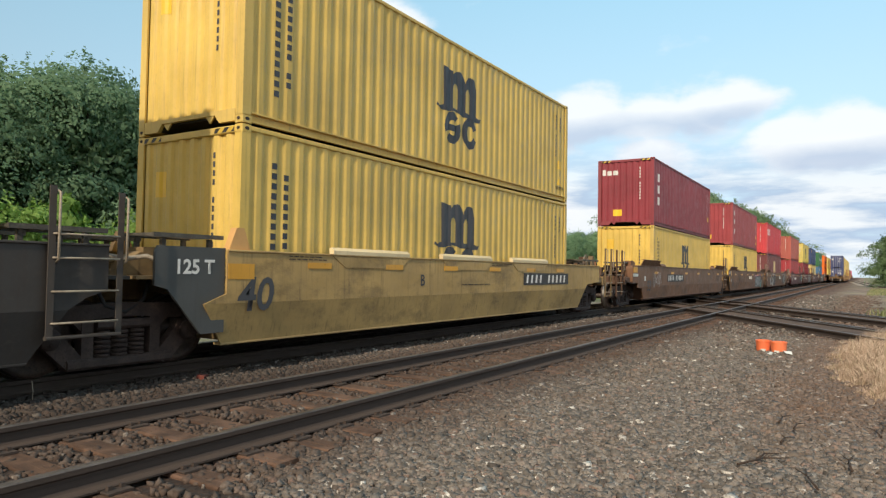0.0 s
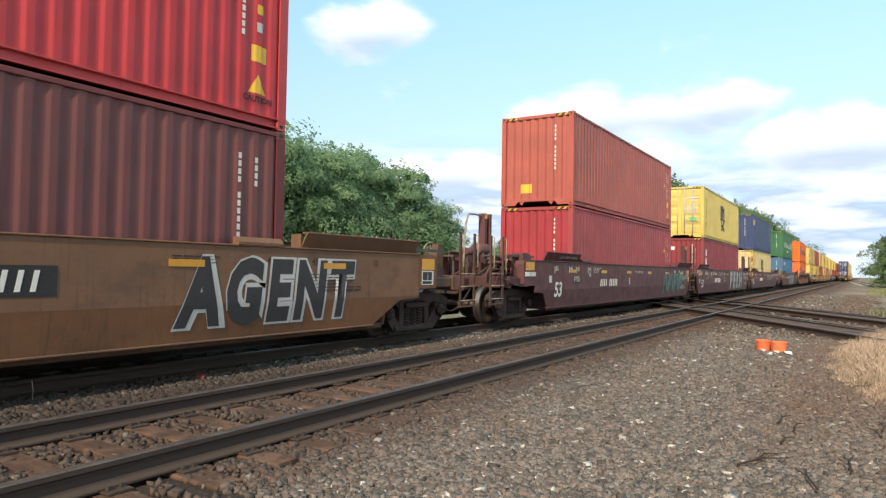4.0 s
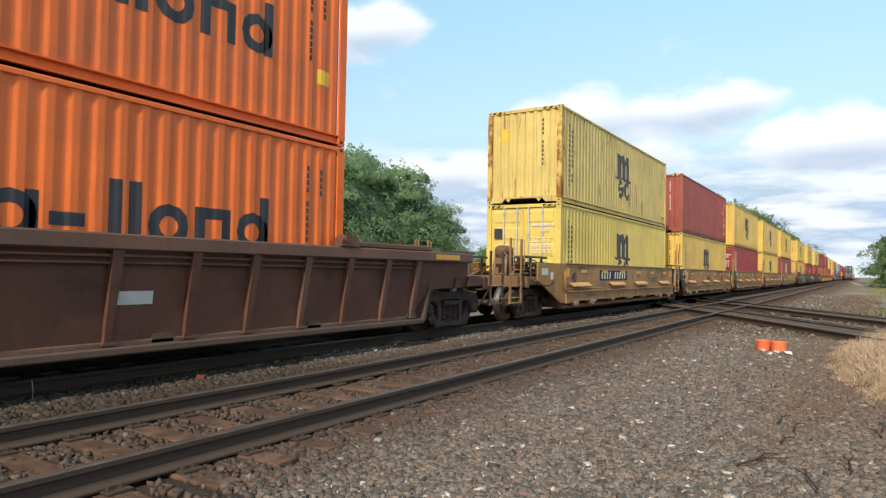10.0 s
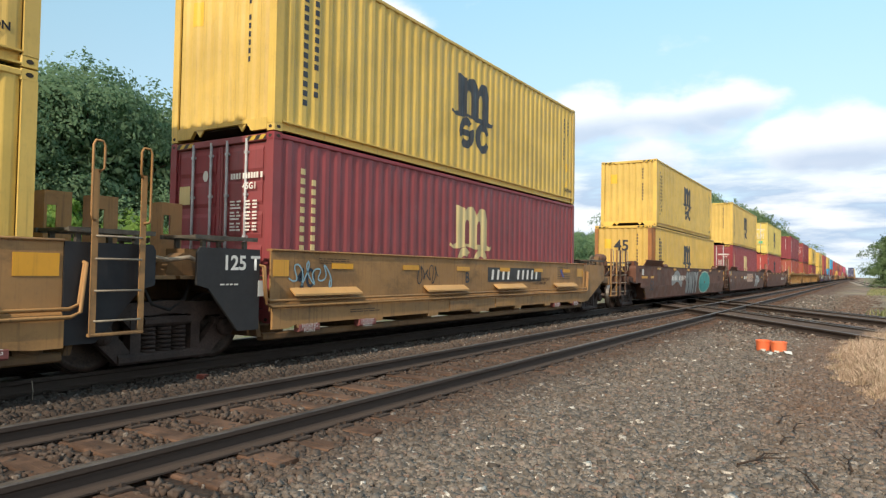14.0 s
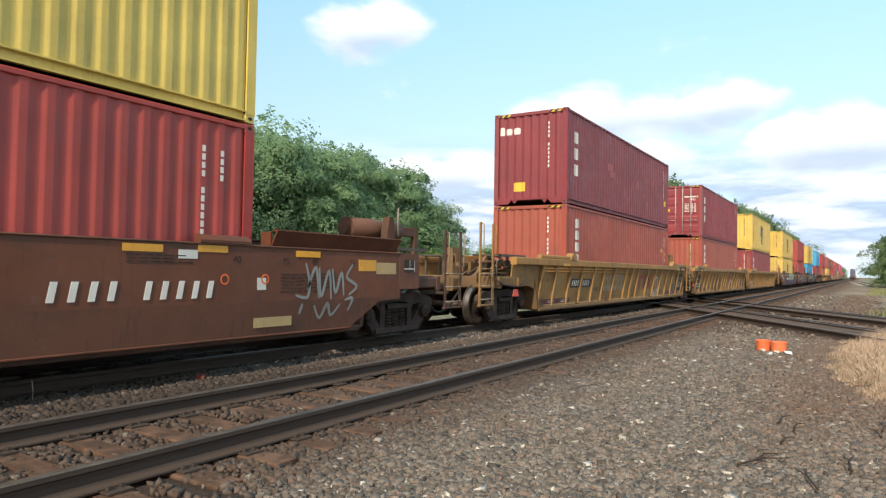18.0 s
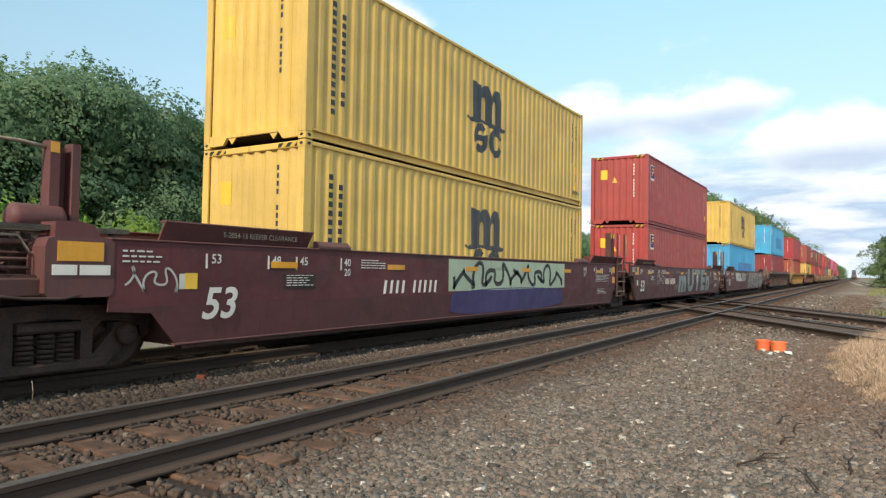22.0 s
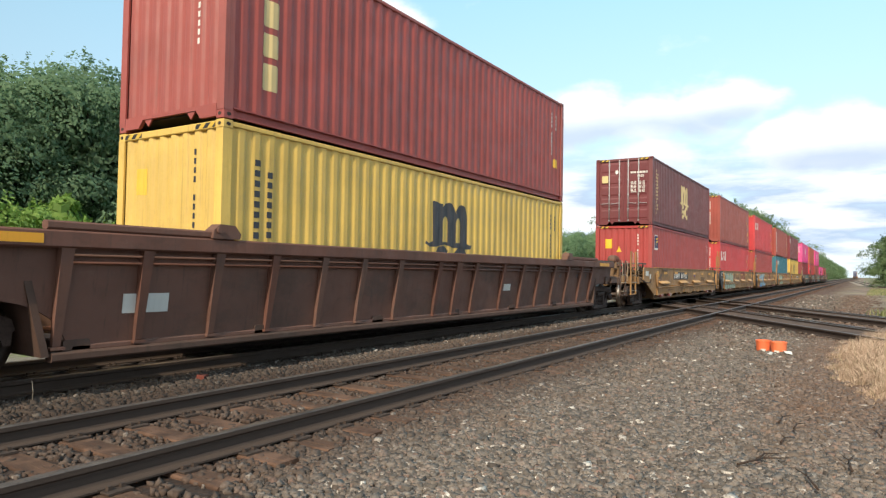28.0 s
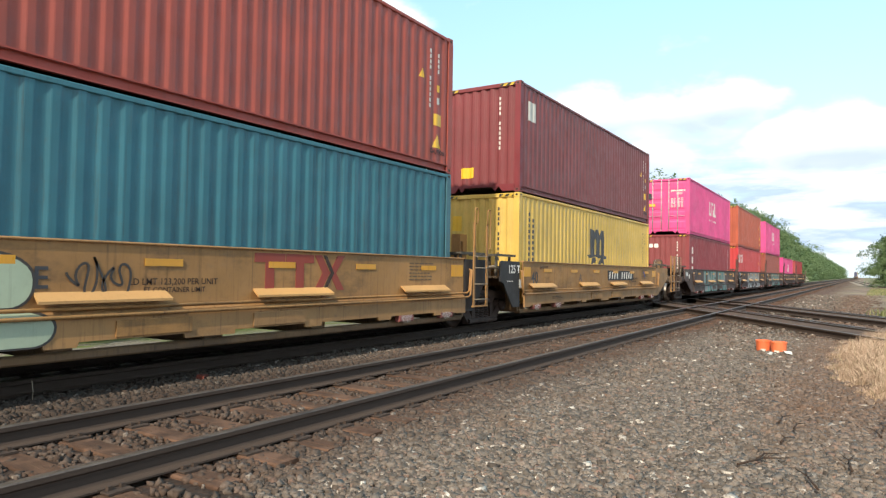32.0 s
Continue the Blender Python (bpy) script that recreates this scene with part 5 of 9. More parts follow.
def scribble(car, x0, x1, z0, z1, mt, y, seed, thick=0.025, n=26):
    """A thin sprayed tag: one looping line that spells nothing."""
    rnd = random.Random(seed)
    mb = MB()
    pts = []
    for k in range(n * 4):
        t = k / (n * 4 - 1)
        x = x0 + (x1 - x0) * t + 0.06 * (x1 - x0) * math.sin(t * n * 1.7 + seed)
        z = (z0 + z1) / 2 + (z1 - z0) * 0.45 * math.sin(t * n * 1.05 + seed * 2) * (0.7 + 0.3 * math.sin(t * 9 + seed))
        pts.append((x, max(z0, min(z1, z))))
    for a, b in zip(pts, pts[1:]):
        d = Vector((b[0] - a[0], b[1] - a[1]))
        if d.length < 1e-4:
            continue
        nn = Vector((-d.y, d.x)).normalized() * thick / 2
        mb.face([(a[0] - nn.x, y(a[1]) - 0.006, a[1] - nn.y), (b[0] - nn.x, y(b[1]) - 0.006, b[1] - nn.y), (b[0] + nn.x, y(b[1]) - 0.006, b[1] + nn.y), (a[0] + nn.x, y(a[1]) - 0.006, a[1] + nn.y)])
    tagged(part("graffiti_tag", mb, mt, car, "thin sprayed scribble"), kind="stuff")


def wall_y(style):
    if style == "smooth":
        return lambda z: -1.503 if z > 0.8 else -1.503 + 0.05 * (0.8 - z) / 0.47
    if style == "rib":
        return lambda z: rib_y(z) - 0.003
    return lambda z: -1.443 if z > 0.78 else -1.503 if z < 0.7 else -1.503 + 0.06 * (z - 0.7) / 0.08


def soil(h, f=0.42):
    """Paint colour under road grime, as a hex string."""
    a, b = [int(h[i:i + 2], 16) for i in (0, 2, 4)], (52, 40, 31)
    return "".join("%02x" % round(x * (1 - f) + y * f) for x, y in zip(a, b))


def well_car(style, hexa, x, y, front, rear, label, group, size=53):
    """One unit of a well car, origin on the rail under its middle; front faces -x."""
    size = 40 if style == "flat" else size
    pm = paint(hexa, 0.6, 0.62, 0.35)
    pg = paint(soil(hexa), 0.8, 0.75, 0.5)
    fp, fw, ft = end_x(size, front)
    rp, rw, rt = end_x(size, rear)
    lo = 6.35 if size == 40 else 8.35
    car = thing("well_car", label, "rail car", group, "", pose(x, y, 0))
    for s in (-1, 1):
        if style == "smooth":
            if size == 53:
                for what in ("side_wall", "lower_plate", "top_flange", "bottom_flange"):
                    part(what, cached((what, style, front, rear, s), lambda: plate_wall(front, rear, s, what)), pm, car)
                for a, b in ((-8.75, -6.22), (6.27, 9.27)):
                    part("guide_plate", cached(("guide_plate", a, b, s), lambda: hood(a, b, s)), pm, car)
                for a, b in ((-6.05, -5.3), (5.0, 5.82)):
                    part("guide_lip", cached(("folded_lip", a, s), lambda: MB().prism([(1.4 * s, 1.592), (1.53 * s, 1.592), (1.53 * s, 1.63), (1.46 * s, 1.7), (1.4 * s, 1.7)], "x", a, b)), pm, car)
                for a, b in ([(-10.1, -9.35)] if front == "C" else []) + ([(9.3, 9.95)] if rear == "C" else []):
                    part("corner_box", cached(("corner_box", a, s), lambda: corner_box(a, b, s)), pm, car)
                if front == "C":
                    part("step_bracket", cached(("step_bracket", s), lambda: MB().prism([(-9.95, 1.576), (-9.45, 1.576), (-9.52, 1.72), (-9.72, 1.76), (-9.95, 1.74)], "y", *sorted((1.4 * s, 1.1 * s)))), pm, car)
                else:
                    part("end_strut", cached(("end_strut", s), lambda: MB().prism([(-9.22, 1.185), (-9.06, 1.185), (-8.56, 0.335), (-8.72, 0.335)], "y", *sorted((1.46 * s, 1.4 * s)))), M_GREASE, car, "black slanting strut")
            else:
                lf, lr, f0 = 6.52, 6.6, 6.52
                for what in ("side_wall", "lower_plate", "top_flange", "bottom_flange"):
                    part(what, cached((what, style, f0, rw, s, lf, lr), lambda: smooth_wall(f0, rw, s, lf, lr, what)), pm, car)
                part("end_plate", cached(("end_plate", fw, s, 1), lambda: end_plate(-fw - 0.18, -6.524, s)), paint("34393a", 0.4, 0.6, 0.1), car, "dark grey painted end plate")
                for a in (-3.4, -0.15, 3.0):
                    part("guide_lip", cached(("guide_lip", s), lambda: MB().prism([(1.43 * s, 1.51), (1.52 * s, 1.51), (1.52 * s, 1.57), (1.46 * s, 1.62), (1.42 * s, 1.6)], "x", -1.05, 1.05)), paint("dcc79a", 0.2, 0.5, 0.05), car, "pale folded guide lip", pose(a, 0, 0))
                    part("lip_backing", cached(("lip_backing", s), lambda: MB().prism([(-1.05, 1.48), (-0.75, 1.3), (0.75, 1.3), (1.05, 1.48)], "y", *sorted((1.5 * s, 1.512 * s)))), pm, car, "", pose(a, 0, 0))
                part("corner_guide", cached(("corner_guide",), lambda: MB().prism([(-0.18, 1.5), (0.2, 1.5), (0.08, 1.82), (-0.05, 1.82)], "y", -0.06, 0.06)), paint("c99a5c", 0.2, 0.55, 0.1), car, "", pose(-6.26, 1.36 * s, 0))
        elif style == "rib":
            part("side_wall", cached(("side_wall", style, fw, rw, s), lambda: rib_wall(fw, rw, s)), pm, car)
            part("top_chord", cached(("top_chord", fw, rw, s), lambda: chord(fw, rw, s)), pm, car)
            part("bottom_chord", cached(("bottom_chord", s), lambda: MB().bar(-8.1, 8.1, *sorted((1.3 * s, 1.22 * s)), 0.33, 0.4, 0.015)), pm, car)
            part("rib", cached(("middle_rib", s), lambda: rib_piece(s, 0.12)), pm, car, "", pose(-0.13, 0, 0))
            for k in (0.75, 2.09, 3.15, 4.13, 5.17, 6.16, 7.2, 8.15):
                for q in (-1, 1):
                    part("rib", cached(("rib", s), lambda: rib_piece(s)), pm, car, "", pose(q * k - 0.13, 0, 0))
            for z in (1.31, 1.39) if s < 0 else ():
                part("side_pipe", cached(("side_pipe", z, s), lambda: MB().rod((-8.3, -(rib_y(z) - 0.045) * s, z), (8.2, -(rib_y(z) - 0.045) * s, z), 0.021, 6)), pm, car)
            for a, b, lug in ((-8.5, -6.45, -6.25), (6.15, 8.4, 5.93)):
                part("guide_bar", cached(("guide_bar", a, s), lambda: MB().bar(a, b, *sorted((1.5 * s, 1.38 * s)), 1.65, 1.745, 0.02)), pm, car, "raised guide bar on the chord")
                part("guide_lug", cached(("guide_lug", s), lambda: MB().prism([(-0.22, 1.65), (0.22, 1.65), (0.24, 1.72), (0.14, 1.83), (-0.1, 1.84), (-0.2, 1.76)], "y", *sorted((1.54 * s, 1.36 * s))).rod((-0.12, 1.57 * s, 1.76), (-0.12, 1.53 * s, 1.76), 0.045, 10)), pm, car, "cast container guide", pose(lug, 0, 0))
        else:
            part("side_wall", cached(("side_wall", style, s), lambda: flat_wall(s)), pm, car)
            part("skirt", cached(("skirt", s), lambda: flat_skirt(s)), pm, car)
            part("top_flange", cached(("top_flange", s), lambda: MB().bar(-6.3, 6.3, *sorted((1.47 * s, 1.34 * s)), 1.525, 1.555, 0.01)), pm, car)
            for k in (-1.0, 1.0) if s < 0 else ():
                part("patch_plate", cached(("patch_plate", s), lambda: MB().bar(-0.5, 0.5, *sorted((1.52 * s, 1.502 * s)), 0.47, 0.66, 0.01)), pm, car, "", pose(k, 0, 0))
            for z, yy in ((0.81, 1.5), (0.725, 1.535)):
                part("brake_pipe", cached(("brake_pipe", z, s), lambda: side_pipe(s, z, yy)), pm, car)
            for k in (-5.15, -1.6, 1.3, 4.8):
                # paler paint than the car's: sun on the ledges put into the colour
                part("ledge_plate", cached(("ledge_plate", s), lambda: ledge_plate(s)), paint("c99a5c", 0.2, 0.55, 0.05), car, "", pose(k, 0, 0))
            part("end_plate", cached(("end_plate", fw, s, 1), lambda: end_plate(-fw, -6.304, s)), M_BLACK if front == "A" else pm, car, "black painted end plate" if front == "A" else "")
            part("end_plate", cached(("end_plate", rw, s, -1), lambda: end_plate(rw, 6.304, s)), M_BLACK if rear == "A" else pm, car)
            for k in (-5.55, -4.15, 4.15, 5.55) if s < 0 else ():
                part("jacking_pad", cached(("jacking_pad", s), lambda: MB().bar(-0.22, 0.22, *sorted((1.51 * s, 1.4 * s)), 0.33, 0.45, 0.02)), paint("8c4743", 0.6, 0.65, 0.2), car, "dull red jacking pad", pose(k, 0, 0))
                for word, z in (("JACKING", 0.415), ("POINT", 0.345)):
                    tagged(part("lettering", text_mesh(word, 0.085), M_WHITE, car, "", pose(k, -1.514, z)), kind="stuff")
    part("well_frame", cached(("well_frame", lo), lambda: well_frame(lo)), pg, car)
    for q, kind, wall, pull, tr in ((-1, front, fw, fp, ft), (1, rear, rw, rp, rt)):
        part("end_deck", cached(("end_deck", q, lo, wall, pull, kind), lambda: end_deck(q, lo, wall, pull, kind == "C")), pg, car)
        if style == "rib" and q < 0:
            part("warning_flag", cached(("warning_flag",), lambda: MB().prism([(-0.17, 0.68), (0.17, 0.68), (0.1, 0.85), (-0.1, 0.85)], "y", -1.42, -1.41)), paint("e2503a", 0.15, 0.5, 0.0), car, "small orange-red flag over the wheel", pose(-9.85 if kind == "C" else -9.17, 0, 0))
        if kind == "C":
            bogie(car, q * tr)
            part("coupler", cached(("coupler", q), lambda: coupler_mesh(q)), M_GREASE, car, "", pose(q * (pull - 1.0), 0, 0))
            part("air_hose", cached(("air_hose", q), lambda: hose(q)), M_RUBBER, car, "", pose(q * (pull - 0.95), 0, 0))
            ochre = hexa == "a67d42"
            z1 = 2.1 if style != "rib" else 2.38 if ochre else 1.75
            for yy in (-1.4, 1.4):
                lx = -fp + 0.1 if q < 0 else rp - 0.75
                part("ladder", cached(("ladder", z1), lambda: ladder(0.6, 0.5, z1)), pm if style == "flat" or ochre else pg, car, "rusty end ladder", pose(lx, yy, 0))
                for zz in (0.65, 0.95, 1.22):
                    part("rung", cached(("rung", 0.6), lambda: rungs(0.6, -0.1, 0.1, 1)), M_GALV, car, "", pose(lx, yy, zz))
                for gx in (0.06, 0.66):
                    part("grab_iron", cached(("grab_iron", z1), lambda: grab(z1 - 0.75, z1 - 0.02)), pm if ochre else M_GALV, car, "", pose(lx + gx, yy, 0))
            if q < 0:
                brake_gear(car, -9.5 if size == 53 else -7.15, pg, paint("6e4836" if hexa != "5f2d30" else "64383a", 0.7, 0.65, 0.4), 0 if style == "rib" or hexa == "7a5233" else 1 if style == "flat" else 2)
                if hexa == "5f2d30":
                    part("end_post", cached(("front_post",), lambda: MB().bar(-0.2, -0.06, -0.1, 0.1, 1.14, 2.85, 0.01).bar(-0.062, 0.2, 0.06, 0.1, 1.14, 2.8, 0.01).bar(0.08, 0.2, -0.1, 0.1, 1.14, 2.85, 0.01)), pm, car, "tall channel post at the head of the car", pose(-9.1, 0.15, 0))
                    part("post_cap", cached(("front_cap",), lambda: MB().box(-0.19, -0.08, -0.106, -0.101, 2.7, 2.84)), M_REFLECT, car, "orange reflective patch", pose(-9.1, 0.15, 0))
                    part("bent_pipe", cached(("front_pipe",), lambda: MB().pipe([(-9.2, 0.15, 2.76), (-9.6, 0.15, 2.8), (-10.1, 0.1, 2.78), (-10.4, 0.0, 2.5), (-10.5, 0.0, 1.9), (-10.5, 0, 1.16)], 0.025, 8)), M_GALV, car, "thin bent brake pipe")
            elif hexa == "5f2d30":
                part("end_post", cached(("end_post",), lambda: MB().bar(-0.2, -0.06, -0.1, 0.1, 1.14, 2.6, 0.01).bar(-0.062, 0.2, 0.06, 0.1, 1.14, 2.55, 0.01).bar(0.08, 0.2, -0.1, 0.1, 1.14, 2.58, 0.01)), pm, car, "tall channel post at the end of the well", pose(8.96, 0, 0))
                for px in (-0.13, 0.14):
                    part("post_cap", cached(("post_cap",), lambda: MB().box(-0.06, 0.06, -0.106, -0.101, 2.42, 2.58)), M_REFLECT, car, "orange reflective patch", pose(8.96 + px, 0, 0))
                part("bent_pipe", cached(("bent_pipe",), lambda: MB().pipe([(9.1, 0, 2.6), (9.4, 0, 2.67), (9.82, 0, 2.67), (10.02, 0, 2.6), (10.22, 0, 2.45), (10.48, 0, 2.22), (10.55, 0, 2.05), (10.55, 0, 1.16)], 0.025, 8)), M_GALV, car, "thin bent brake pipe")
            elif hexa == "693a22" and front == "A":
                part("air_reservoir", cached(("long_reservoir",), lambda: MB().rod((-0.78, 0, 0), (0.78, 0, 0), 0.2, 18).rod((-0.84, 0, 0), (0.84, 0, 0), 0.12, 14)), paint("6e4836", 0.7, 0.65, 0.4), car, "long rust-coloured air cylinder", pose(9.75, -0.5, 2.06))
                part("reservoir_stand", cached(("reservoir_stand",), lambda: MB().box(-0.6, -0.45, -0.12, 0.12, 1.14, 1.9).box(0.45, 0.6, -0.12, 0.12, 1.14, 1.9).box(-0.45, 0.45, -0.06, 0.06, 1.7, 1.85)), pg, car, "", pose(9.75, -0.5, 0))
                part("brake_stand", cached(("brake_stand",), brake_stand), pg, car, "", pose(9.85, -0.8, 0) @ Matrix.Diagonal((1, 1, 1.25, 1)))
                part("brake_wheel", cached(("brake_wheel",), brake_wheel), M_GALV, car, "spoked hand brake wheel", pose(10.0, -0.95, 2.2, 0, 0, 35))
                part("end_frame", cached(("end_frame",), lambda: MB().bar(-0.45, -0.33, -0.06, 0.06, 1.14, 2.2, 0.01).bar(0.33, 0.45, -0.06, 0.06, 1.14, 2.2, 0.01).bar(-0.33, 0.33, -0.05, 0.05, 2.0, 2.19, 0.01)), pg, car, "square brown end frame", pose(11.1, -0.3, 0))
            elif style != "rib":
                part("brake_stand", cached(("brake_stand",), brake_stand), pg, car, "", pose(wall + 0.85, -0.9, 0))
                part("brake_wheel", cached(("brake_wheel",), brake_wheel), M_GALV, car, "", pose(wall + 0.85, -0.75, 1.6))
        else:
            if q < 0:
                bogie(car, -tr)
                if style == "flat":
                    part("upright", cached(("upright",), upright), pm, car, "tan plate stanchion with a square hole", pose(0.4 - fw, 0, 0))
                elif hexa == "a67d42":
                    for px in (-9.14, -8.25):
                        part("upright", cached(("upright",), upright), pm, car, "wide plate stanchion with a square hole", pose(px, 0, 0) @ Matrix.Diagonal((2.2, 1, 1.05, 1)))
                part("bracket", cached(("bracket",), lambda: MB().prism([(-0.2, 1.16), (0.22, 1.16), (0.2, 1.36), (0.06, 1.46), (-0.16, 1.34)], "y", -0.13, 0.13).rod((-0.5, 0.1, 1.3), (0.3, 0.16, 1.42), 0.035, 8).box(0.1, 0.4, -0.1, 0.3, 1.16, 1.52)), pg, car, "grimy lever bracket", pose(-fw - 0.1, -0.85, 0))
                part("brake_hose", cached(("joint_hose",), lambda: MB().pipe([(-0.75, 0.2, 1.42), (-0.5, 0.05, 1.36), (-0.3, -0.1, 1.4), (-0.1, -0.2, 1.3), (0.2, -0.24, 1.02), (0.5, -0.2, 0.9)], 0.03, 8)), M_GALV, car, "bent tan brake pipe", pose(-fw + 0.15, -1.15, 0))
                part("brake_hose", cached(("joint_loop",), lambda: MB().pipe([(-0.6, 0.0, 1.1), (-0.45, -0.02, 0.8), (-0.2, -0.02, 0.72), (0.05, 0.0, 0.86), (0.15, 0.02, 1.15)], 0.025, 8)), M_RUBBER, car, "black hanging hose", pose(-fw - 0.1, -1.05, 0))
            else:
                lx = rw - (0.65 if style == "smooth" else 0.95)
                if style == "flat":
                    lx = rw - 0.81
                    for px in (-0.45, 0.17):
                        part("upright", cached(("upright",), upright), pm, car, "tan plate stanchion with a square hole", pose(rw + px, 0, 0))
                tall = 2.1 if hexa == "2e2a27" else 2.65 if style == "flat" or hexa == "5f2d30" else 2.32
                for yy in (-1.53, 1.53):
                    if style == "flat":
                        part("ladder", cached(("ladder_hoop",), lambda: ladder(0.57, 0.5, 2.33)), pm, car, "tall end ladder", pose(lx, yy, 0))
                        for zz in (0.67, 1.0, 1.35, 1.6):
                            part("rung", cached(("rung", 0.57), lambda: rungs(0.57, -0.1, 0.1, 1)), M_GALV, car, "", pose(lx, yy, zz))
                        for gx, gq in ((0, -1), (0.57, 1)):
                            part("handrail", cached(("hoop", gq), lambda: hoop(1.77, 2.3, 2.64, gq)), pm, car, "", pose(lx + gx, yy, 0))
                        continue
                    if hexa == "a67d42":
                        part("ladder", cached(("ladder_short",), lambda: ladder(0.72, 0.5, 1.85)), pm, car, "ochre end ladder", pose(lx, yy, 0))
                        for zz in (0.67, 1.0, 1.35, 1.6):
                            part("rung", cached(("rung", 0.72), lambda: rungs(0.72, -0.1, 0.1, 1)), M_GALV, car, "", pose(lx, yy, zz))
                        for gx, gq in ((0, -1), (0.72, 1)):
                            part("handrail", cached(("tall_hoop", gq), lambda: hoop(1.5, 1.95, 2.7, gq)), pm, car, "", pose(lx + gx, yy, 0))
                        continue
                    part("ladder", cached(("ladder_tall", tall), lambda: ladder(0.75, 0.5, tall)), pm if style == "flat" else pg, car, "tall end ladder", pose(lx, yy, 0))
                    for zz in (0.67, 1.0, 1.35, 1.6):
                        part("rung", cached(("rung", 0.75), lambda: rungs(0.75, -0.1, 0.1, 1)), M_GALV, car, "", pose(lx, yy, zz))
                    for gx in (0.05, 0.8):
                        part("grab_iron", cached(("grab_tall", tall), lambda: grab(tall - 0.8, tall - 0.04)), M_GALV, car, "", pose(lx + gx, yy, 0))
                if hexa == "a67d42":
                    for px in (8.5, 9.22):
                        part("pedestal", cached(("pedestal",), lambda: MB().bar(-0.3, 0.3, -0.12, 0.12, 1.94, 2.1, 0.015).prism([(-0.14, 1.14), (0.14, 1.14), (0.14, 1.8), (0.24, 1.939), (-0.24, 1.939), (-0.14, 1.8)], "y", -0.08, 0.08)), pm, car, "capped pedestal on the end deck", pose(px, 0.0, 0))
                    part("hand_rail", cached(("deck_hoop",), lambda: MB().pipe([(-0.06, 0, 2.1), (-0.06, 0, 2.38), (-0.03, 0, 2.42), (0.03, 0, 2.42), (0.06, 0, 2.38), (0.06, 0, 2.1)], 0.015, 6)), pm, car, "", pose(8.66, 0.0, 0))
                if tall > 2.6 and style != "flat" and size == 53:
                    part("stand_post", cached(("stand_post",), lambda: MB().bar(-0.2, -0.06, -0.1, 0.1, 1.14, 2.6, 0.01).bar(-0.062, 0.2, 0.06, 0.1, 1.14, 2.55, 0.01).bar(0.08, 0.2, -0.1, 0.1, 1.14, 2.58, 0.01)), pg, car, "tall channel post", pose(rw - 0.12, -1.1, 0.08))
                    for px in (-0.25, 0.02):
                        part("post_cap", cached(("post_cap",), lambda: MB().box(-0.06, 0.06, -0.106, -0.101, 2.42, 2.58)), M_REFLECT, car, "orange reflective patch", pose(rw + px, -1.1, 0.08))
        for side in (-1, 1):
            tagged(part("walkway", cached(("walkway", q, wall, kind, side), lambda: walkway(q, wall, kind == "C" and side < 0, side)), M_GRATE, car, "worn steel grating walkway"), kind="stuff")
    yw = wall_y(style)(1.2)
    # reflectors
    for k in range(0 if style == "rib" else 6):
        part("reflector", cached(("reflector", style), lambda: panel(-0.26, 0.26, 1.28, 1.37, yw - 0.006)), M_REFLECT, car, "", pose(-lo + 1.6 + (2 * lo - 3.0) * k / 5, 0, -0.18 if hexa == "693a22" and front == rear else 0.17 if hexa == "693a22" else 0))
    return car

# ---- ground and tracks ----
Y_NEAR, Y_TRAIN, GAUGE = 4.98, 8.607, 0.7525
X_ANG, X_MID, X_GAP = radians(32.3), (21.67, 1.69), 3.77   # crossing line: direction, a point on its first track, spacing


def ground_z(x, y):
    """Height of the ground below the rail heads."""
    z = -0.215
    if y > 11.0:
        z -= min(0.5, (y - 11.0) * 0.12)
    if y < -1.0:
        z -= min(0.25, (-1.0 - y) * 0.05)
    z += 0.03 * noise.noise((x * 0.35, y * 0.35, 0.0)) + 0.015 * noise.noise((x * 1.4, y * 1.4, 5.0))
    return z


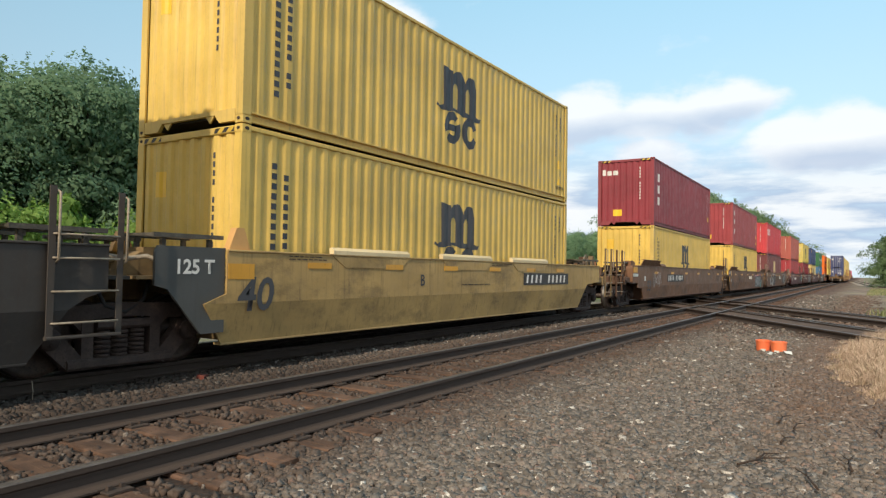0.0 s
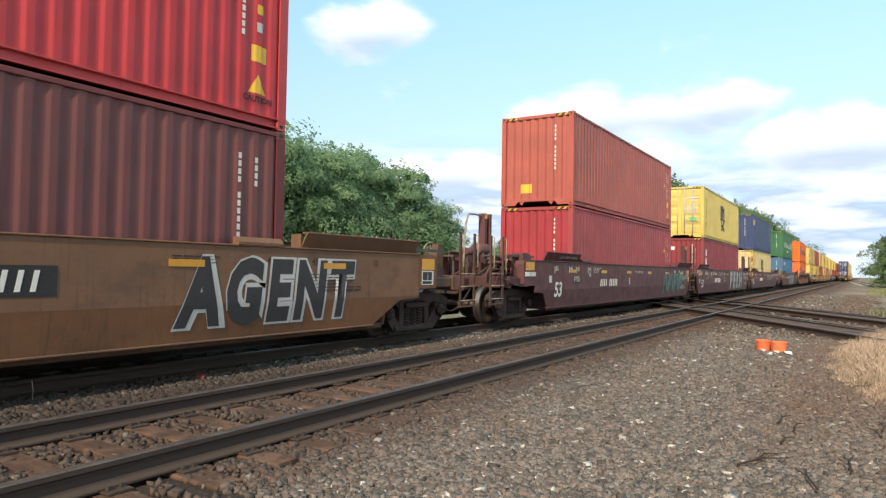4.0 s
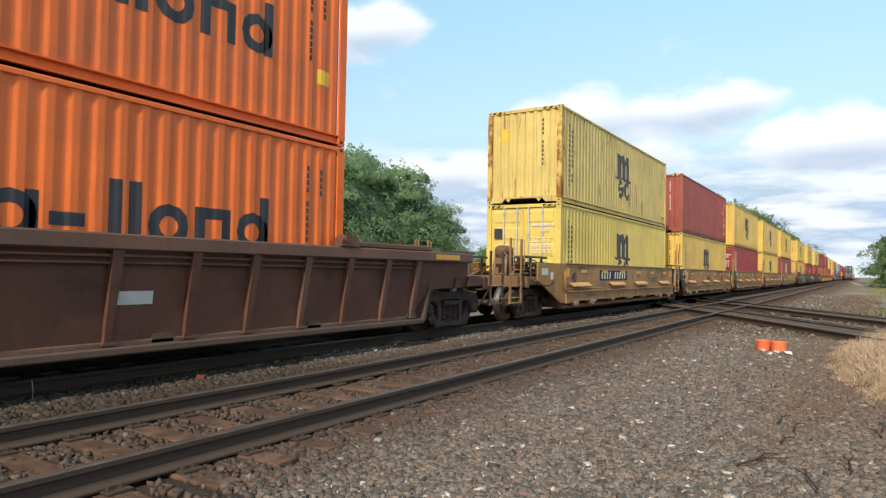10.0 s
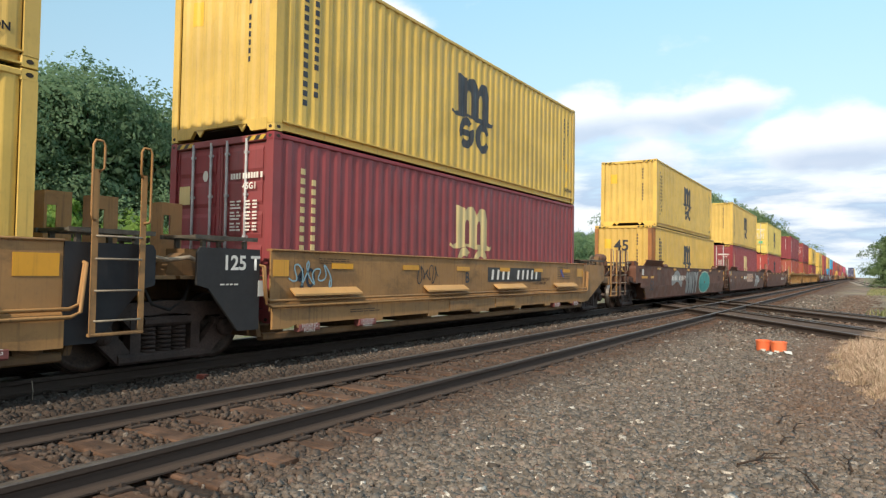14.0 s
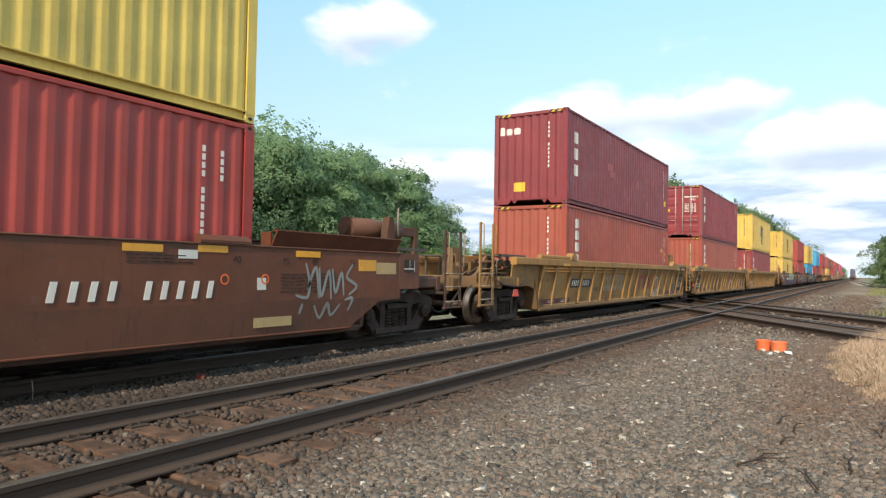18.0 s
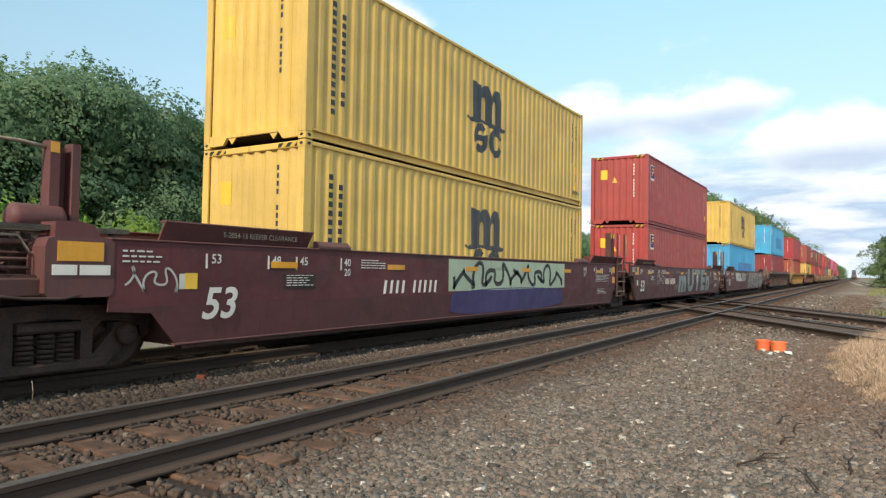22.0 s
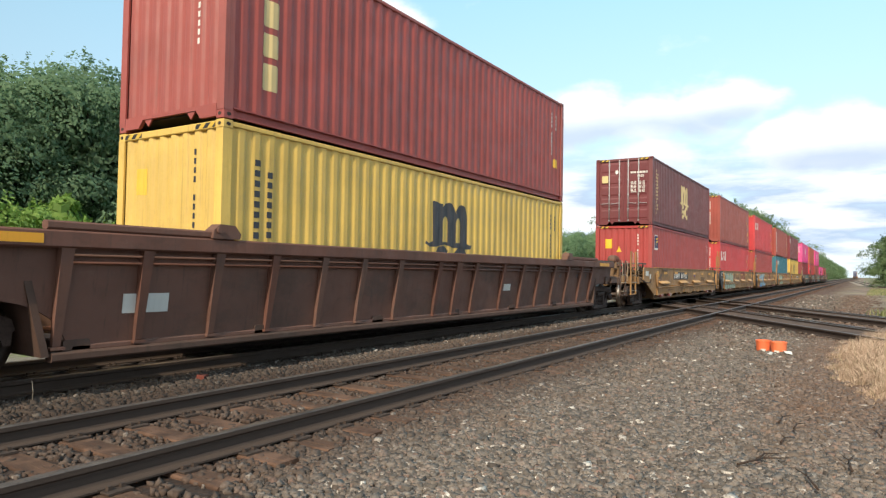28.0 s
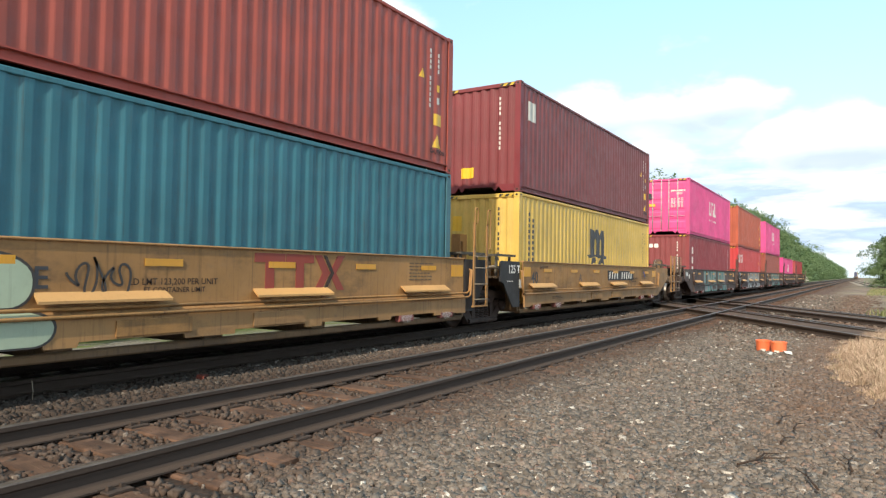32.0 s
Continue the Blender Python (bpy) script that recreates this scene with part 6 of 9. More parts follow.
def make_ground():
    xs = [-900, -400, -180, -80, -40, -20] + [-12 + 0.7 * k for k in range(75)] + [45, 52, 60, 72, 90, 120, 170, 250, 400, 700, 1200, 2500]
    ys = [-1500, -700, -300, -140, -70, -40, -25] + [-15 + 0.6 * k for k in range(60)] + [24, 30, 40, 60, 100, 200, 400, 800, 1600]
    v = [(x, y, ground_z(x, y)) for x in xs for y in ys]
    n = len(ys)
    f = [(i * n + j, (i + 1) * n + j, (i + 1) * n + j + 1, i * n + j + 1) for i in range(len(xs) - 1) for j in range(n - 1)]
    me = bpy.data.meshes.new("ground")
    me.from_pydata(v, [], f)
    me.polygons.foreach_set("use_smooth", [True] * len(f))
    m = Nodes("gravel_dirt_and_grass", 0.95)
    sep = m.n.new("ShaderNodeSeparateXYZ")
    m.l.new(m.tc.outputs["Object"], sep.inputs[0])
    vor = m.n.new("ShaderNodeTexVoronoi")
    vor.inputs["Scale"].default_value = 17.0
    m.l.new(m.tc.outputs["Object"], vor.inputs["Vector"])
    hue = m.n.new("ShaderNodeSeparateColor")
    m.l.new(vor.outputs["Color"], hue.inputs[0])
    stone = m.ramp(hue.outputs[0], (0.1, lin("453b33")), (0.5, lin("60554a")), (0.95, lin("7a6d5e")))
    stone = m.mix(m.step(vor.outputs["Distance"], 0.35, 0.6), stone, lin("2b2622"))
    # ground under the loose stones darkened: shade of their gaps put into colour
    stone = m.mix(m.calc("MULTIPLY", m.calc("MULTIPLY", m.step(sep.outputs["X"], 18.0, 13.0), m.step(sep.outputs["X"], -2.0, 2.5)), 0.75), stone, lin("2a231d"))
    dirt = m.ramp(m.noise(1.3, (1, 1, 1), 8, 0.7), (0.3, lin("432f24")), (0.7, lin("6b4f3c")))
    grass = m.ramp(m.noise(0.25, (1, 1, 1), 8, 0.7), (0.3, lin("3d4a22")), (0.55, lin("5f6a34")), (0.75, lin("7d7350")))
    blot = m.noise(0.55, (1, 1, 1), 6, 0.6)
    # brown fines round the crossing and between the rails
    near_x = m.step(m.calc("ADD", m.calc("ABSOLUTE", m.calc("SUBTRACT", m.calc("ADD", sep.outputs["X"], m.calc("MULTIPLY", sep.outputs["Y"], -0.9)), 21.0), 0), m.calc("MULTIPLY", blot, 6.0)), 13.0, 8.0)
    base = m.mix(m.calc("MULTIPLY", near_x, 0.85), stone, dirt)
    pale = m.mix(m.step(m.noise(1.1, (1, 1, 1), 8, 0.7), 0.5, 0.62), m.mix(m.step(vor.outputs["Distance"], 0.2, 0.6), lin("9a9489"), lin("6e675d")), lin("66753c"))
    base = m.mix(m.step(m.calc("ADD", sep.outputs["Y"], m.calc("MULTIPLY", blot, 1.5)), 11.2, 12.0), base, pale)
    base = m.mix(m.step(m.calc("ADD", sep.outputs["Y"], m.calc("MULTIPLY", blot, 4.0)), 17.5, 19.0), base, grass)
    base = m.mix(m.step(m.calc("ADD", sep.outputs["Y"], m.calc("MULTIPLY", blot, 3.0)), 0.2, -1.4), base, m.mix(0.75, grass, lin("8a6a4a")))
    # brown track bed; shade under the train is put into its colour too
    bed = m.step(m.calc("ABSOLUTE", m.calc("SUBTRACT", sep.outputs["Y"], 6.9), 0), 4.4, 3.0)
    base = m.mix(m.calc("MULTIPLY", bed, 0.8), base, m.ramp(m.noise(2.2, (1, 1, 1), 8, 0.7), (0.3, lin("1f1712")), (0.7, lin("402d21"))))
    beyond = m.mix(m.step(m.noise(0.09, (1, 1, 1), 8, 0.65), 0.42, 0.6), m.mix(0.4, dirt, lin("aa9682")), lin("968a72"))
    beyond = m.mix(m.step(m.noise(0.5, (1, 1, 1), 8, 0.7), 0.55, 0.75), beyond, lin("bbaa98"))
    beyond = m.mix(m.calc("MULTIPLY", m.step(m.noise(0.35, (1, 1, 1), 9, 0.75), 0.46, 0.6), 0.75), beyond, lin("5f564a"))
    beyond = m.mix(m.calc("MULTIPLY", m.step(m.noise(6.0, (1, 1, 1), 6, 0.7), 0.5, 0.62), 0.5), beyond, lin("4a4036"))
    beyond = m.mix(m.calc("MULTIPLY", m.step(m.calc("ADD", sep.outputs["Y"], m.calc("MULTIPLY", m.noise(0.22, (1, 1, 1), 8, 0.7), 9.0)), 3.6, 1.6), 0.7), beyond, lin("6d7145"))
    beyond = m.mix(m.step(sep.outputs["Y"], 3.0, 0.5), m.mix(0.3, dirt, lin("5d4a3a")), beyond)
    base = m.mix(m.calc("MULTIPLY", m.step(sep.outputs["X"], 30.0, 48.0), m.step(sep.outputs["Y"], 14.0, 11.0)), base, beyond)
    m.bump(vor.outputs["Distance"], 0.8, 0.03)
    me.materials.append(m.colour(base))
    tagged(new("ground", me), "grey ballast gravel with brown dirt and grassy verges", "ground", "", "structure")


def make_ballast():
    """Loose crushed stones where the camera stands close, all in one mesh."""
    rng = np.random.default_rng(5)
    ico = np.array([(x, y, z) for x in (-1, 1) for y in (-1, 1) for z in (-1, 1)]) * 0.78
    tri = np.array([(0, 1, 3, 2), (4, 6, 7, 5), (0, 4, 5, 1), (2, 3, 7, 6), (0, 2, 6, 4), (1, 5, 7, 3)])

    def field(n, x0, x1, y0, y1, s0, s1):
        p = np.stack([rng.uniform(x0, x1, n), rng.uniform(y0, y1, n)], 1)
        return p, rng.uniform(s0, s1, n) ** 1.0
    sets = [field(9000, -4.0, 3.1, -1.0, 4.2, 0.014, 0.03), field(65500, 3.0, 9.0, -1.0, 4.2, 0.011, 0.025), field(40000, 8.0, 18.0, -1.2, 4.2, 0.013, 0.028), field(11000, 2.0, 14.0, 4.4, 5.75, 0.01, 0.025),
            field(17000, 2.0, 14.0, 5.8, 7.9, 0.012, 0.027), field(7000, 14.0, 30.0, 5.8, 7.7, 0.02, 0.036), field(2600, 14.0, 24.0, 4.4, 5.75, 0.018, 0.03), field(8000, 17.0, 26.0, -2.0, 3.8, 0.016, 0.034), field(7000, 26.0, 62.0, -6.0, 3.6, 0.02, 0.05)]
    pos = np.concatenate([s[0] for s in sets])
    size = np.concatenate([s[1] for s in sets])
    # fewer stones on the brown fines by the rails and round the crossing
    on_tie = np.abs((pos[:, 0] - 0.9 + 0.28) % 0.56 - 0.28) < 0.13
    bare = (np.abs(pos[:, 1] - Y_NEAR) < 1.32) & (rng.random(len(pos)) < np.where(on_tie, 0.8, 0.34))
    far = (pos[:, 0] - 0.9 * pos[:, 1] > 14.0 + 2.5 * np.sin(pos[:, 1] * 2.1)) & (pos[:, 0] < 26.0) & (rng.random(len(pos)) < 0.65)
    thin = rng.random(len(pos)) > np.clip((pos[:, 0] + 3.5) / 5.0, 0, 1) * np.clip((pos[:, 1] + 0.9 + 0.4 * np.sin(pos[:, 0] * 1.7)) / 0.8, 0, 1)
    seam = (pos[:, 0] > 2.9) & (pos[:, 1] < 4.2) & (rng.random(len(pos)) > np.clip((pos[:, 0] - 2.9) / 0.8, 0.12, 1))
    keep = ~(bare | far | thin | seam)
    pos, size = pos[keep], size[keep]
    n = len(pos)
    size = np.where(rng.random(n) < 0.08, size * 1.7, size * 1.22)
    gz = np.array([ground_z(x, y) for x, y in pos])
    ang = rng.uniform(0, 6.283, n)
    v = ico[None] * (1 + rng.uniform(-0.55, 0.55, (n, 8, 3))) * size[:, None, None] * np.stack([rng.uniform(0.8, 1.2, n), rng.uniform(0.7, 1.1, n), rng.uniform(0.6, 1.0, n)], 1)[:, None]
    tilt = rng.uniform(-1.5, 1.5, n)
    c, s, ct, st = np.cos(ang)[:, None], np.sin(ang)[:, None], np.cos(tilt)[:, None], np.sin(tilt)[:, None]
    x, y, z = v[..., 0], v[..., 1] * ct - v[..., 2] * st, v[..., 1] * st + v[..., 2] * ct
    v = np.stack([x * c - y * s + pos[:, 0:1], x * s + y * c + pos[:, 1:2], z + (gz + size * 0.28)[:, None]], 2).reshape(-1, 3)
    f = (tri[None] + (np.arange(n) * 8)[:, None, None]).reshape(-1, 4)
    me = bpy.data.meshes.new("ballast_stones")
    me.vertices.add(len(v))
    me.vertices.foreach_set("co", v.ravel())
    me.loops.add(f.size)
    me.loops.foreach_set("vertex_index", f.ravel())
    me.polygons.add(len(f))
    me.polygons.foreach_set("loop_start", np.arange(0, f.size, 4))
    me.update(calc_edges=True)
    m = Nodes("crushed_stone", 0.9)
    geo = m.n.new("ShaderNodeNewGeometry")
    base = m.ramp(geo.outputs["Random Per Island"], (0.0, lin("443f3a")), (0.25, lin("645e56")), (0.55, lin("787067")), (0.8, lin("8b8379")), (0.92, lin("82695c")), (0.96, lin("8a8075")), (0.995, lin("d6d0c4")))
    base = m.mix(m.step(m.noise(60, (1, 1, 1), 4), 0.4, 0.75), base, lin("5d5349"))
    dust = m.step(m.noise(0.9, (1, 1, 1), 6, 0.6), 0.5, 0.68)
    base = m.mix(m.calc("MULTIPLY", dust, 0.38), base, lin("6b5644"))
    sep = m.n.new("ShaderNodeSeparateXYZ")
    m.l.new(m.tc.outputs["Object"], sep.inputs[0])
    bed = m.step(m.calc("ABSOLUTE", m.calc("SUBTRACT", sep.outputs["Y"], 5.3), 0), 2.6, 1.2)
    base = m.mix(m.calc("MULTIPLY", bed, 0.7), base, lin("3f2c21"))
    verge = m.calc("MULTIPLY", m.step(m.calc("ADD", sep.outputs["Y"], m.noise(1.1, (1, 1, 1), 5)), 2.2, 0.9), m.step(sep.outputs["X"], 5.5, 9.0))
    base = m.mix(m.calc("MULTIPLY", verge, 0.45), base, lin("6a4e3c"))
    # dark stones beside the train: its shade is put into the colour
    train_shade = m.calc("MULTIPLY", m.step(m.calc("ADD", sep.outputs["X"], m.calc("MULTIPLY", m.noise(0.8, (1, 1, 1), 6), 5.0)), 13.0, 8.0), m.step(sep.outputs["Y"], 5.4, 5.9))
    base = m.mix(m.calc("MULTIPLY", train_shade, 0.55), base, lin("241b15"))
    m.bump(m.noise(90, (1, 1, 1), 3), 0.3, 0.004)
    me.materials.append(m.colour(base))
    tagged(new("ballast_stones", me), "loose grey and brown crushed stone ballast", "gravel", "", "stuff")


def rail_mesh(a, b):
    prof = [(-0.075, -0.178), (0.075, -0.178), (0.075, -0.165), (0.02, -0.148), (0.011, -0.125), (0.011, -0.06), (0.036, -0.042), (0.037, -0.008), (0.028, 0.0), (-0.028, 0.0), (-0.037, -0.008), (-0.036, -0.042), (-0.011, -0.06), (-0.011, -0.125), (-0.02, -0.148), (-0.075, -0.165)]
    mb = MB()
    mb.prism(prof, "x", a, b)
    for k in (7, 8, 9):
        mb.m[k] = 1
    return mb.mesh("rail", 2)


def make_track(name, label, m, x0, x1, t0, t1, sink=0.0, guard=False, rail=None, wood=None):
    """Two rails on timber ties, each tie with plates and spikes; m places it, x runs along it."""
    tr = thing(name, label, "railway track", "railway tracks", "structure", m)
    me, rail, wood = rail_mesh(x0, x1), rail or M_RAIL, wood or M_TIE
    for y in (-GAUGE, GAUGE):
        part("rail", me, [rail, M_RAILTOP], tr, "rusty rail with worn head", pose(0, y, -sink))
    if guard:
        for y in (-GAUGE + 0.14, GAUGE - 0.14):
            part("guard_rail", rail_mesh(-4, 12), [M_RAIL, M_RAILTOP], tr, "", pose(0, y, -sink - 0.02))
    rnd = random.Random(name)
    tie = cached(("tie",), lambda: MB().bar(-0.115, 0.115, -1.3, 1.3, -0.16, 0.0, 0.012).box(-0.02, 0.0, -1.299, -0.9, -0.001, 0.002))
    plate = cached(("tie_plate",), lambda: MB().bar(-0.09, 0.09, -0.17, 0.17, 0.0, 0.016, 0.006).box(-0.06, -0.03, -0.115, -0.085, 0.016, 0.045).box(0.03, 0.06, -0.115, -0.085, 0.016, 0.045).box(-0.06, -0.03, 0.085, 0.115, 0.016, 0.045).box(0.03, 0.06, 0.085, 0.115, 0.016, 0.045))
    x, k = t0, 0
    rest = MB()
    while x < t1:
        top = -0.192 - sink
        if k < 72:
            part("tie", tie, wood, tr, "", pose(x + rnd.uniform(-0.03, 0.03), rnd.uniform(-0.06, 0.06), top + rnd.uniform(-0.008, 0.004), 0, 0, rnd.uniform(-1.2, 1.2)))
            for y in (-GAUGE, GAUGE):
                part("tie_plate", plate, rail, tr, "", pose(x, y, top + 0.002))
        else:
            rest.box(x - 0.115, x + 0.115, -1.3, 1.3, top - 0.1, top)
        x += 0.56
        k += 1
    if rest.v:
        tagged(part("ties_beyond", rest, M_TIE, tr), "", "", "", "stuff")
    return tr


m_tie = Nodes("weathered_tie_timber", 0.9)
tie_base = m_tie.ramp(m_tie.noise(2.0, (6, 0.7, 6), 8, 0.7), (0.3, lin("35251c")), (0.6, lin("58402f")), (0.8, lin("715340")))
tie_base = m_tie.mix(m_tie.step(m_tie.noise(3.0, (1, 1, 1), 6), 0.45, 0.65), tie_base, lin("6b5140"))
m_tie.bump(m_tie.noise(6.0, (8, 0.6, 8), 6), 0.6, 0.02)
M_TIE = m_tie.colour(tie_base)

M_DIRT = dusty("packed_brown_dirt", "3f2e23", "66503f", 0.95, 1.2, 0.0, 0.5, 0.02)
make_ground()
make_track("railway_track", "straight track with rusty rails on brown timber ties", pose(0, Y_NEAR, 0), -30, 900, 0.9, 130)
# train's track: oil and the shade under the train put into its darker colours
make_track("railway_track", "shaded straight track carrying the container train", pose(0, Y_TRAIN, 0), -60, 900, 1.2, 110, rail=dusty("shaded_oily_rail_web", "2d241e", "4a3d32", 0.8, 4.0, 0.0, 0.3, 0.01, "Generated"), wood=dusty("shaded_oily_ties", "1c1612", "33281f", 0.9, 3.0))
XNRM = Vector((-math.sin(X_ANG), math.cos(X_ANG), 0))
for k in range(2):
    c = Vector((X_MID[0], X_MID[1], 0)) - XNRM * (X_GAP * k)
    tr_x = make_track("railway_track", "crossing track of rusty rails over brown dirt", pose(c.x, c.y, 0, 0, 0, math.degrees(X_ANG)), -60, 70, -8, 3.0, 0.008, True)
    part("dirt_fill", MB().box(-9.0, 13.0, -GAUGE + 0.2, GAUGE - 0.2, -0.2, -0.075), M_DIRT, tr_x, "packed brown dirt between the rails")
make_ballast()


def make_siding():
    """Curved branch track far beyond the crossing, on a pale gravel bed."""
    pts = [(260, 2.1), (230, 1.4), (190, 0.1), (160, -0.8), (138, -1.3), (124, -1.9), (114, -3.0), (107, -5.0), (103, -8.5), (101, -14), (100, -24), (100, -40)]
    tr = thing("railway_track", "rusty curved branch track on pale gravel", "railway track", "railway tracks", "structure", pose(0, 0, -0.06))

    def side(k, d):
        a, b = pts[max(k - 1, 0)], pts[min(k + 1, len(pts) - 1)]
        t = Vector((b[0] - a[0], b[1] - a[1])).normalized()
        return (pts[k][0] - t.y * d, pts[k][1] + t.x * d)
    for d in (-GAUGE, GAUGE):
        mb = MB()
        for k in range(len(pts) - 1):
            a, b = side(k, d), side(k + 1, d)
            mb.rod((a[0], a[1], -0.04), (b[0], b[1], -0.04), 0.065, 6)
        part("rail", mb, M_RAIL, tr, "rusty curved rail")
    bed = MB()
    for k in range(len(pts) - 1):
        a, b, c, d = side(k, -1.9), side(k, 1.9), side(k + 1, 1.9), side(k + 1, -1.9)
        bed.add([(p[0], p[1], z) for z in (-0.3, -0.14) for p in (a, b, c, d)], [(4, 5, 6, 7), (0, 1, 5, 4), (2, 3, 7, 6)], 0)
    part("gravel_bed", bed, dusty("pale_gravel", "8a7d6b", "a5998a", 0.95, 3.0), tr, "pale gravel bed")


make_siding()

# ---- trees ----


def leaf_mat(name, a, b, c):
    m = Nodes(name, 0.8)
    geo = m.n.new("ShaderNodeNewGeometry")
    base = m.ramp(geo.outputs["Random Per Island"], (0.0, lin(a)), (0.5, lin(b)), (1.0, lin(c)))
    info = m.n.new("ShaderNodeObjectInfo")
    base = m.mix(m.calc("MULTIPLY", info.outputs["Random"], 0.35), base, lin(c))
    big = m.noise(0.5, (1, 1, 1), 3)
    base = m.mix(m.calc("MULTIPLY", m.step(big, 0.4, 0.62), 0.55), base, lin(a))
    m.colour(base)
    tr = m.n.new("ShaderNodeBsdfTranslucent")
    m.l.new(base, tr.inputs["Color"])
    mx = m.n.new("ShaderNodeMixShader")
    mx.inputs["Fac"].default_value = 0.5
    m.l.new(m.b.outputs[0], mx.inputs[1])
    m.l.new(tr.outputs[0], mx.inputs[2])
    m.l.new(mx.outputs[0], m.n["Material Output"].inputs["Surface"])
    return m.mat


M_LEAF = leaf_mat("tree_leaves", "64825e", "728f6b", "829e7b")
# paler leaves for distant trees: haze put into the colour
M_LEAF_FAR = leaf_mat("hazed_tree_leaves", "6c8458", "7f9769", "93aa7c")
# same trees past x = 20, with sunlight put into a lighter leaf colour
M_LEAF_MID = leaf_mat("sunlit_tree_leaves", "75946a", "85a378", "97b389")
M_LEAF_LIGHT = leaf_mat("light_shrub_leaves", "668a3c", "8aae52", "a8c670")
M_BARK = dusty("tree_bark", "2e261f", "54483c", 0.95, 5.0)


def leaf_cloud(seed, n_lobe, per, leaf, shape):
    """Leaves on the shells of many rounded lobes round a crown of unit height, with upright shoots; shape(z) is the crown's half width."""
    rng = np.random.default_rng(seed)
    c, o = [], []
    for k in range(n_lobe):
        z, a = 0.1 + 0.84 * (k + rng.random()) / n_lobe, rng.uniform(0, 6.283)
        r = shape(z) * rng.uniform(0.5 if z < 0.72 else 0.1, 1.02)
        rl = rng.choice([0.08, 0.12, 0.17]) * rng.uniform(0.85, 1.2) * (1.15 - 0.45 * z)
        d = rng.normal(0, 1, (per, 3))
        d[:, 2] = np.abs(d[:, 2]) * 0.9 - 0.45 * rng.random(per)
        d /= np.linalg.norm(d, axis=1)[:, None]
        wob = 1 + 0.2 * np.sin(5 * d[:, :1] + 7 * d[:, 1:2] + k) + 0.12 * np.sin(13 * d[:, :1] - 11 * d[:, 2:] + 2 * k) + rng.normal(0, 0.04, (per, 1))
        c.append(np.array([r * math.cos(a), r * math.sin(a), z - rl * 0.5]) + d * rl * wob * np.array([1.25, 1.25, 0.75]))
        o.append(d)
        for _ in range(2):
            m = 14
            t = np.linspace(0, 1, m)[:, None]
            q = rng.normal(0, 1, 3)
            q[2] = abs(q[2]) + 1.2
            q /= np.linalg.norm(q)
            c.append(np.array([r * math.cos(a), r * math.sin(a), z]) + q * (rl * 0.5 + t * rng.uniform(0.02, 0.055)) + rng.normal(0, 0.004, (m, 3)) * (1.2 - t))
            o.append(np.repeat(q[None], m, 0))
    inner = rng.normal(0, 1, (per * 3, 3))
    inner /= np.linalg.norm(inner, axis=1)[:, None]
    zz = rng.uniform(0.08, 0.85, per * 3)
    rr = np.array([shape(v) for v in zz]) * 0.6
    c.append(np.stack([inner[:, 0] * rr, inner[:, 1] * rr, zz], 1))
    o.append(inner)
    c, o = np.concatenate(c), np.concatenate(o)
    n = len(c)
    d = np.cross(o, rng.normal(0, 1, (n, 3))) + o * 0.35
    d[:, 2] -= 0.3
    d /= np.linalg.norm(d, axis=1)[:, None]
    u = np.cross(d, o + rng.normal(0, 0.45, (n, 3)))
    u /= np.linalg.norm(u, axis=1)[:, None]
    u *= np.sign((np.cross(d, u) * o).sum(1))[:, None]
    s = leaf * rng.uniform(0.6, 1.3, n)[:, None]
    s[-per * 3:] *= 2.6
    v = np.stack([c, c + d * s * 0.5 - u * s * 0.3, c + d * s * 1.1, c + d * s * 0.5 + u * s * 0.3], 1).reshape(-1, 3)
    me = bpy.data.meshes.new("crown")
    f = np.arange(n * 4).reshape(-1, 4)
    me.vertices.add(len(v))
    me.vertices.foreach_set("co", v.ravel())
    me.loops.add(n * 4)
    me.loops.foreach_set("vertex_index", f.ravel())
    me.polygons.add(n)
    me.polygons.foreach_set("loop_start", np.arange(0, n * 4, 4))
    me.update(calc_edges=True)
    # leaves take the light of the bough that they sit on
    soft = o + np.array([0.0, 0.0, 0.35]) + rng.normal(0, 0.16, (n, 3))
    soft /= np.linalg.norm(soft, axis=1)[:, None]
    me.polygons.foreach_set("use_smooth", [True] * n)
    me.normals_split_custom_set(np.repeat(soft, 4, 0).tolist())
    me.materials.append(None)
    return me


def trunk_mesh(seed):
    rnd = random.Random(seed)
    mb = MB()
    x = y = 0.0
    pts = [(0, 0, 0)]
    for k in range(1, 7):
        x, y = x + rnd.uniform(-0.02, 0.02), y + rnd.uniform(-0.02, 0.02)
        pts.append((x, y, k * 0.1))
    for k in range(6):
        mb.rod(pts[k], pts[k + 1], 0.02 * (1 - k / 8), 8, 0, 0.02 * (1 - (k + 1) / 8))
    for k in range(9):
        p = pts[2 + k % 5]
        a = rnd.uniform(0, 6.28)
        r = rnd.uniform(0.14, 0.26)
        q = (p[0] + r * math.cos(a) * 0.5, p[1] + r * math.sin(a) * 0.5, p[2] + r * 0.5)
        e = (p[0] + r * math.cos(a), p[1] + r * math.sin(a), p[2] + r * 0.8)
        mb.rod(p, q, 0.009, 5, 0, 0.006)
        mb.rod(q, e, 0.006, 5, 0, 0.002)
    return mb.mesh("trunk")


def round_crown(z):
    return 0.34 * math.sin(math.pi * min(1.0, (z + 0.1) / 1.12)) ** 0.55 + 0.02


def tall_crown(z):
    return 0.26 * math.sin(math.pi * min(1.0, (z + 0.05) / 1.06)) ** 0.7 + 0.02


def shrub_crown(z):
    return 0.5 * max(0.0, 1 - z * z) ** 0.5 + 0.03


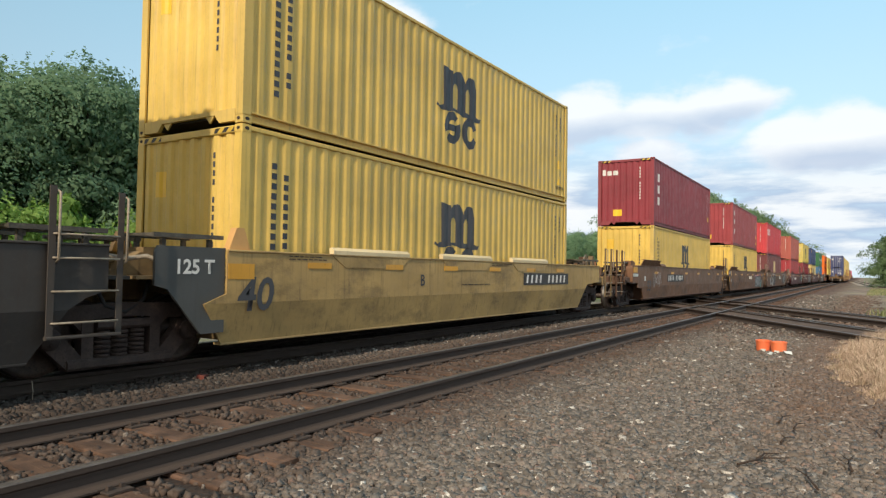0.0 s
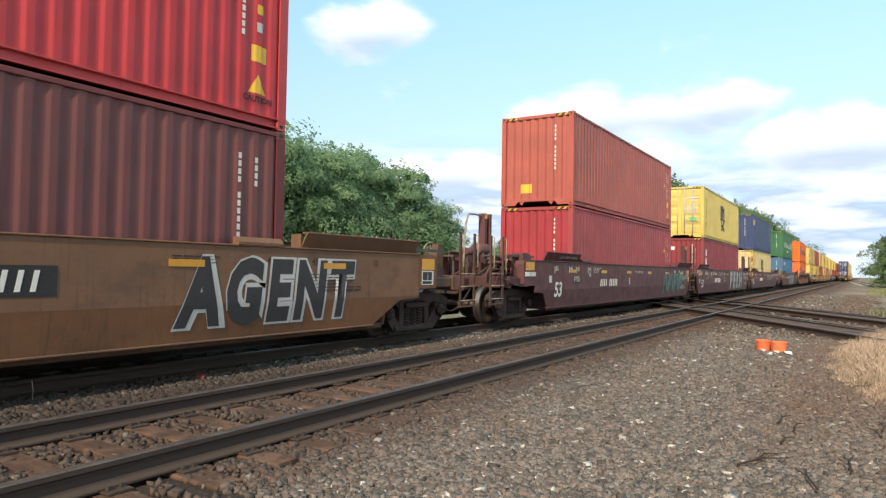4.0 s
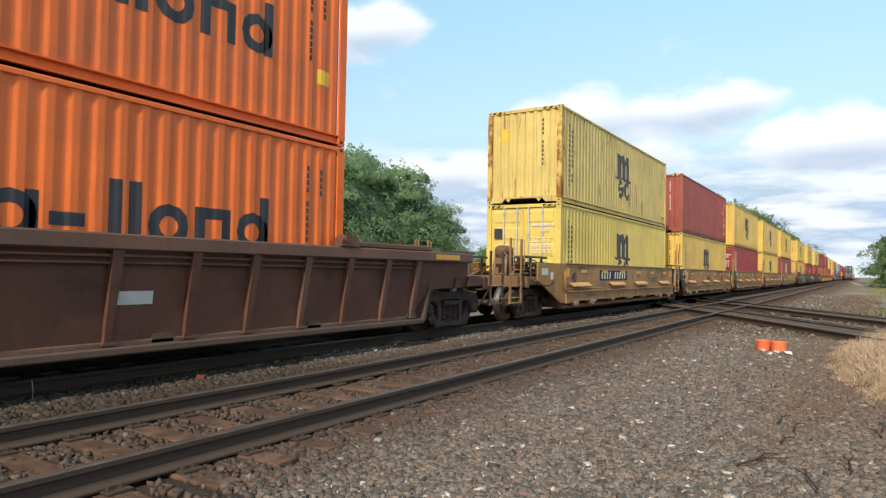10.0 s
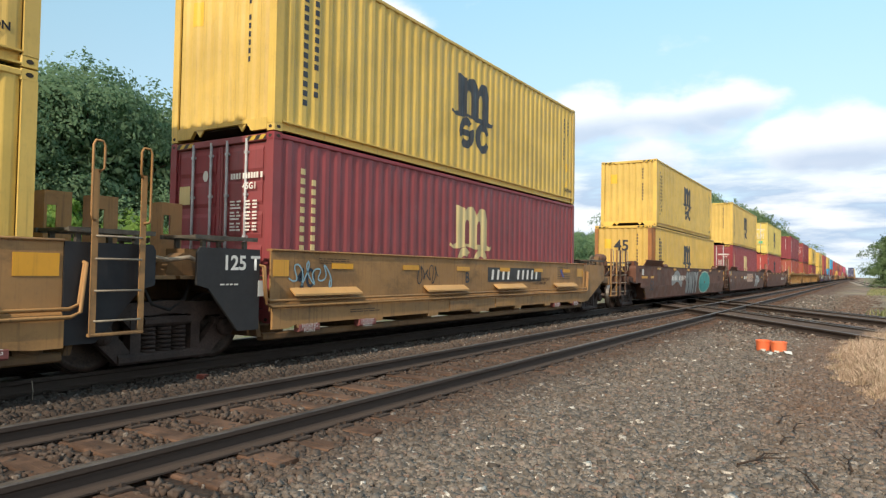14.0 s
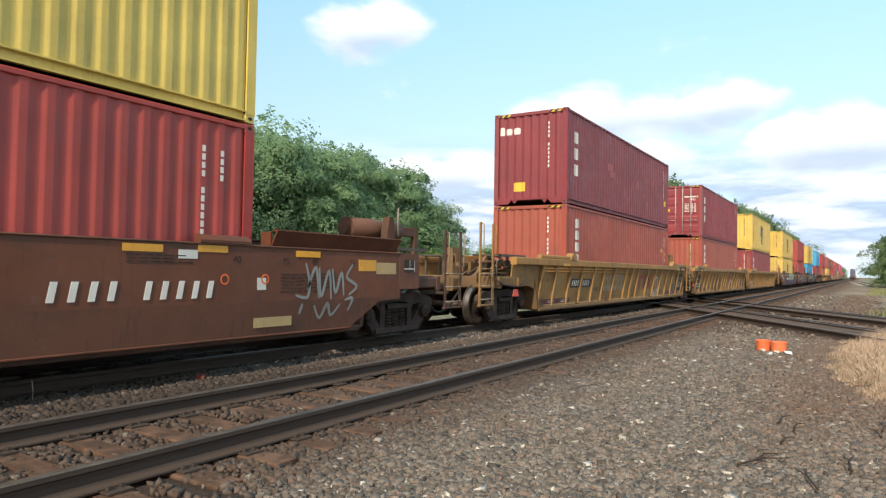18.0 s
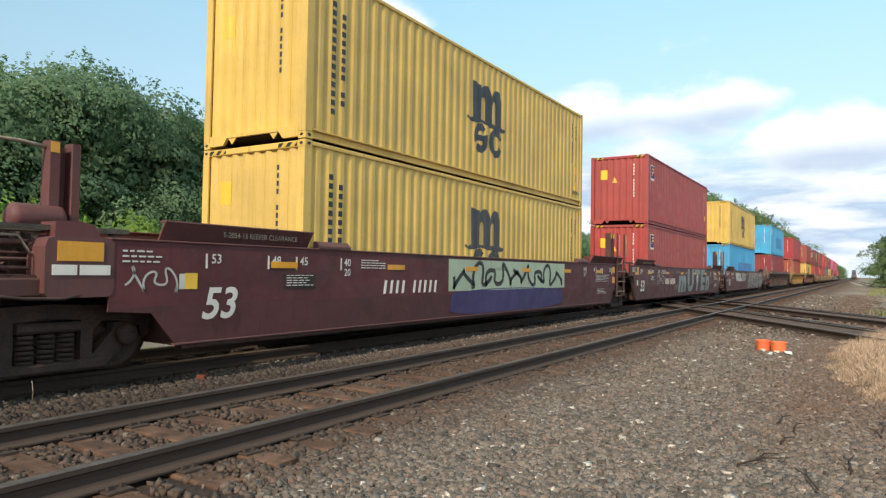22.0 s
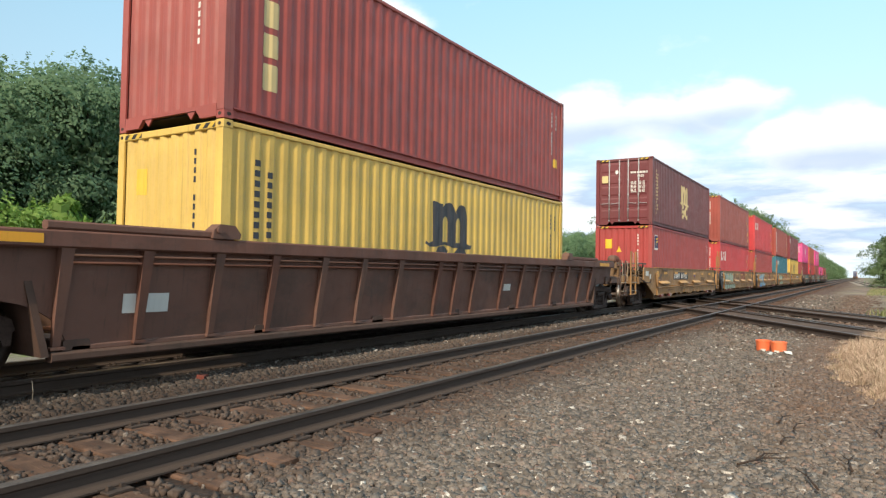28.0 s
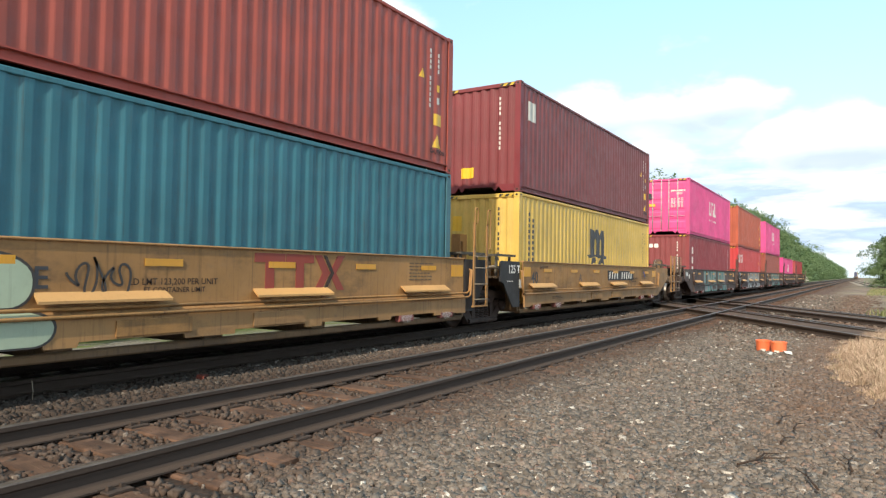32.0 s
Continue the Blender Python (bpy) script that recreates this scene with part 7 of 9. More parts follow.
CROWNS = {"dense": [leaf_cloud(s, 70, 420, 0.026, round_crown) for s in (51, 52)], "round": [leaf_cloud(s, 46, 1000, 0.0142, round_crown) for s in (11, 12, 13, 14)], "back": [leaf_cloud(s, 60, 420, 0.0175, round_crown) for s in (15, 16)], "tall": [leaf_cloud(s, 40, 330, 0.018, tall_crown) for s in (21, 22)],
          "far": [leaf_cloud(s, 44, 330, 0.022, round_crown) for s in (31, 32, 33)], "shrub": [leaf_cloud(s, 26, 260, 0.032, shrub_crown) for s in (41, 42)]}
TRUNKS = [trunk_mesh(s) for s in (1, 2, 3)]


def tree(x, y, h, kind="round", wide=1.0, k=0, group="trees along the line"):
    name, label = ("shrub", "bright green bush at the foot of the trees") if kind == "shrub" else ("tree", "leafy green deciduous tree in a dense row")
    if kind == "far":
        label = "distant green tree in a long row"
    ob = thing(name, label, "bush" if kind == "shrub" else "tree", group, "", pose(x, y, ground_z(x, y) - 0.05, 0, 0, k * 77 % 360))
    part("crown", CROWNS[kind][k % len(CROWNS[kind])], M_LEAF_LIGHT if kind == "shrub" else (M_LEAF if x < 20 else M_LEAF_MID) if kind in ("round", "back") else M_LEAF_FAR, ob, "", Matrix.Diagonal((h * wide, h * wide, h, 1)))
    part("trunk", TRUNKS[k % 3], M_BARK, ob, "", Matrix.Diagonal((h, h, h * (0.4 if kind == "shrub" else 1.0), 1)))
    return ob


def make_trees():
    rnd = random.Random(8)
    k = 0
    x = 5.0
    while x < 31.5:
        tree(x, 22.5 + rnd.uniform(-0.8, 0.8), rnd.uniform(7.7, 8.6) + (0.7 if 9 < x < 13 else 0), "round", rnd.uniform(0.95, 1.15), k)
        k += 1
        x += rnd.uniform(2.1, 2.9)
    x = 3.0
    while x < 35:
        tree(x, 27.0 + rnd.uniform(-1, 1), rnd.uniform(8.8, 10.1), "back", rnd.uniform(1.0, 1.25), k)
        k += 1
        x += rnd.uniform(2.8, 3.8)
    for x, h in ((32.8, 6.2), (34.2, 4.7), (38.5, 2.7), (42, 3.9), (46, 5.1), (50, 5.9), (55, 5.8), (60, 6.3), (64, 5.8), (70, 7.0), (76, 8.5)):
        tree(x, 22.5 + rnd.uniform(-1, 1), h, "round", 1.25, k)
        k += 1
    for x, h in ((83, 12.6), (88.5, 15.6), (93, 12.4), (98, 14.0), (107, 14.6), (115, 16.2), (122, 15.4), (130, 15.6), (139, 16.6), (149, 17.2), (159, 17.4), (170, 17.8), (182, 18.0), (195, 17.0), (209, 16.4), (224, 16.4)):
        tree(x, 22.5 + rnd.uniform(-1.5, 1.5), h, "tall" if x == 115 else "far", 1.0, k)
        k += 1
    x = 240.0
    while x < 900:
        tree(x, 23 + rnd.uniform(-2, 4), rnd.uniform(14, 17) if x < 350 else rnd.uniform(12.5, 15.5), "far", 1.35, k, "distant trees")
        k += 1
        x += rnd.uniform(9, 14) + x * 0.01
    for x, y, h in ((5.6, 18.6, 3.0), (7.6, 18.1, 3.7), (9.2, 18.2, 4.0), (11.7, 18.2, 3.7), (13.6, 18.5, 3.1), (16.2, 18.8, 3.2), (19.2, 18.9, 2.7), (22.5, 19.0, 3.0), (26.0, 19.0, 2.8), (30.0, 19.2, 3.1)):
        tree(x, y, h, "shrub", 1.0, k, "bushes under the trees")
        k += 1
    for x, y, h in ((118, -4.4, 8.6), (124, -8.5, 9.2), (133, -6.4, 8.8), (143, -7.5, 8.4), (150, -13, 9.5), (165, -9, 9.5), (190, -12, 10), (230, -12, 11), (290, -14, 12), (370, -16, 12)):
        tree(x, y, h, "dense" if x < 150 else "far", 1.05, k, "trees beyond the crossing")
        k += 1


make_trees()

# ---- small things beside the track ----


def make_buckets():
    mt = paint("ff7a46", 0.06, 0.5, 0.0)
    for x, y, turn in ((14.45, 1.64, 4), (14.25, 1.35, -8)):
        ob = thing("plastic_tub", "scuffed orange plastic tub standing on the gravel", "tub", "orange tubs", "", pose(x, y, ground_z(x, y), 0, 0, turn))
        prof, n = [(0.0, 0.0), (0.158, 0.0), (0.172, 0.2), (0.18, 0.2), (0.18, 0.225), (0.162, 0.225), (0.15, 0.02), (0.0, 0.02)], 30
        mb = MB()
        mb.add([(r * math.cos(2 * math.pi * k / n), r * 0.8 * math.sin(2 * math.pi * k / n), z) for r, z in prof for k in range(n)],
               [(j * n + k, j * n + (k + 1) % n, (j + 1) * n + (k + 1) % n, (j + 1) * n + k) for j in range(len(prof) - 1) for k in range(n)], 0, False)
        part("body", mb, mt, ob)
        part("label", MB().box(-0.172, -0.166, -0.05, 0.04, 0.01, 0.07), M_PAPER, ob, "torn white label")


def make_scraps():
    """Crumpled scraps of white paper by the tubs."""
    for x, y, turn, w in ((14.0, 1.18, 20, 0.13), (13.7, 1.42, -35, 0.07)):
        ob = thing("paper_scrap", "crumpled white paper scrap on the gravel", "paper", "paper scraps", "", pose(x, y, ground_z(x, y) + 0.035, 0, 0, turn))
        mb = MB()
        mb.add([(-w, -0.05, 0.0), (-w * 0.3, -0.06, 0.05), (w * 0.4, -0.05, 0.015), (w, -0.04, 0.03), (-w, 0.06, 0.02), (-w * 0.3, 0.05, 0.02), (w * 0.4, 0.06, 0.05), (w, 0.05, 0.01)],
               [(0, 1, 5, 4), (1, 2, 6, 5), (2, 3, 7, 6)])
        part("sheet", mb, M_PAPER, ob)


def make_grass():
    """Wispy dry grass in low tufts, as one mesh."""
    rng = np.random.default_rng(3)
    n = 64000
    x = 8.0 + 12.5 * rng.random(n) ** 1.25
    edge = np.interp(x, (8.0, 9.6, 10.4, 11.8, 14.0, 17.0, 19.5, 20.5), (-0.35, -0.03, 0.2, 0.42, 0.54, 0.42, 0.2, -0.85)) + 0.07 * np.sin(x * 4.1) + 0.05 * np.sin(x * 9.7)
    y = edge - rng.random(n) ** 0.8 * (0.8 + (x - 8.0) * 0.16)
    tuft = (np.sin(x * 2.6 + 2 * np.sin(y * 2.3)) * np.sin(y * 3.1 + x) > -0.55) | (edge - y > 0.35)
    x, y, edge = x[tuft], y[tuft], edge[tuft]
    n = len(x)
    gz = np.array([ground_z(a, b) for a, b in zip(x, y)])
    h = rng.uniform(0.08, 0.28, n) * np.clip((edge - y) * 1.6 + 0.25, 0.25, 1.1)
    a = rng.uniform(0, 6.283, n)
    lean = rng.uniform(0.2, 1.1, n) * h
    w = rng.uniform(0.0015, 0.0032, n)
    base = np.stack([x, y, gz], 1)
    side = np.stack([-np.sin(a), np.cos(a), np.zeros(n)], 1) * w[:, None]
    out = np.stack([np.cos(a), np.sin(a), np.zeros(n)], 1)
    mid = base + out * (lean * 0.35)[:, None] + np.array([0, 0, 1]) * (h * 0.6)[:, None]
    tip = base + out * lean[:, None] + np.array([0, 0, 1]) * h[:, None]
    v = np.stack([base - side, base + side, mid + side, mid - side, tip], 1).reshape(-1, 3)
    i = 5 * np.arange(n)[:, None]
    faces = (i + np.array([0, 1, 2, 3])).tolist() + (i + np.array([3, 2, 4])).tolist()
    me = bpy.data.meshes.new("dry_grass")
    me.from_pydata(v.tolist(), [], faces)
    m = Nodes("dry_grass_blades", 0.85)
    geo = m.n.new("ShaderNodeNewGeometry")
    me.materials.append(m.colour(m.ramp(geo.outputs["Random Per Island"], (0.0, lin("a08870")), (0.5, lin("bfa48b")), (0.85, lin("d4bca4")), (0.98, lin("97926a")))))
    tagged(new("dry_grass", me), "wispy tan dry grass beside the gravel", "grass", "", "stuff")


def make_weeds():
    """Low green and straw-coloured weeds on the verge beyond the crossing."""
    rng = np.random.default_rng(17)
    n = 16000
    x, y = 30.0 + 70.0 * rng.random(n) ** 1.4, -9.0 + 9.5 * rng.random(n)
    keep = (np.sin(x * 0.31 + 1.5 * np.sin(y * 0.7)) + np.sin(y * 0.9 + x * 0.11) > 0.1) & (y < 0.4 - 0.02 * (x - 30))
    x, y = x[keep], y[keep]
    n = len(x)
    gz = np.array([ground_z(a, b) for a, b in zip(x, y)])
    h, a, w = rng.uniform(0.08, 0.38, n), rng.uniform(0, 6.283, n), rng.uniform(0.012, 0.03, n)
    base = np.stack([x, y, gz], 1)
    side = np.stack([-np.sin(a), np.cos(a), np.zeros(n)], 1) * w[:, None]
    tip = base + np.stack([np.cos(a) * h * 0.5, np.sin(a) * h * 0.5, h], 1)
    v = np.stack([base - side, base + side, tip], 1).reshape(-1, 3)
    me = bpy.data.meshes.new("weeds")
    me.from_pydata(v.tolist(), [], (3 * np.arange(n)[:, None] + np.array([0, 1, 2])).tolist())
    m = Nodes("verge_weeds", 0.85)
    geo = m.n.new("ShaderNodeNewGeometry")
    me.materials.append(m.colour(m.ramp(geo.outputs["Random Per Island"], (0.0, lin("5d6a3c")), (0.5, lin("7d8456")), (0.9, lin("a0966c")))))
    tagged(new("weeds", me), "low green and straw-coloured weeds on a gravel verge", "weeds", "", "stuff")


def make_parked_van():
    ob = thing("parked_van", "small white van parked far beside the line", "vehicle", "", "", pose(252, 16.5, ground_z(252, 16.5), 0, 0, 20))
    part("body", MB().prism([(-2.2, 0.35), (2.2, 0.35), (2.25, 0.95), (1.5, 1.1), (0.9, 1.75), (-2.1, 1.8), (-2.25, 1.0)], "y", -0.9, 0.9), M_WHITE, ob)
    part("windscreen", MB().prism([(1.44, 1.15), (1.5, 1.16), (0.98, 1.7), (0.92, 1.68)], "y", -0.8, 0.8), M_BLACK, ob)
    for x in (-1.4, 1.4):
        for y in (-0.85, 0.85):
            part("wheel", cached(("van_wheel",), lambda: MB().lathe([(0, -0.1), (0.3, -0.1), (0.34, -0.06), (0.34, 0.06), (0.3, 0.1), (0, 0.1)], n=14)), M_RUBBER, ob, "", pose(x, y, 0.34))


def make_debris():
    """A thin marker wire, a broken brick and a few dead sticks on the gravel."""
    ob = thing("marker_wire", "thin bent wire stuck upright in the ballast", "wire", "", "", pose(3.63, 7.35, ground_z(3.63, 7.35)))
    part("wire", MB().pipe([(0, 0, -0.05), (0.01, 0, 0.15), (0, 0.01, 0.26)], 0.004, 5), M_GALV, ob)
    ob = thing("brick_piece", "broken red brick lying on the ballast", "brick", "", "", pose(5.75, 7.34, ground_z(5.75, 7.34) + 0.03, 8, 4, 35))
    part("brick", MB().prism([(-0.1, -0.05), (0.09, -0.05), (0.11, 0.0), (0.06, 0.05), (-0.09, 0.05)], "z", -0.03, 0.035), dusty("broken_brick", "5c2c22", "7c4032", 0.9, 9.0), ob)
    rnd = random.Random(4)
    bark = dusty("dead_stick", "2c211a", "4b3a2c", 0.95, 9.0)
    for k in range(9):
        x, y = 5.3 + rnd.random() * 2.6, 0.75 - rnd.random() * 1.1
        a, n = rnd.uniform(-0.9, 0.3), rnd.uniform(0.25, 0.6)
        ob = thing("dead_stick", "thin dark dead stick on the gravel", "stick", "dead sticks", "", pose(x, y, ground_z(x, y) + 0.06, 0, 0, math.degrees(a)))
        part("stick", MB().rod((-n / 2, 0, 0), (0, 0.03, 0.015), 0.009, 6, 0, 0.007).rod((0, 0.03, 0.015), (n / 2, 0.0, 0.0), 0.007, 6, 0, 0.003).rod((0, 0.03, 0.015), (n * 0.25, 0.1, 0.03), 0.005, 5, 0, 0.002), bark, ob)


make_buckets()
make_debris()
make_scraps()
make_grass()
make_weeds()
make_parked_van()

# ---- the container train ----
YEL, BRN, MAR, RYL, RBR, DBR = "aa7e48", "7a5233", "5f2d30", "a67d42", "684335", "4d3630"
TAN, RST, DRK = "bb9a5e", "693a22", "2e2a27"
G_WHITE, G_BLACK, G_PALE = paint("c9cac6", 0.25, 0.6, 0), paint("26262a", 0.2, 0.6, 0), paint("aebfa6", 0.25, 0.6, 0)
G_BLUE, G_TEAL, G_PINK, G_PURP, G_GREY = paint("8fb9c9", 0.25, 0.6, 0), paint("3f9c94", 0.25, 0.6, 0), paint("d08fa6", 0.2, 0.6, 0), paint("4a4270", 0.2, 0.6, 0), paint("8e918e", 0.3, 0.6, 0)
MW = paint("5a2e30", 0.5, 0.6, 0.3)
OWNER_RED = paint("96301f", 0.12, 0.6, 0.0)
# offset of the stack's front, car style, colour, front and rear joints, upper and lower container
TRAIN = [
    (-9.2, "smooth", DRK, "A", "A", "amber", "amber"), (6.34, "smooth", TAN, "A", "C", "amber", "amber"),
    (28.27, "smooth", BRN, "C", "A", "garnet", "amber"), (48.44, "smooth", BRN, "A", "A", "slash", "amber"), (67.92, "smooth", BRN, "A", "C", "scarlet", "amberbrown"),
    (91.96, "smooth", MAR, "C", "A", "salmon", "red"), (111.59, "smooth", MAR, "A", "A", "amberdoor", "garnet"), (131.23, "smooth", MAR, "A", "C", "blue", "amberpaledoor"),
    (154.81, "smooth", RST, "C", "C", "green", "steel"), (178.49, "rib", RBR, "C", "C", "orange", "orange"),
    (200.23, "flat", YEL, "C", "A", "amberold", "amberdoor"), (215.67, "flat", YEL, "A", "A", "brown", "amber"), (231.19, "flat", YEL, "A", "A", "amber", "umberdoor"), (246.7, "flat", YEL, "A", "A", "amber", "amber"), (262.23, "flat", YEL, "A", "C", "amber", "amberreddoor"),
    (283.98, "smooth", RST, "C", "A", "amber", "amberorange"), (303.66, "smooth", RST, "A", "A", "amber", "amberreddoor"), (323.31, "smooth", RST, "A", "C", "amberdoor", "badgedarch"),
    (347.45, "rib", RYL, "C", "A", "garnetpatch", "garnetorange"), (367.13, "rib", RYL, "A", "A", "garnetdoor", "garnetorange"), (386.88, "rib", RYL, "A", "C", "amber", "garnet"),
    (410.75, "smooth", MAR, "C", "A", "amber", "amber"), (430.52, "smooth", MAR, "A", "A", "badged", "badged"), (450.31, "smooth", MAR, "A", "C", "amber", "sky"),
    (474.16, "rib", DBR, "C", "C", "skypatch", "garnet"), (497.93, "rib", RYL, "C", "C", "red", "garnetorange"), (521.51, "rib", RBR, "C", "C", "gold", "amber"),
    (543.52, "flat", YEL, "C", "A", "amberbrowndoor", "badged"), (559.22, "flat", YEL, "A", "A", "brown", "scarlet"), (574.88, "flat", YEL, "A", "A", "scarlet", "badged"), (590.6, "flat", YEL, "A", "A", "umber", "teal"), (606.13, "flat", YEL, "A", "C", "darkred", "amber"),
    (625.9, "flat", DBR, "C", "A", "pinkdoor", "garnet"), (641.6, "flat", DBR, "A", "A", "rust", "scarlet"), (657.3, "flat", DBR, "A", "A", "pink", "brown"), (673, "flat", DBR, "A", "A", None, "pink"), (688.7, "flat", DBR, "A", "C", None, "red"),
]
WORDS = {TAN: "pale tan", RST: "rust-brown", DRK: "dark grey", YEL: "tan-yellow", BRN: "faded brown", MAR: "maroon", RYL: "yellow ochre", RBR: "brown", DBR: "dark brown"}
SHAPES = {"flat": "smooth-sided 40-foot", "smooth": "plate-sided 53-foot", "rib": "rib-sided 53-foot"}
MOVERS = []
Z_LOW = 0.45


def letter(car, s, size, x, z, y, mt, bold=0.006, slant=0.0):
    me = text_mesh(s, size, bold * min(1, size * 2), 1.0, slant)
    tagged(part("lettering", me, mt, car, "", pose(x, y - 0.004, z)), kind="stuff")


def load_print(car, x0, x1, z0, z1, rows, y, seed, mt):
    tagged(part("load_data", bars(x0, x1, z0, z1, rows, y - 0.002, seed), mt, car), kind="stuff")


def car_number(car, x0, x1, z, h, y, panel_mt, mt):
    """Owner's mark and running number of a car, as plain bars."""
    n = 10
    w = (x1 - x0) / (n * 1.35)
    if panel_mt:
        part("number_panel", MB().box(x0 - 0.12, x1 + 0.14, y - 0.004, y, z - 0.05, z + h + 0.05), panel_mt, car, "black panel with white car number")
    tagged(part("car_number", number_bars(x0, n, w, h, z, y - 0.004, w * 0.35), mt, car), kind="stuff")


def owner_mark(car, x, y, dz=0.0):
    """The owner's angular red mark."""
    mb = MB()
    lo, hi, up, mid = 0.94, 1.49, 1.36, 1.215
    for a in (0.0, 0.6):
        mb.prism([(x + a, hi), (x + a + 0.58, hi), (x + a + 0.58, up), (x + a + 0.37, up), (x + a + 0.37, lo), (x + a + 0.2, lo), (x + a + 0.2, up), (x + a, up)], "y", y - 0.004, y + 0.002)
    x += 1.2
    mb.prism([(x, hi), (x + 0.16, hi), (x + 0.35, mid), (x + 0.16, lo), (x, lo), (x + 0.18, mid)], "y", y - 0.004, y + 0.002)
    mb.prism([(x + 0.53, hi), (x + 0.7, hi), (x + 0.5, mid), (x + 0.7, lo), (x + 0.53, lo), (x + 0.34, mid)], "y", y - 0.004, y + 0.002)
    part("owner_mark", mb, OWNER_RED, car, "dark red angular owner's mark", pose(0, 0, dz))
    part("mark_chevron", MB().prism([(x + 0.2, hi), (x + 0.27, hi), (x + 0.45, mid), (x + 0.27, lo), (x + 0.2, lo), (x + 0.37, mid)], "y", y - 0.006, y + 0.001), M_TRUCK, car, "brown chevron", pose(0, 0, dz))


def dress_car(car, i, style, hexa, front, rear, seed):
    """Numbers, load data, plates and marks on the side that is seen."""
    yw = wall_y(style)
    y1 = yw(1.2)
    dark = hexa in (MAR, RBR, DBR)
    ink = M_WHITE if dark else M_DARKLETTER
    if i == 0:
        return
    if i == 1:
        letter(car, "40", 0.64, -6.04, 0.89, -1.503, M_DARKLETTER, 0.012, 0.15)
        letter(car, "125 T", 0.25, -7.0, 1.27, -1.463, M_WHITE, 0.014)
        part("reflector", MB().box(-6.51, -6.06, y1 - 0.005, y1, 1.12, 1.33), M_REFLECT, car)
        letter(car, "B", 0.3, -1.9, 1.08, y1, M_DARKLETTER)
        car_number(car, 2.7, 5.4, 1.0, 0.2, y1, M_BLACK, M_WHITE)
        load_print(car, -5.4, -4.6, 1.38, 1.46, 2, y1, 4, M_TRUCK)
        load_print(car, -0.4, 1.0, 0.95, 1.0, 1, y1, 5, M_TRUCK)
        load_print(car, 0.9, 1.9, 1.38, 1.46, 2, y1, 6, M_TRUCK)
        return
    if style == "flat":
        letter(car, "40", 0.42, -5.6, 1.12, y1 - (0.01 if i in (28, 30) else 0), M_DARKLETTER)
        if front == "A":
            letter(car, "125 T", 0.27, -6.85, 1.33, -1.463, M_WHITE, 0.014)
            part("consolidated_stencil", MB().box(-6.55, -6.4, -1.467, -1.46, 0.88, 1.1), M_PAPER, car, "yellowed paper stencil")
            load_print(car, -7.2, -6.9, 1.0, 1.06, 1, -1.463, 2, M_WHITE)
        else:
            part("notice", MB().box(-7.95, -7.55, -1.47, -1.462, 1.2, 1.38), M_PAPER, car, "pale weathered notice")
            part("notice", MB().box(-7.35, -7.2, -1.47, -1.462, 1.08, 1.28), M_WHITE, car, "white paper notice")
        part("reflector", MB().box(-6.26, -5.95 + (0.1 if i % 2 else 0.0), y1 - 0.005, y1, 1.16, 1.4), M_REFLECT, car)
        part("reflector", MB().box(5.8, 6.26, y1 - 0.005, y1, 1.16, 1.4), M_REFLECT, car)
        if hexa == YEL and i not in (10, 14, 27, 31):
            owner_mark(car, 0.55 if i > 20 else 1.75, y1)
        if i in (10, 27, 14, 31):
            x = {10: -3.2, 27: -3.2, 14: 0.35, 31: 0.35}[i]
            car_number(car, x, x + 2.68, 1.09, 0.23, y1, M_BLACK, M_WHITE)
            part("handbrake_mark", MB().prism([(x + 4.12, 1.14), (x + 4.2, 1.14), (x + 4.42, 1.36), (x + 4.34, 1.36)], "y", y1 - 0.004, y1), M_RED, car)
            part("handbrake_mark", MB().prism([(x + 4.34, 1.14), (x + 4.42, 1.14), (x + 4.2, 1.36), (x + 4.12, 1.36)], "y", y1 - 0.009, y1 - 0.003), M_BLUE, car)
        letter(car, {10: "A", 11: "E", 12: "D", 13: "C", 14: "B", 27: "B", 28: "C", 29: "D", 30: "E", 31: "A"}.get(i, "C"), 0.33, {10: 0.3, 14: -0.7, 27: 0.3}.get(i, -2.3), 1.13, y1, ink)
        for k, (s, z) in enumerate((("LD LMT 123,200 PER UNIT", 1.1), ("FT CONTAINER LIMIT", 1.0))):
            letter(car, s, 0.11 - 0.02 * k, 3.1 if i in (10, 14, 27, 31) else -0.7, z - 0.01, y1, M_TRUCK)
        load_print(car, 4.3, 5.2, 1.05, 1.42, 6, y1, seed + 5, paint("66543a", 0.2, 0.6, 0))
        load_print(car, -5.3, -4.6, 1.34, 1.44, 3, y1, seed + 8, M_TRUCK)
        load_print(car, -4.6, -3.6, 0.55, 0.62, 2, yw(0.6), seed, M_TRUCK)
    elif style == "smooth":
        big = M_WHITE if hexa == MAR else M_DARKLETTER
        letter(car, "53", 0.56, -7.9, 0.79, -1.503, big, 0.012, 0.22)
        if front == "A":
            if hexa == BRN:
                part("end_plate", MB().box(-9.39, -8.72, y1 - 0.006, y1 - 0.001, 1.21, 1.555), M_BLACK, car, "black painted end plate")
            letter(car, "125 T", 0.22, -9.0, 1.42, y1 - 0.006, M_WHITE, 0.014)
            part("reflector", MB().prism([(-8.6, 1.53), (-8.38, 1.53), (-8.38, 1.24), (-8.85, 1.24), (-8.85, 1.34), (-8.6, 1.34)], "y", y1 - 0.005, y1), M_REFLECT, car)
            part("consolidated_stencil", MB().box(-8.62, -8.46, y1 - 0.004, y1, 0.84, 1.04), M_PAPER, car, "yellowed paper stencil")
        else:
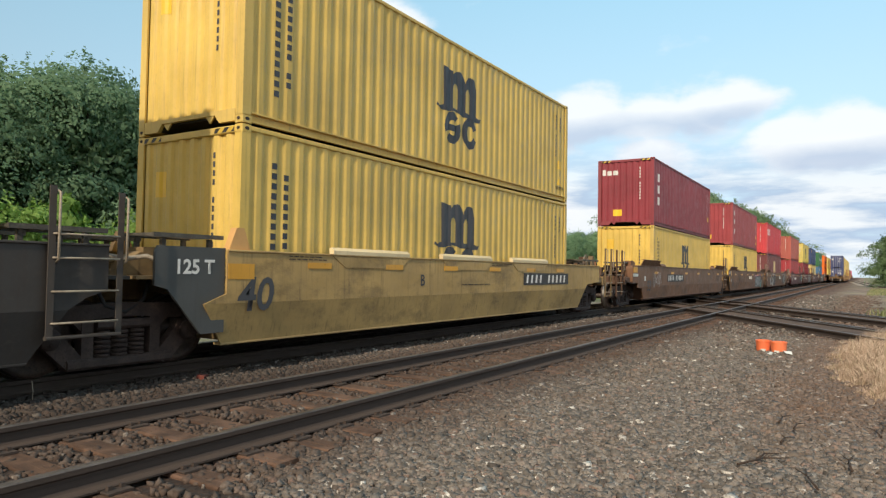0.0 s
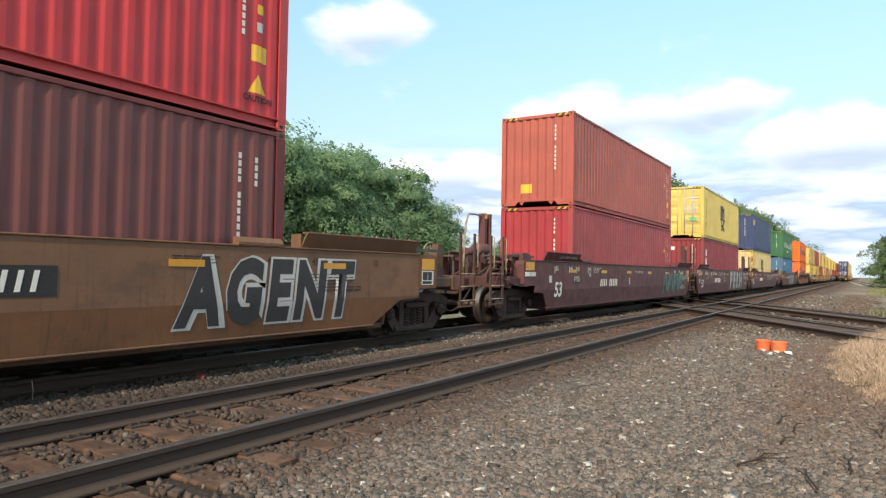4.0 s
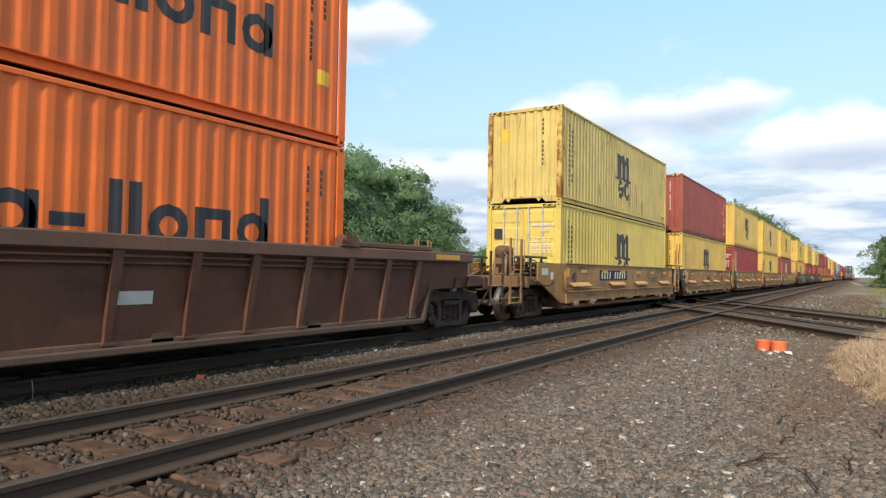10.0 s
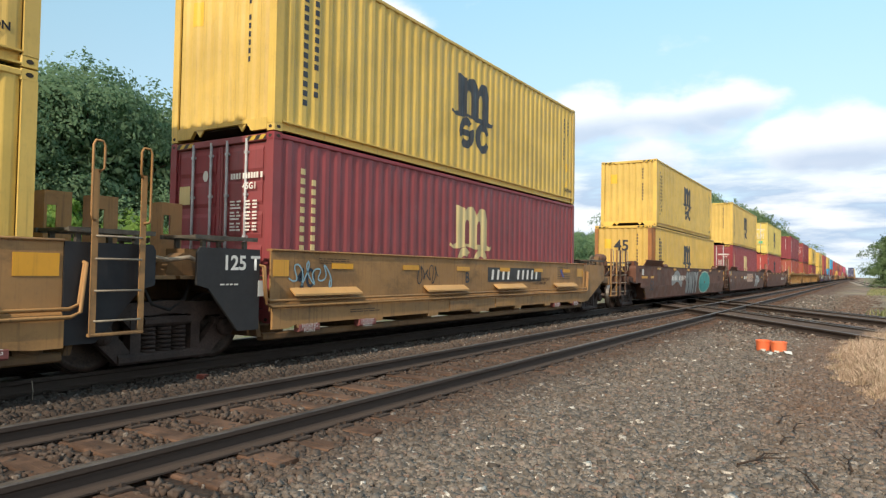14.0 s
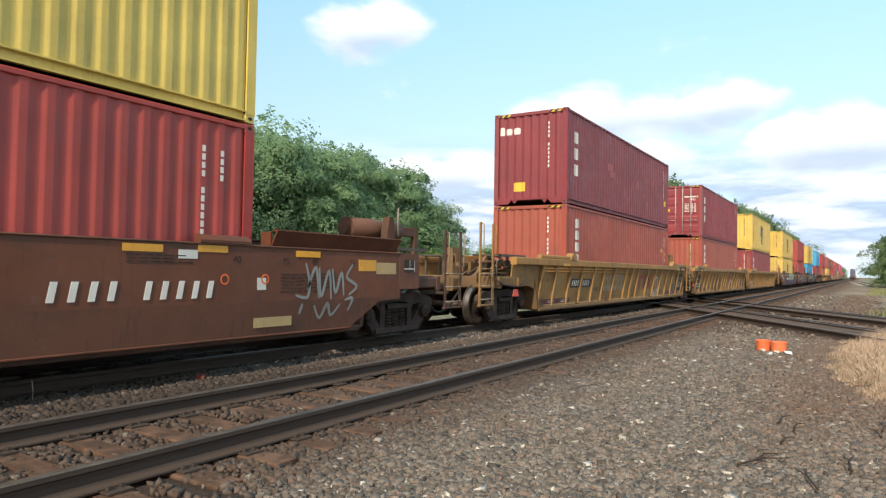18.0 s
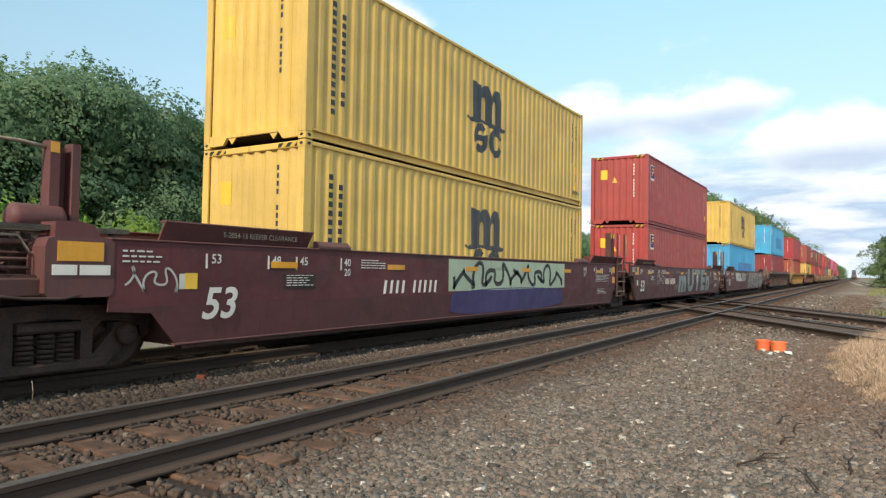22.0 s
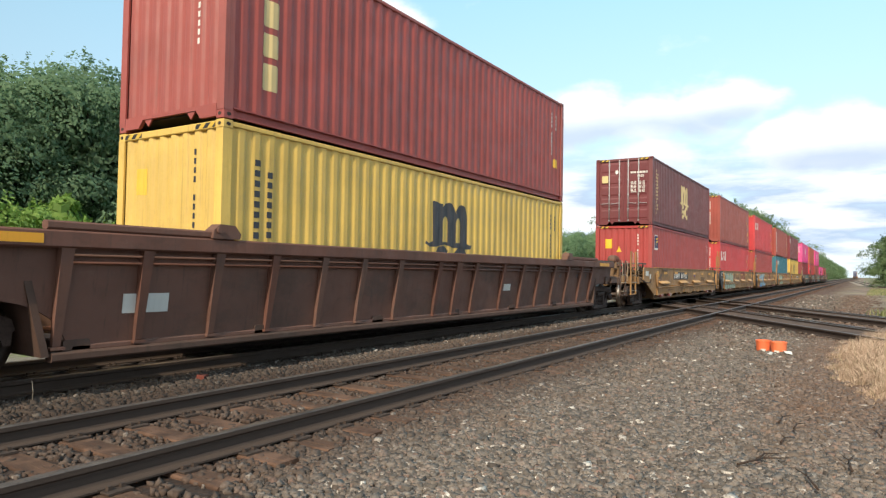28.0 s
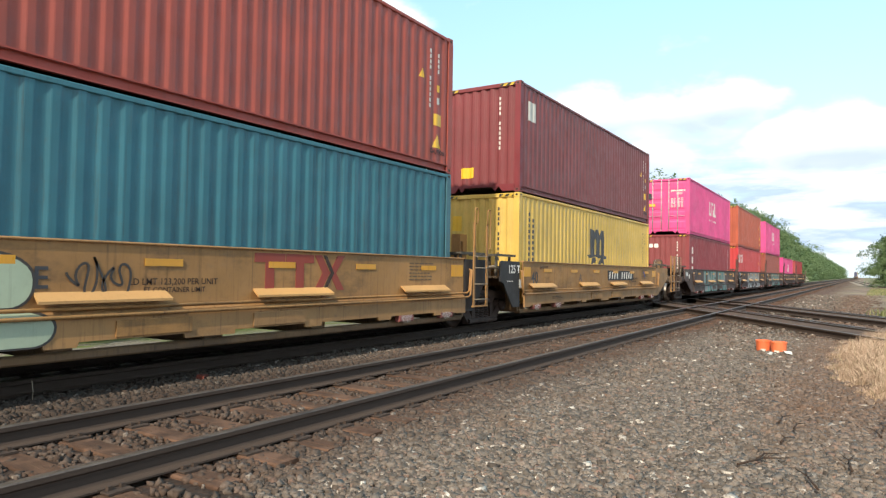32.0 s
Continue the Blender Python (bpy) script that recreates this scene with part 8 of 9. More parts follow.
            if hexa != RST:
                part("notice", MB().box(-8.5, -8.33, y1 - 0.004, y1, 1.0, 1.19), M_PAPER, car, "yellowed paper stencil")
            else:
                part("notice", MB().box(-9.26, -9.03, y1 - 0.004, y1, 1.23, 1.46), M_WHITE, car, "white paper notice")
                for a, b in ((-9.29, -8.5), (-8.04, -7.57)):
                    part("reflector", MB().box(a, b, y1 - 0.005, y1, 1.1, 1.19), M_REFLECT, car)
                part("lamp_patch", MB().box(-9.62, -9.42, y1 - 0.016, y1 - 0.008, 1.34, 1.47), M_TRUCK, car, "small grimy plate")
            if hexa != RST:
                part("reflector", MB().box(-9.98, -9.48, y1 - 0.016, y1 - 0.008, 1.32, 1.53), M_REFLECT, car)
                for a, b in ((-10.03, -9.77), (-9.74, -9.4)):
                    part("notice", MB().box(a, b, y1 - 0.016, y1 - 0.008, 1.17, 1.28), M_WHITE if hexa == MAR else M_PAPER, car, "white plate")
        if rear == "A":
            part("reflector", MB().box(8.25, 8.5, y1 - 0.005, y1, 1.29, 1.49), M_REFLECT, car)
            part("reflector", MB().box(8.25, 8.5, y1 - 0.005, y1, 0.95, 1.16), M_REFLECT, car)
        else:
            yb = y1 - 0.009
            if hexa != RST:
                part("reflector", MB().box(9.42, 9.85, yb - 0.004, yb, 1.29, 1.5), M_REFLECT, car)
            part("notice", MB().box(9.42, 9.82, yb - 0.004, yb, 1.0, 1.27) if hexa != RST else MB().box(9.45, 9.78, yb - 0.004, yb, 1.24, 1.46), M_WHITE, car, "white framed data plate")
            z0 = 1.0 if hexa != RST else 1.22
            for a, b, c, d in ((9.44, 9.61, 0.09, 0.25), (9.63, 9.76, 0.09, 0.25), (9.44, 9.76, 0.02, 0.07)):
                part("plate_field", MB().box(a, b, yb - 0.007, yb - 0.003, z0 + c, z0 + d), M_BLACK if hexa != RST else M_TRUCK, car)
            if hexa != MAR:
                if i == 8:
                    for a, b, z in ((7.47, 7.93, 1.11), (8.27, 9.2, 1.12)):
                        part("reflector", MB().box(a, b, y1 - 0.005, y1, z, z + 0.09), M_REFLECT, car)
                    part("notice", MB().box(8.95, 9.18, y1 - 0.004, y1, 1.25, 1.46), M_WHITE, car, "white paper notice")
                    part("patch_plate", MB().box(8.1, 8.5, y1 - 0.006, y1, 0.82, 0.96), paint("a67d42", 0.6, 0.62, 0.35), car, "ochre repainted patch")
                elif i == 17:
                    part("reflector", MB().box(8.15, 8.62, y1 - 0.005, y1, 1.25, 1.44), M_REFLECT, car)
                    part("notice", MB().box(8.63, 9.2, y1 - 0.004, y1, 1.2, 1.4), paint("b79f6d", 0.3, 0.6, 0.1), car, "faded tan notice")
                    part("reflector", MB().box(4.97, 5.44, y1 - 0.005, y1, 1.47, 1.56), M_REFLECT, car)
                    part("notice", MB().box(4.69, 4.97, y1 - 0.004, y1, 1.38, 1.49), M_PAPER, car, "white paper notice")
                    part("notice", MB().box(5.96, 6.12, y1 - 0.004, y1, 0.97, 1.14), M_PAPER, car, "small square sticker")
                    part("notice", MB().box(5.94, 6.66, wall_y(style)(0.5) - 0.006, wall_y(style)(0.5), 0.44, 0.58), paint("b79f6d", 0.3, 0.6, 0.1), car, "faded tan strip")
        if hexa == MAR:
            for s, x in (("53", -7.95), ("48", -6.9), ("45", -6.35), ("40", -5.35), ("40", 5.6), ("45", 6.5), ("48", 7.1), ("53", 8.0)):
                if i == 23 and 6 < x < 7.5:
                    continue
                letter(car, s, 0.17, x, 1.38, y1, M_WHITE)
                q = -0.17 if x < 0 else 0.14
                part("mark_tick", MB().box(x + q, x + q + 0.03, y1 - 0.004, y1, 1.26, 1.45), M_WHITE, car)
            for x in (-5.35, 5.6):
                letter(car, "20", 0.16, x, 1.22, y1, M_WHITE)
            car_number(car, -4.4, -2.6, 0.86, 0.23, y1, None, M_WHITE)
            letter(car, "WELL LD LMT 118,700", 0.1, 0.0, 1.33, y1, M_WHITE)
            letter(car, {5: "B", 6: "C", 7: "A", 21: "B", 22: "C", 23: "A"}[i], 0.33, -1.2, 1.0, y1, M_WHITE)
            letter(car, "S-2054-16 REEFER CLEARANCE", 0.1, -7.2, 1.7, -1.53, M_GALV)
            if rear == "A":
                load_print(car, 6.6, 7.9, 0.98, 1.22, 5, y1, seed + 3, M_PAPER)
                load_print(car, 6.8, 7.7, 0.6, 0.78, 4, wall_y(style)(0.7), seed + 4, M_PAPER)
            else:
                load_print(car, 8.45, 9.1, 1.24, 1.42, 3, y1, seed + 3, M_WHITE)
                load_print(car, 8.45, 9.0, 1.1, 1.16, 1, y1, seed + 4, M_WHITE)
                load_print(car, 8.45, 8.95, 0.86, 0.96, 2, y1, seed + 6, M_WHITE)
                letter(car, "L 201-9", 0.12, 8.65, 1.03, y1, M_WHITE)
            load_print(car, -5.0, -4.3, 1.27, 1.44, 4, y1, seed, M_WHITE)
            part("data_plate", MB().box(-6.75, -6.1, y1 - 0.004, y1, 0.98, 1.2), M_GREASE, car, "framed data plate")
            load_print(car, -6.7, -6.15, 1.0, 1.18, 5, y1 - 0.004, seed + 1, M_WHITE)
        else:
            x = {2: -4.8, 3: -0.6, 4: 1.0, 8: -4.7, 15: -4.6, 16: -3.0, 17: 3.1}[i]
            car_number(car, x, x + (2.8 if i in (2, 8, 15) else 2.2 if i == 17 else 1.5), 0.88 if i == 17 else 1.0, 0.22, y1, M_BLACK if i in (2, 4, 8) else None, M_WHITE)
            letter(car, {2: "A", 3: "C", 4: "B", 8: "A", 15: "B", 16: "C", 17: "A"}[i], 0.26, -1.2 if i != 16 else -3.2, 1.1, y1, ink)
            for s, xx in (("40", 5.6), ("45", 6.5), ("48", 7.1), ("53", 8.0)):
                letter(car, s, 0.14, xx, 1.38, y1, M_TRUCK)
            load_print(car, 6.4, 7.6, 0.9, 1.2, 6, y1, seed + 3, M_TRUCK)
            load_print(car, 4.0, 4.9, 1.3, 1.42, 3, y1, seed + 9, M_TRUCK)
    else:
        if hexa == DBR:
            letter(car, "53", 0.46, -7.87, 0.85, y1, paint("b9a544", 0.3, 0.5, 0.02))
        for s, x in (("45", 5.6), ("48", 6.9), ("53", 7.6)) if hexa != RYL else ():
            letter(car, s, 0.18, x, 1.18, y1, M_DARKLETTER)
        if hexa != RYL:
            if hexa == DBR:
                car_number(car, 3.15, 4.8, 1.05, 0.16, y1 - 0.01, None, M_WHITE)
            part("notice", MB().box(-7.55, -6.95, y1 - 0.006, y1, 0.72, 0.95), M_PAPER, car, "white paper notice")
            for x in (-9.0, 9.0):
                part("reflector", MB().box(x - 0.45, x + 0.45, -1.526, -1.52, 1.5, 1.6), M_REFLECT, car)
            part("notice", MB().box(1.95, 2.5, y1 - 0.006, y1, 0.82, 0.98), M_PAPER, car, "white paper notice")
            return
        x = -6.0 if i == 18 else 3.2
        if i != 19:
            car_number(car, x, x + 1.5, 0.89, 0.16, y1 - 0.01, M_BLACK, M_WHITE)
        else:
            part("notice", MB().box(2.3, 2.85, y1 - 0.006, y1, 0.78, 0.97), M_PAPER, car, "white printed plate")
        if i in (18, 19):
            owner_mark(car, 0.84, y1, -0.28)
        for q, kind in ((-1, front), (1, rear)):
            a, b = sorted((q * 5.5, q * 7.6)) if kind == "A" else sorted((q * 6.0, q * 8.15))
            part("sill_band", MB().box(a, b, y1 - 0.006, y1 - 0.001, 0.355, 0.54), M_SILL, car, "dark red painted sill end")
            for u in (6.45, 7.35):
                load_print(car, q * u - 0.25, q * u + 0.25, 0.41, 0.49, 2, y1 - 0.012, seed + int(u), M_WHITE)
            part("reflector", MB().box(*sorted((q * 6.52, q * 7.0)), -1.526, -1.52, 1.46, 1.535), paint("c4952c", 0.4, 0.45, 0.05), car, "faded yellow reflector")
            if kind == "A":
                a, b = sorted((q * 6.9, q * 8.1))
                part("end_panel", MB().box(a, b, y1 - 0.014, y1 - 0.002, 0.545, 1.28), M_BLACK, car, "black painted end panel")
                a, b = sorted((q * 7.02, q * 8.35))
                part("reflector_field", MB().box(a, b, -1.529, -1.521, 1.475, 1.625), M_BLACK, car, "black painted length of the chord")
                part("reflector", MB().box(*sorted((q * 7.32, q * 7.95)), -1.536, -1.53, 1.46, 1.54), paint("c4952c", 0.4, 0.45, 0.05), car, "faded yellow reflector")
                yp = y1 - 0.014
                if q > 0:
                    load_print(car, 7.15, 7.85, 0.66, 0.98, 6, yp, 4, M_WHITE)
                    for s, u in (("48", 7.05), ("53", 7.78)):
                        letter(car, s, 0.15, u, 1.08, yp, M_WHITE)
                    part("stencil", cached(("stencil_ring",), lambda: MB().lathe([(0.045, 0), (0.085, 0.001)], n=14)), M_WHITE, car, "", pose(7.42, yp - 0.004, 1.1))
                else:
                    letter(car, "125T", 0.3, -7.72, 0.72, yp, M_WHITE, 0.012)
                    letter(car, "48", 0.13, -7.25, 1.1, yp, M_WHITE)
                    load_print(car, -7.8, -7.5, 1.0, 1.06, 2, yp, 5, M_WHITE)
            if q > 0 or kind == "C":
                letter(car, "40", 0.15, q * 6.05 - (0.25 if q < 0 else 0), 1.05, y1, M_DARKLETTER)
                letter(car, "20", 0.15, q * 6.05 - (0.25 if q < 0 else 0), 0.88, y1, M_DARKLETTER)
                letter(car, "45", 0.14, q * 6.67 - (0.55 if q < 0 else 0), 1.06, y1, M_DARKLETTER)
            if q > 0:
                letter(car, "53", 0.32, 6.47, 0.71, y1, M_DARKLETTER, 0.014)
            elif kind == "C":
                letter(car, "48", 0.14, -7.77, 1.06, y1, M_DARKLETTER)
        load_print(car, 5.0, 5.5, 0.6, 0.8, 2, y1, seed, M_TRUCK)
        load_print(car, -4.1, -3.6, 0.7, 0.8, 2, y1, seed, M_TRUCK)


def spray(car, i, style):
    """Sprayed lettering, tags and shapes on the walls."""
    y = wall_y(style)
    if i == 2:
        scribble(car, -7.2, -6.0, 0.72, 1.4, G_WHITE, y, 1)
    elif i == 3:
        scribble(car, -5.6, -3.8, 0.5, 1.42, G_BLACK, y, 3, 0.03)
        spray_shape(car, [[(2.8, 0.36), (2.7, 1.0), (2.9, 1.18), (3.4, 1.23), (3.9, 1.24), (4.5, 1.21), (4.8, 1.28), (5.3, 1.25), (5.65, 1.3), (5.95, 1.18), (6.04, 0.95), (5.98, 0.36)]], G_BLACK, y, 0.004, "black sprayed field")
        # letters
        spray_shape(car, [[(2.9, 0.4), (3.2, 0.38), (3.25, 0.66), (3.5, 0.68), (3.5, 0.38), (3.8, 0.38), (3.76, 0.7), (3.86, 0.95), (3.84, 1.2), (3.6, 1.19), (3.56, 0.9), (3.3, 0.9), (3.28, 1.17), (3.0, 1.17), (2.92, 0.9)],
                          [(3.95, 0.36), (3.95, 0.75), (4.06, 0.95), (4.0, 1.1), (4.06, 1.2), (4.42, 1.19), (4.45, 0.9), (4.43, 0.36), (4.3, 0.36), (4.2, 0.62), (4.14, 0.36)],
                          [(4.56, 0.36), (4.6, 0.9), (4.56, 1.1), (4.66, 1.2), (4.78, 1.14), (4.83, 0.86), (4.88, 1.1), (4.98, 1.21), (5.1, 1.15), (5.08, 0.8), (5.0, 0.36), (4.88, 0.36), (4.84, 0.66), (4.74, 0.36)],
                          [(5.24, 0.36), (5.22, 0.8), (5.3, 1.1), (5.48, 1.24), (5.7, 1.22), (5.82, 1.05), (5.78, 0.86), (5.6, 0.78), (5.5, 0.92), (5.42, 0.9), (5.46, 0.72), (5.62, 0.66), (5.76, 0.7), (5.78, 0.36), (5.56, 0.36), (5.5, 0.52), (5.4, 0.36)]], G_GREY, y, 0.007, "grey sprayed letters")
        spray_shape(car, [[(4.1, 0.92), (4.28, 0.98), (4.34, 0.86), (4.2, 0.88)], [(5.46, 1.02), (5.56, 1.1), (5.66, 1.04), (5.6, 0.94), (5.52, 0.96)]], G_BLACK, y, 0.009, "black sprayed detail")
        spray_shape(car, [rect(x - 0.05, x + 0.05, z, z + 0.018) for x, n in ((3.87, 5), (4.5, 4), (4.84, 3), (5.16, 4), (5.9, 5)) for z in [0.5 + 0.16 * k for k in range(n)]], G_WHITE, y, 0.009, "small white dashes")
        swash(car, [(2.6, 0.7), (2.75, 1.2), (3.4, 1.29), (4.5, 1.28), (4.9, 1.35), (5.7, 1.36), (6.02, 1.2), (6.1, 0.8), (6.06, 0.45)], 0.09, G_PINK, y, 0.003)
        for k in range(6):
            a = 2.95 + 0.5 * k
            swash(car, [(a, 1.33), (a + 0.03, 1.46), (a + 0.22, 1.5), (a + 0.4, 1.46), (a + 0.44, 1.34)], 0.035, M_TRUCK, y, 0.0035)
        spray_shape(car, [[(6.1, 0.36), (6.6, 0.36), (6.65, 0.9), (6.52, 0.66), (6.4, 0.92), (6.2, 0.9), (6.12, 0.6)]], G_TEAL, y, 0.0045, "teal sprayed patch")
    elif i == 4:
        swash(car, [(-6.4, 1.1), (-6.3, 0.75), (-5.9, 0.6), (-5.3, 0.7), (-5.0, 1.0), (-4.6, 1.3), (-4.3, 1.4)], 0.34, G_WHITE, y, 0.005)
        swash(car, [(-6.3, 1.1), (-6.2, 0.8), (-5.85, 0.68), (-5.3, 0.8), (-4.95, 1.1), (-4.5, 1.3), (-4.1, 1.2), (-4.0, 0.9)], 0.24, G_BLACK, y, 0.009)
        graffiti(car, "SOB", -4.6, -2.1, 0.36, 1.42, G_BLACK, G_WHITE, y, 0.3, 0.13, 0.05)
        swash(car, [(-5.6, 1.35), (-5.3, 1.1), (-5.5, 0.95)], 0.16, G_WHITE, y, 0.011)
        graffiti(car, "AGENT", 4.1, 7.4, 0.5, 1.42, G_BLACK, G_WHITE, y, 0.1, 0.05, 0.06)
        scribble(car, -1.6, -0.2, 0.7, 1.35, G_BLACK, y, 5, 0.04)
    elif i == 5:
        for k in range(3):
            swash(car, [(3.6 + k, 0.45), (4.0 + k, 1.3), (4.3 + k, 0.6), (4.7 + k, 1.35), (4.5 + k, 0.5)], 0.09, G_TEAL, y, 0.006)
        graffiti(car, "SIXET", 6.1, 7.0, 1.05, 1.3, G_TEAL, G_BLACK, y, 0, 0.02, 0.03)
        graffiti(car, "LANE", 6.2, 7.0, 0.82, 1.0, G_TEAL, G_BLACK, y, 0, 0.02, 0.03)
        scribble(car, 7.6, 8.6, 1.05, 1.32, G_WHITE, y, 2)
    elif i == 6:
        graffiti(car, "FELH", 0.8, 5.8, 0.4, 1.53, G_GREY, G_BLACK, y, 0.12, 0.07, 0.07)
        scribble(car, -3.3, -1.9, 1.16, 1.45, G_WHITE, y, 6)
        scribble(car, -6.3, -5.0, 1.16, 1.42, G_GREY, y, 8, 0.012)
        # pale left faces of the block letters
        spray_shape(car, [[(x, 0.44), (x + 0.2, 0.5), (x + 0.36, 1.46), (x + 0.14, 1.5)] for x in (0.86, 2.2, 3.5, 4.6)], G_WHITE, y, 0.0095, "white letter face")
    elif i == 7:
        for k in range(4):
            scribble(car, 0.6 + 1.2 * k, 1.75 + 1.2 * k, 1.0, 1.44, G_WHITE, y, 21 + k, 0.045, 16)
        swash(car, [(0.5, 1.0), (2.5, 0.95), (4.0, 1.08), (4.6, 0.85)], 0.04, G_WHITE, y)
        scribble(car, -6.3, -4.8, 0.8, 1.15, M_ORANGETAG, y, 4)
    elif i == 8:
        graffiti(car, "LASK", -1.7, 4.1, 0.3, 1.46, G_GREY, G_BLACK, y, -0.3, 0.17, 0.05)
        for k in range(5):
            swash(car, [(-1.4 + k * 1.15, 0.5), (-1.0 + k * 1.15, 1.0), (-0.7 + k * 1.15, 1.35), (-0.55 + k * 1.15, 0.8)], 0.07, G_WHITE, y, 0.012)
        scribble(car, -3.2, -1.8, 1.15, 1.45, G_WHITE, y, 8)
    elif i == 13:
        scribble(car, -0.4, 1.2, 0.95, 1.4, G_BLACK, y, 3)
    elif i == 14:
        scribble(car, -5.9, -5.0, 0.95, 1.42, G_BLUE, y, 5)
        scribble(car, -2.6, -1.9, 1.0, 1.42, G_BLACK, y, 7)
    elif i == 15:
        swash(car, [(-4.6, 0.9), (-3.5, 1.2), (-2.6, 0.8)], 0.5, G_GREY, y, 0.004)
        graffiti(car, "SNIY", -1.8, 1.0, 0.36, 1.42, G_GREY, G_BLACK, y, 0.1, 0.12, 0.08)
        graffiti(car, "O", 1.2, 4.0, 0.36, 1.42, G_TEAL, G_PALE, y, 0.2, 0.2, 0.12)
    elif i == 16:
        part("painted_board", MB().box(-1.4, 1.4, y(1.2) - 0.004, y(1.2), 0.81, 1.4), paint("c8a58e", 0.3, 0.6, 0.05), car, "pale sprayed rectangle")
        scribble(car, 0.3, 1.3, 0.85, 1.35, G_BLACK, y, 14, 0.03)
        graffiti(car, "OW", 2.7, 4.6, 0.4, 1.1, G_WHITE, G_BLACK, y, 0.4, 0.14, 0.08)
        swash(car, [(2.8, 1.44), (3.4, 1.15), (4.2, 1.2), (5.2, 0.86), (4.2, 0.75)], 0.3, G_BLACK, y, 0.012)
        swash(car, [(2.9, 1.42), (3.4, 1.17), (4.2, 1.2), (5.1, 0.88), (4.2, 0.78)], 0.2, G_WHITE, y, 0.016)
        scribble(car, 5.5, 6.3, 1.15, 1.42, G_BLACK, y, 12, 0.03)
    elif i == 17:
        for pts in ([(6.9, 1.36), (6.98, 1.1), (6.95, 0.85), (6.7, 0.88)], [(6.95, 0.95), (7.12, 1.3), (7.2, 0.82)], [(7.2, 1.3), (7.25, 0.85), (7.42, 1.25), (7.48, 0.8)], [(7.5, 1.28), (7.58, 0.9), (7.72, 1.22), (7.78, 0.85)],
                    [(8.0, 1.36), (7.85, 1.15), (8.1, 1.0), (7.9, 0.86)], [(6.8, 0.6), (6.85, 0.75)], [(7.1, 0.72), (7.25, 0.52), (7.4, 0.74), (7.5, 0.55), (7.7, 0.72)], [(7.8, 0.78), (8.0, 0.8), (7.9, 0.6)]):
            swash(car, pts, 0.055, G_GREY, y)
        for x in (5.4, 6.1):
            part("painted_ring", cached(("painted_ring",), lambda: MB().lathe([(0.05, 0), (0.075, 0.001)], n=14)), M_ORANGETAG, car, "", pose(x, y(1.1) - 0.005, 1.12))
    elif i == 18:
        ochre = paint("a67d42", 0.6, 0.62, 0.35)
        graffiti(car, "JOSBOYS", -3.3, -0.98, 0.56, 1.2, ochre, G_WHITE, y, 0.1, 0.0, 0.03)
        spray_shape(car, [oval(3.42, 0.78, 0.47, 0.41, 22)], G_WHITE, y, 0.003)
        spray_shape(car, [oval(3.42, 0.84, 0.4, 0.27, 22)], ochre, y, 0.0045)
        graffiti(car, "K", 3.08, 3.78, 0.5, 1.08, ochre, G_WHITE, y, 0.15, 0.08, 0.07)
        scribble(car, 3.95, 4.4, 0.45, 1.12, G_WHITE, y, 4, 0.02, 30)
    elif i == 19:
        graffiti(car, "NEKEI", -3.4, -0.5, 0.42, 1.05, paint("a67d42", 0.6, 0.62, 0.35), G_BLACK, y, 0.0, 0.03, 0.055)
        scribble(car, 4.95, 5.35, 0.45, 1.2, G_WHITE, y, 14, 0.02, 26)
    elif i == 20:
        scribble(car, -2.6, -2.3, 0.5, 1.2, G_BLACK, y, 6, 0.03, 8)
        part("painted_patch", MB().box(2.1, 2.6, y(0.9) - 0.005, y(0.9), 0.7, 1.15), G_WHITE, car, "flaking white patch")
    elif i == 21:
        part("painted_patch", MB().box(-2.2, 4.0, y(1.2) - 0.004, y(1.2), 0.86, 1.52), G_PALE, car, "pale green sprayed field")
        for k in range(4):
            scribble(car, -2.1 + 1.45 * k, -0.45 + 1.45 * k, 0.84, 1.5, G_BLACK, y, 33 + k, 0.1, 15)
        swash(car, [(-2.1, 0.62), (0.5, 0.6), (3.9, 0.62)], 0.6, G_PURP, y, 0.006)
        scribble(car, -9.2, -8.5, 0.95, 1.3, G_WHITE, y, 31, 0.028, 18)
        load_print(car, -9.25, -8.75, 1.28, 1.46, 3, -1.503, 41, M_PAPER)
        part("notice", MB().box(-8.42, -8.24, -1.508, -1.503, 1.0, 1.2), M_YELLOWTAG, car, "yellow paper notice")
    elif i == 22:
        graffiti(car, "mUTEn", -1.9, 5.2, 0.44, 1.54, G_GREY, G_BLACK, y, 0.1, 0.05, 0.06)
        graffiti(car, "MOM", -2.4, -1.8, 1.3, 1.42, G_GREY, MW, y, 0, 0, 0.01)
        scribble(car, -5.7, -4.6, 0.85, 1.28, G_WHITE, y, 13)
        scribble(car, -2.7, -1.9, 0.5, 0.95, G_GREY, y, 15, 0.02)
    elif i == 23:
        graffiti(car, "NUSE", -5.3, -3.3, 0.9, 1.42, G_WHITE, G_BLACK, y, 0.0, 0.13, 0.03)
        graffiti(car, "TENO", -2.8, -1.0, 0.9, 1.42, G_GREY, G_WHITE, y, 0.0, 0.08, 0.04)
        graffiti(car, "NIVSTIAR", 0.2, 6.1, 0.36, 1.44, G_BLACK, G_WHITE, y, 0.3, 0.02, 0.06)
        for k, (w, mt) in enumerate(((0.2, G_WHITE), (0.07, G_BLACK))):
            swash(car, [(7.22 + 0.56 * math.cos(a * 0.524), 0.92 + 0.52 * math.sin(a * 0.524)) for a in range(-2, 11)], w, mt, y, 0.006 + 0.004 * k, "white sprayed ring")
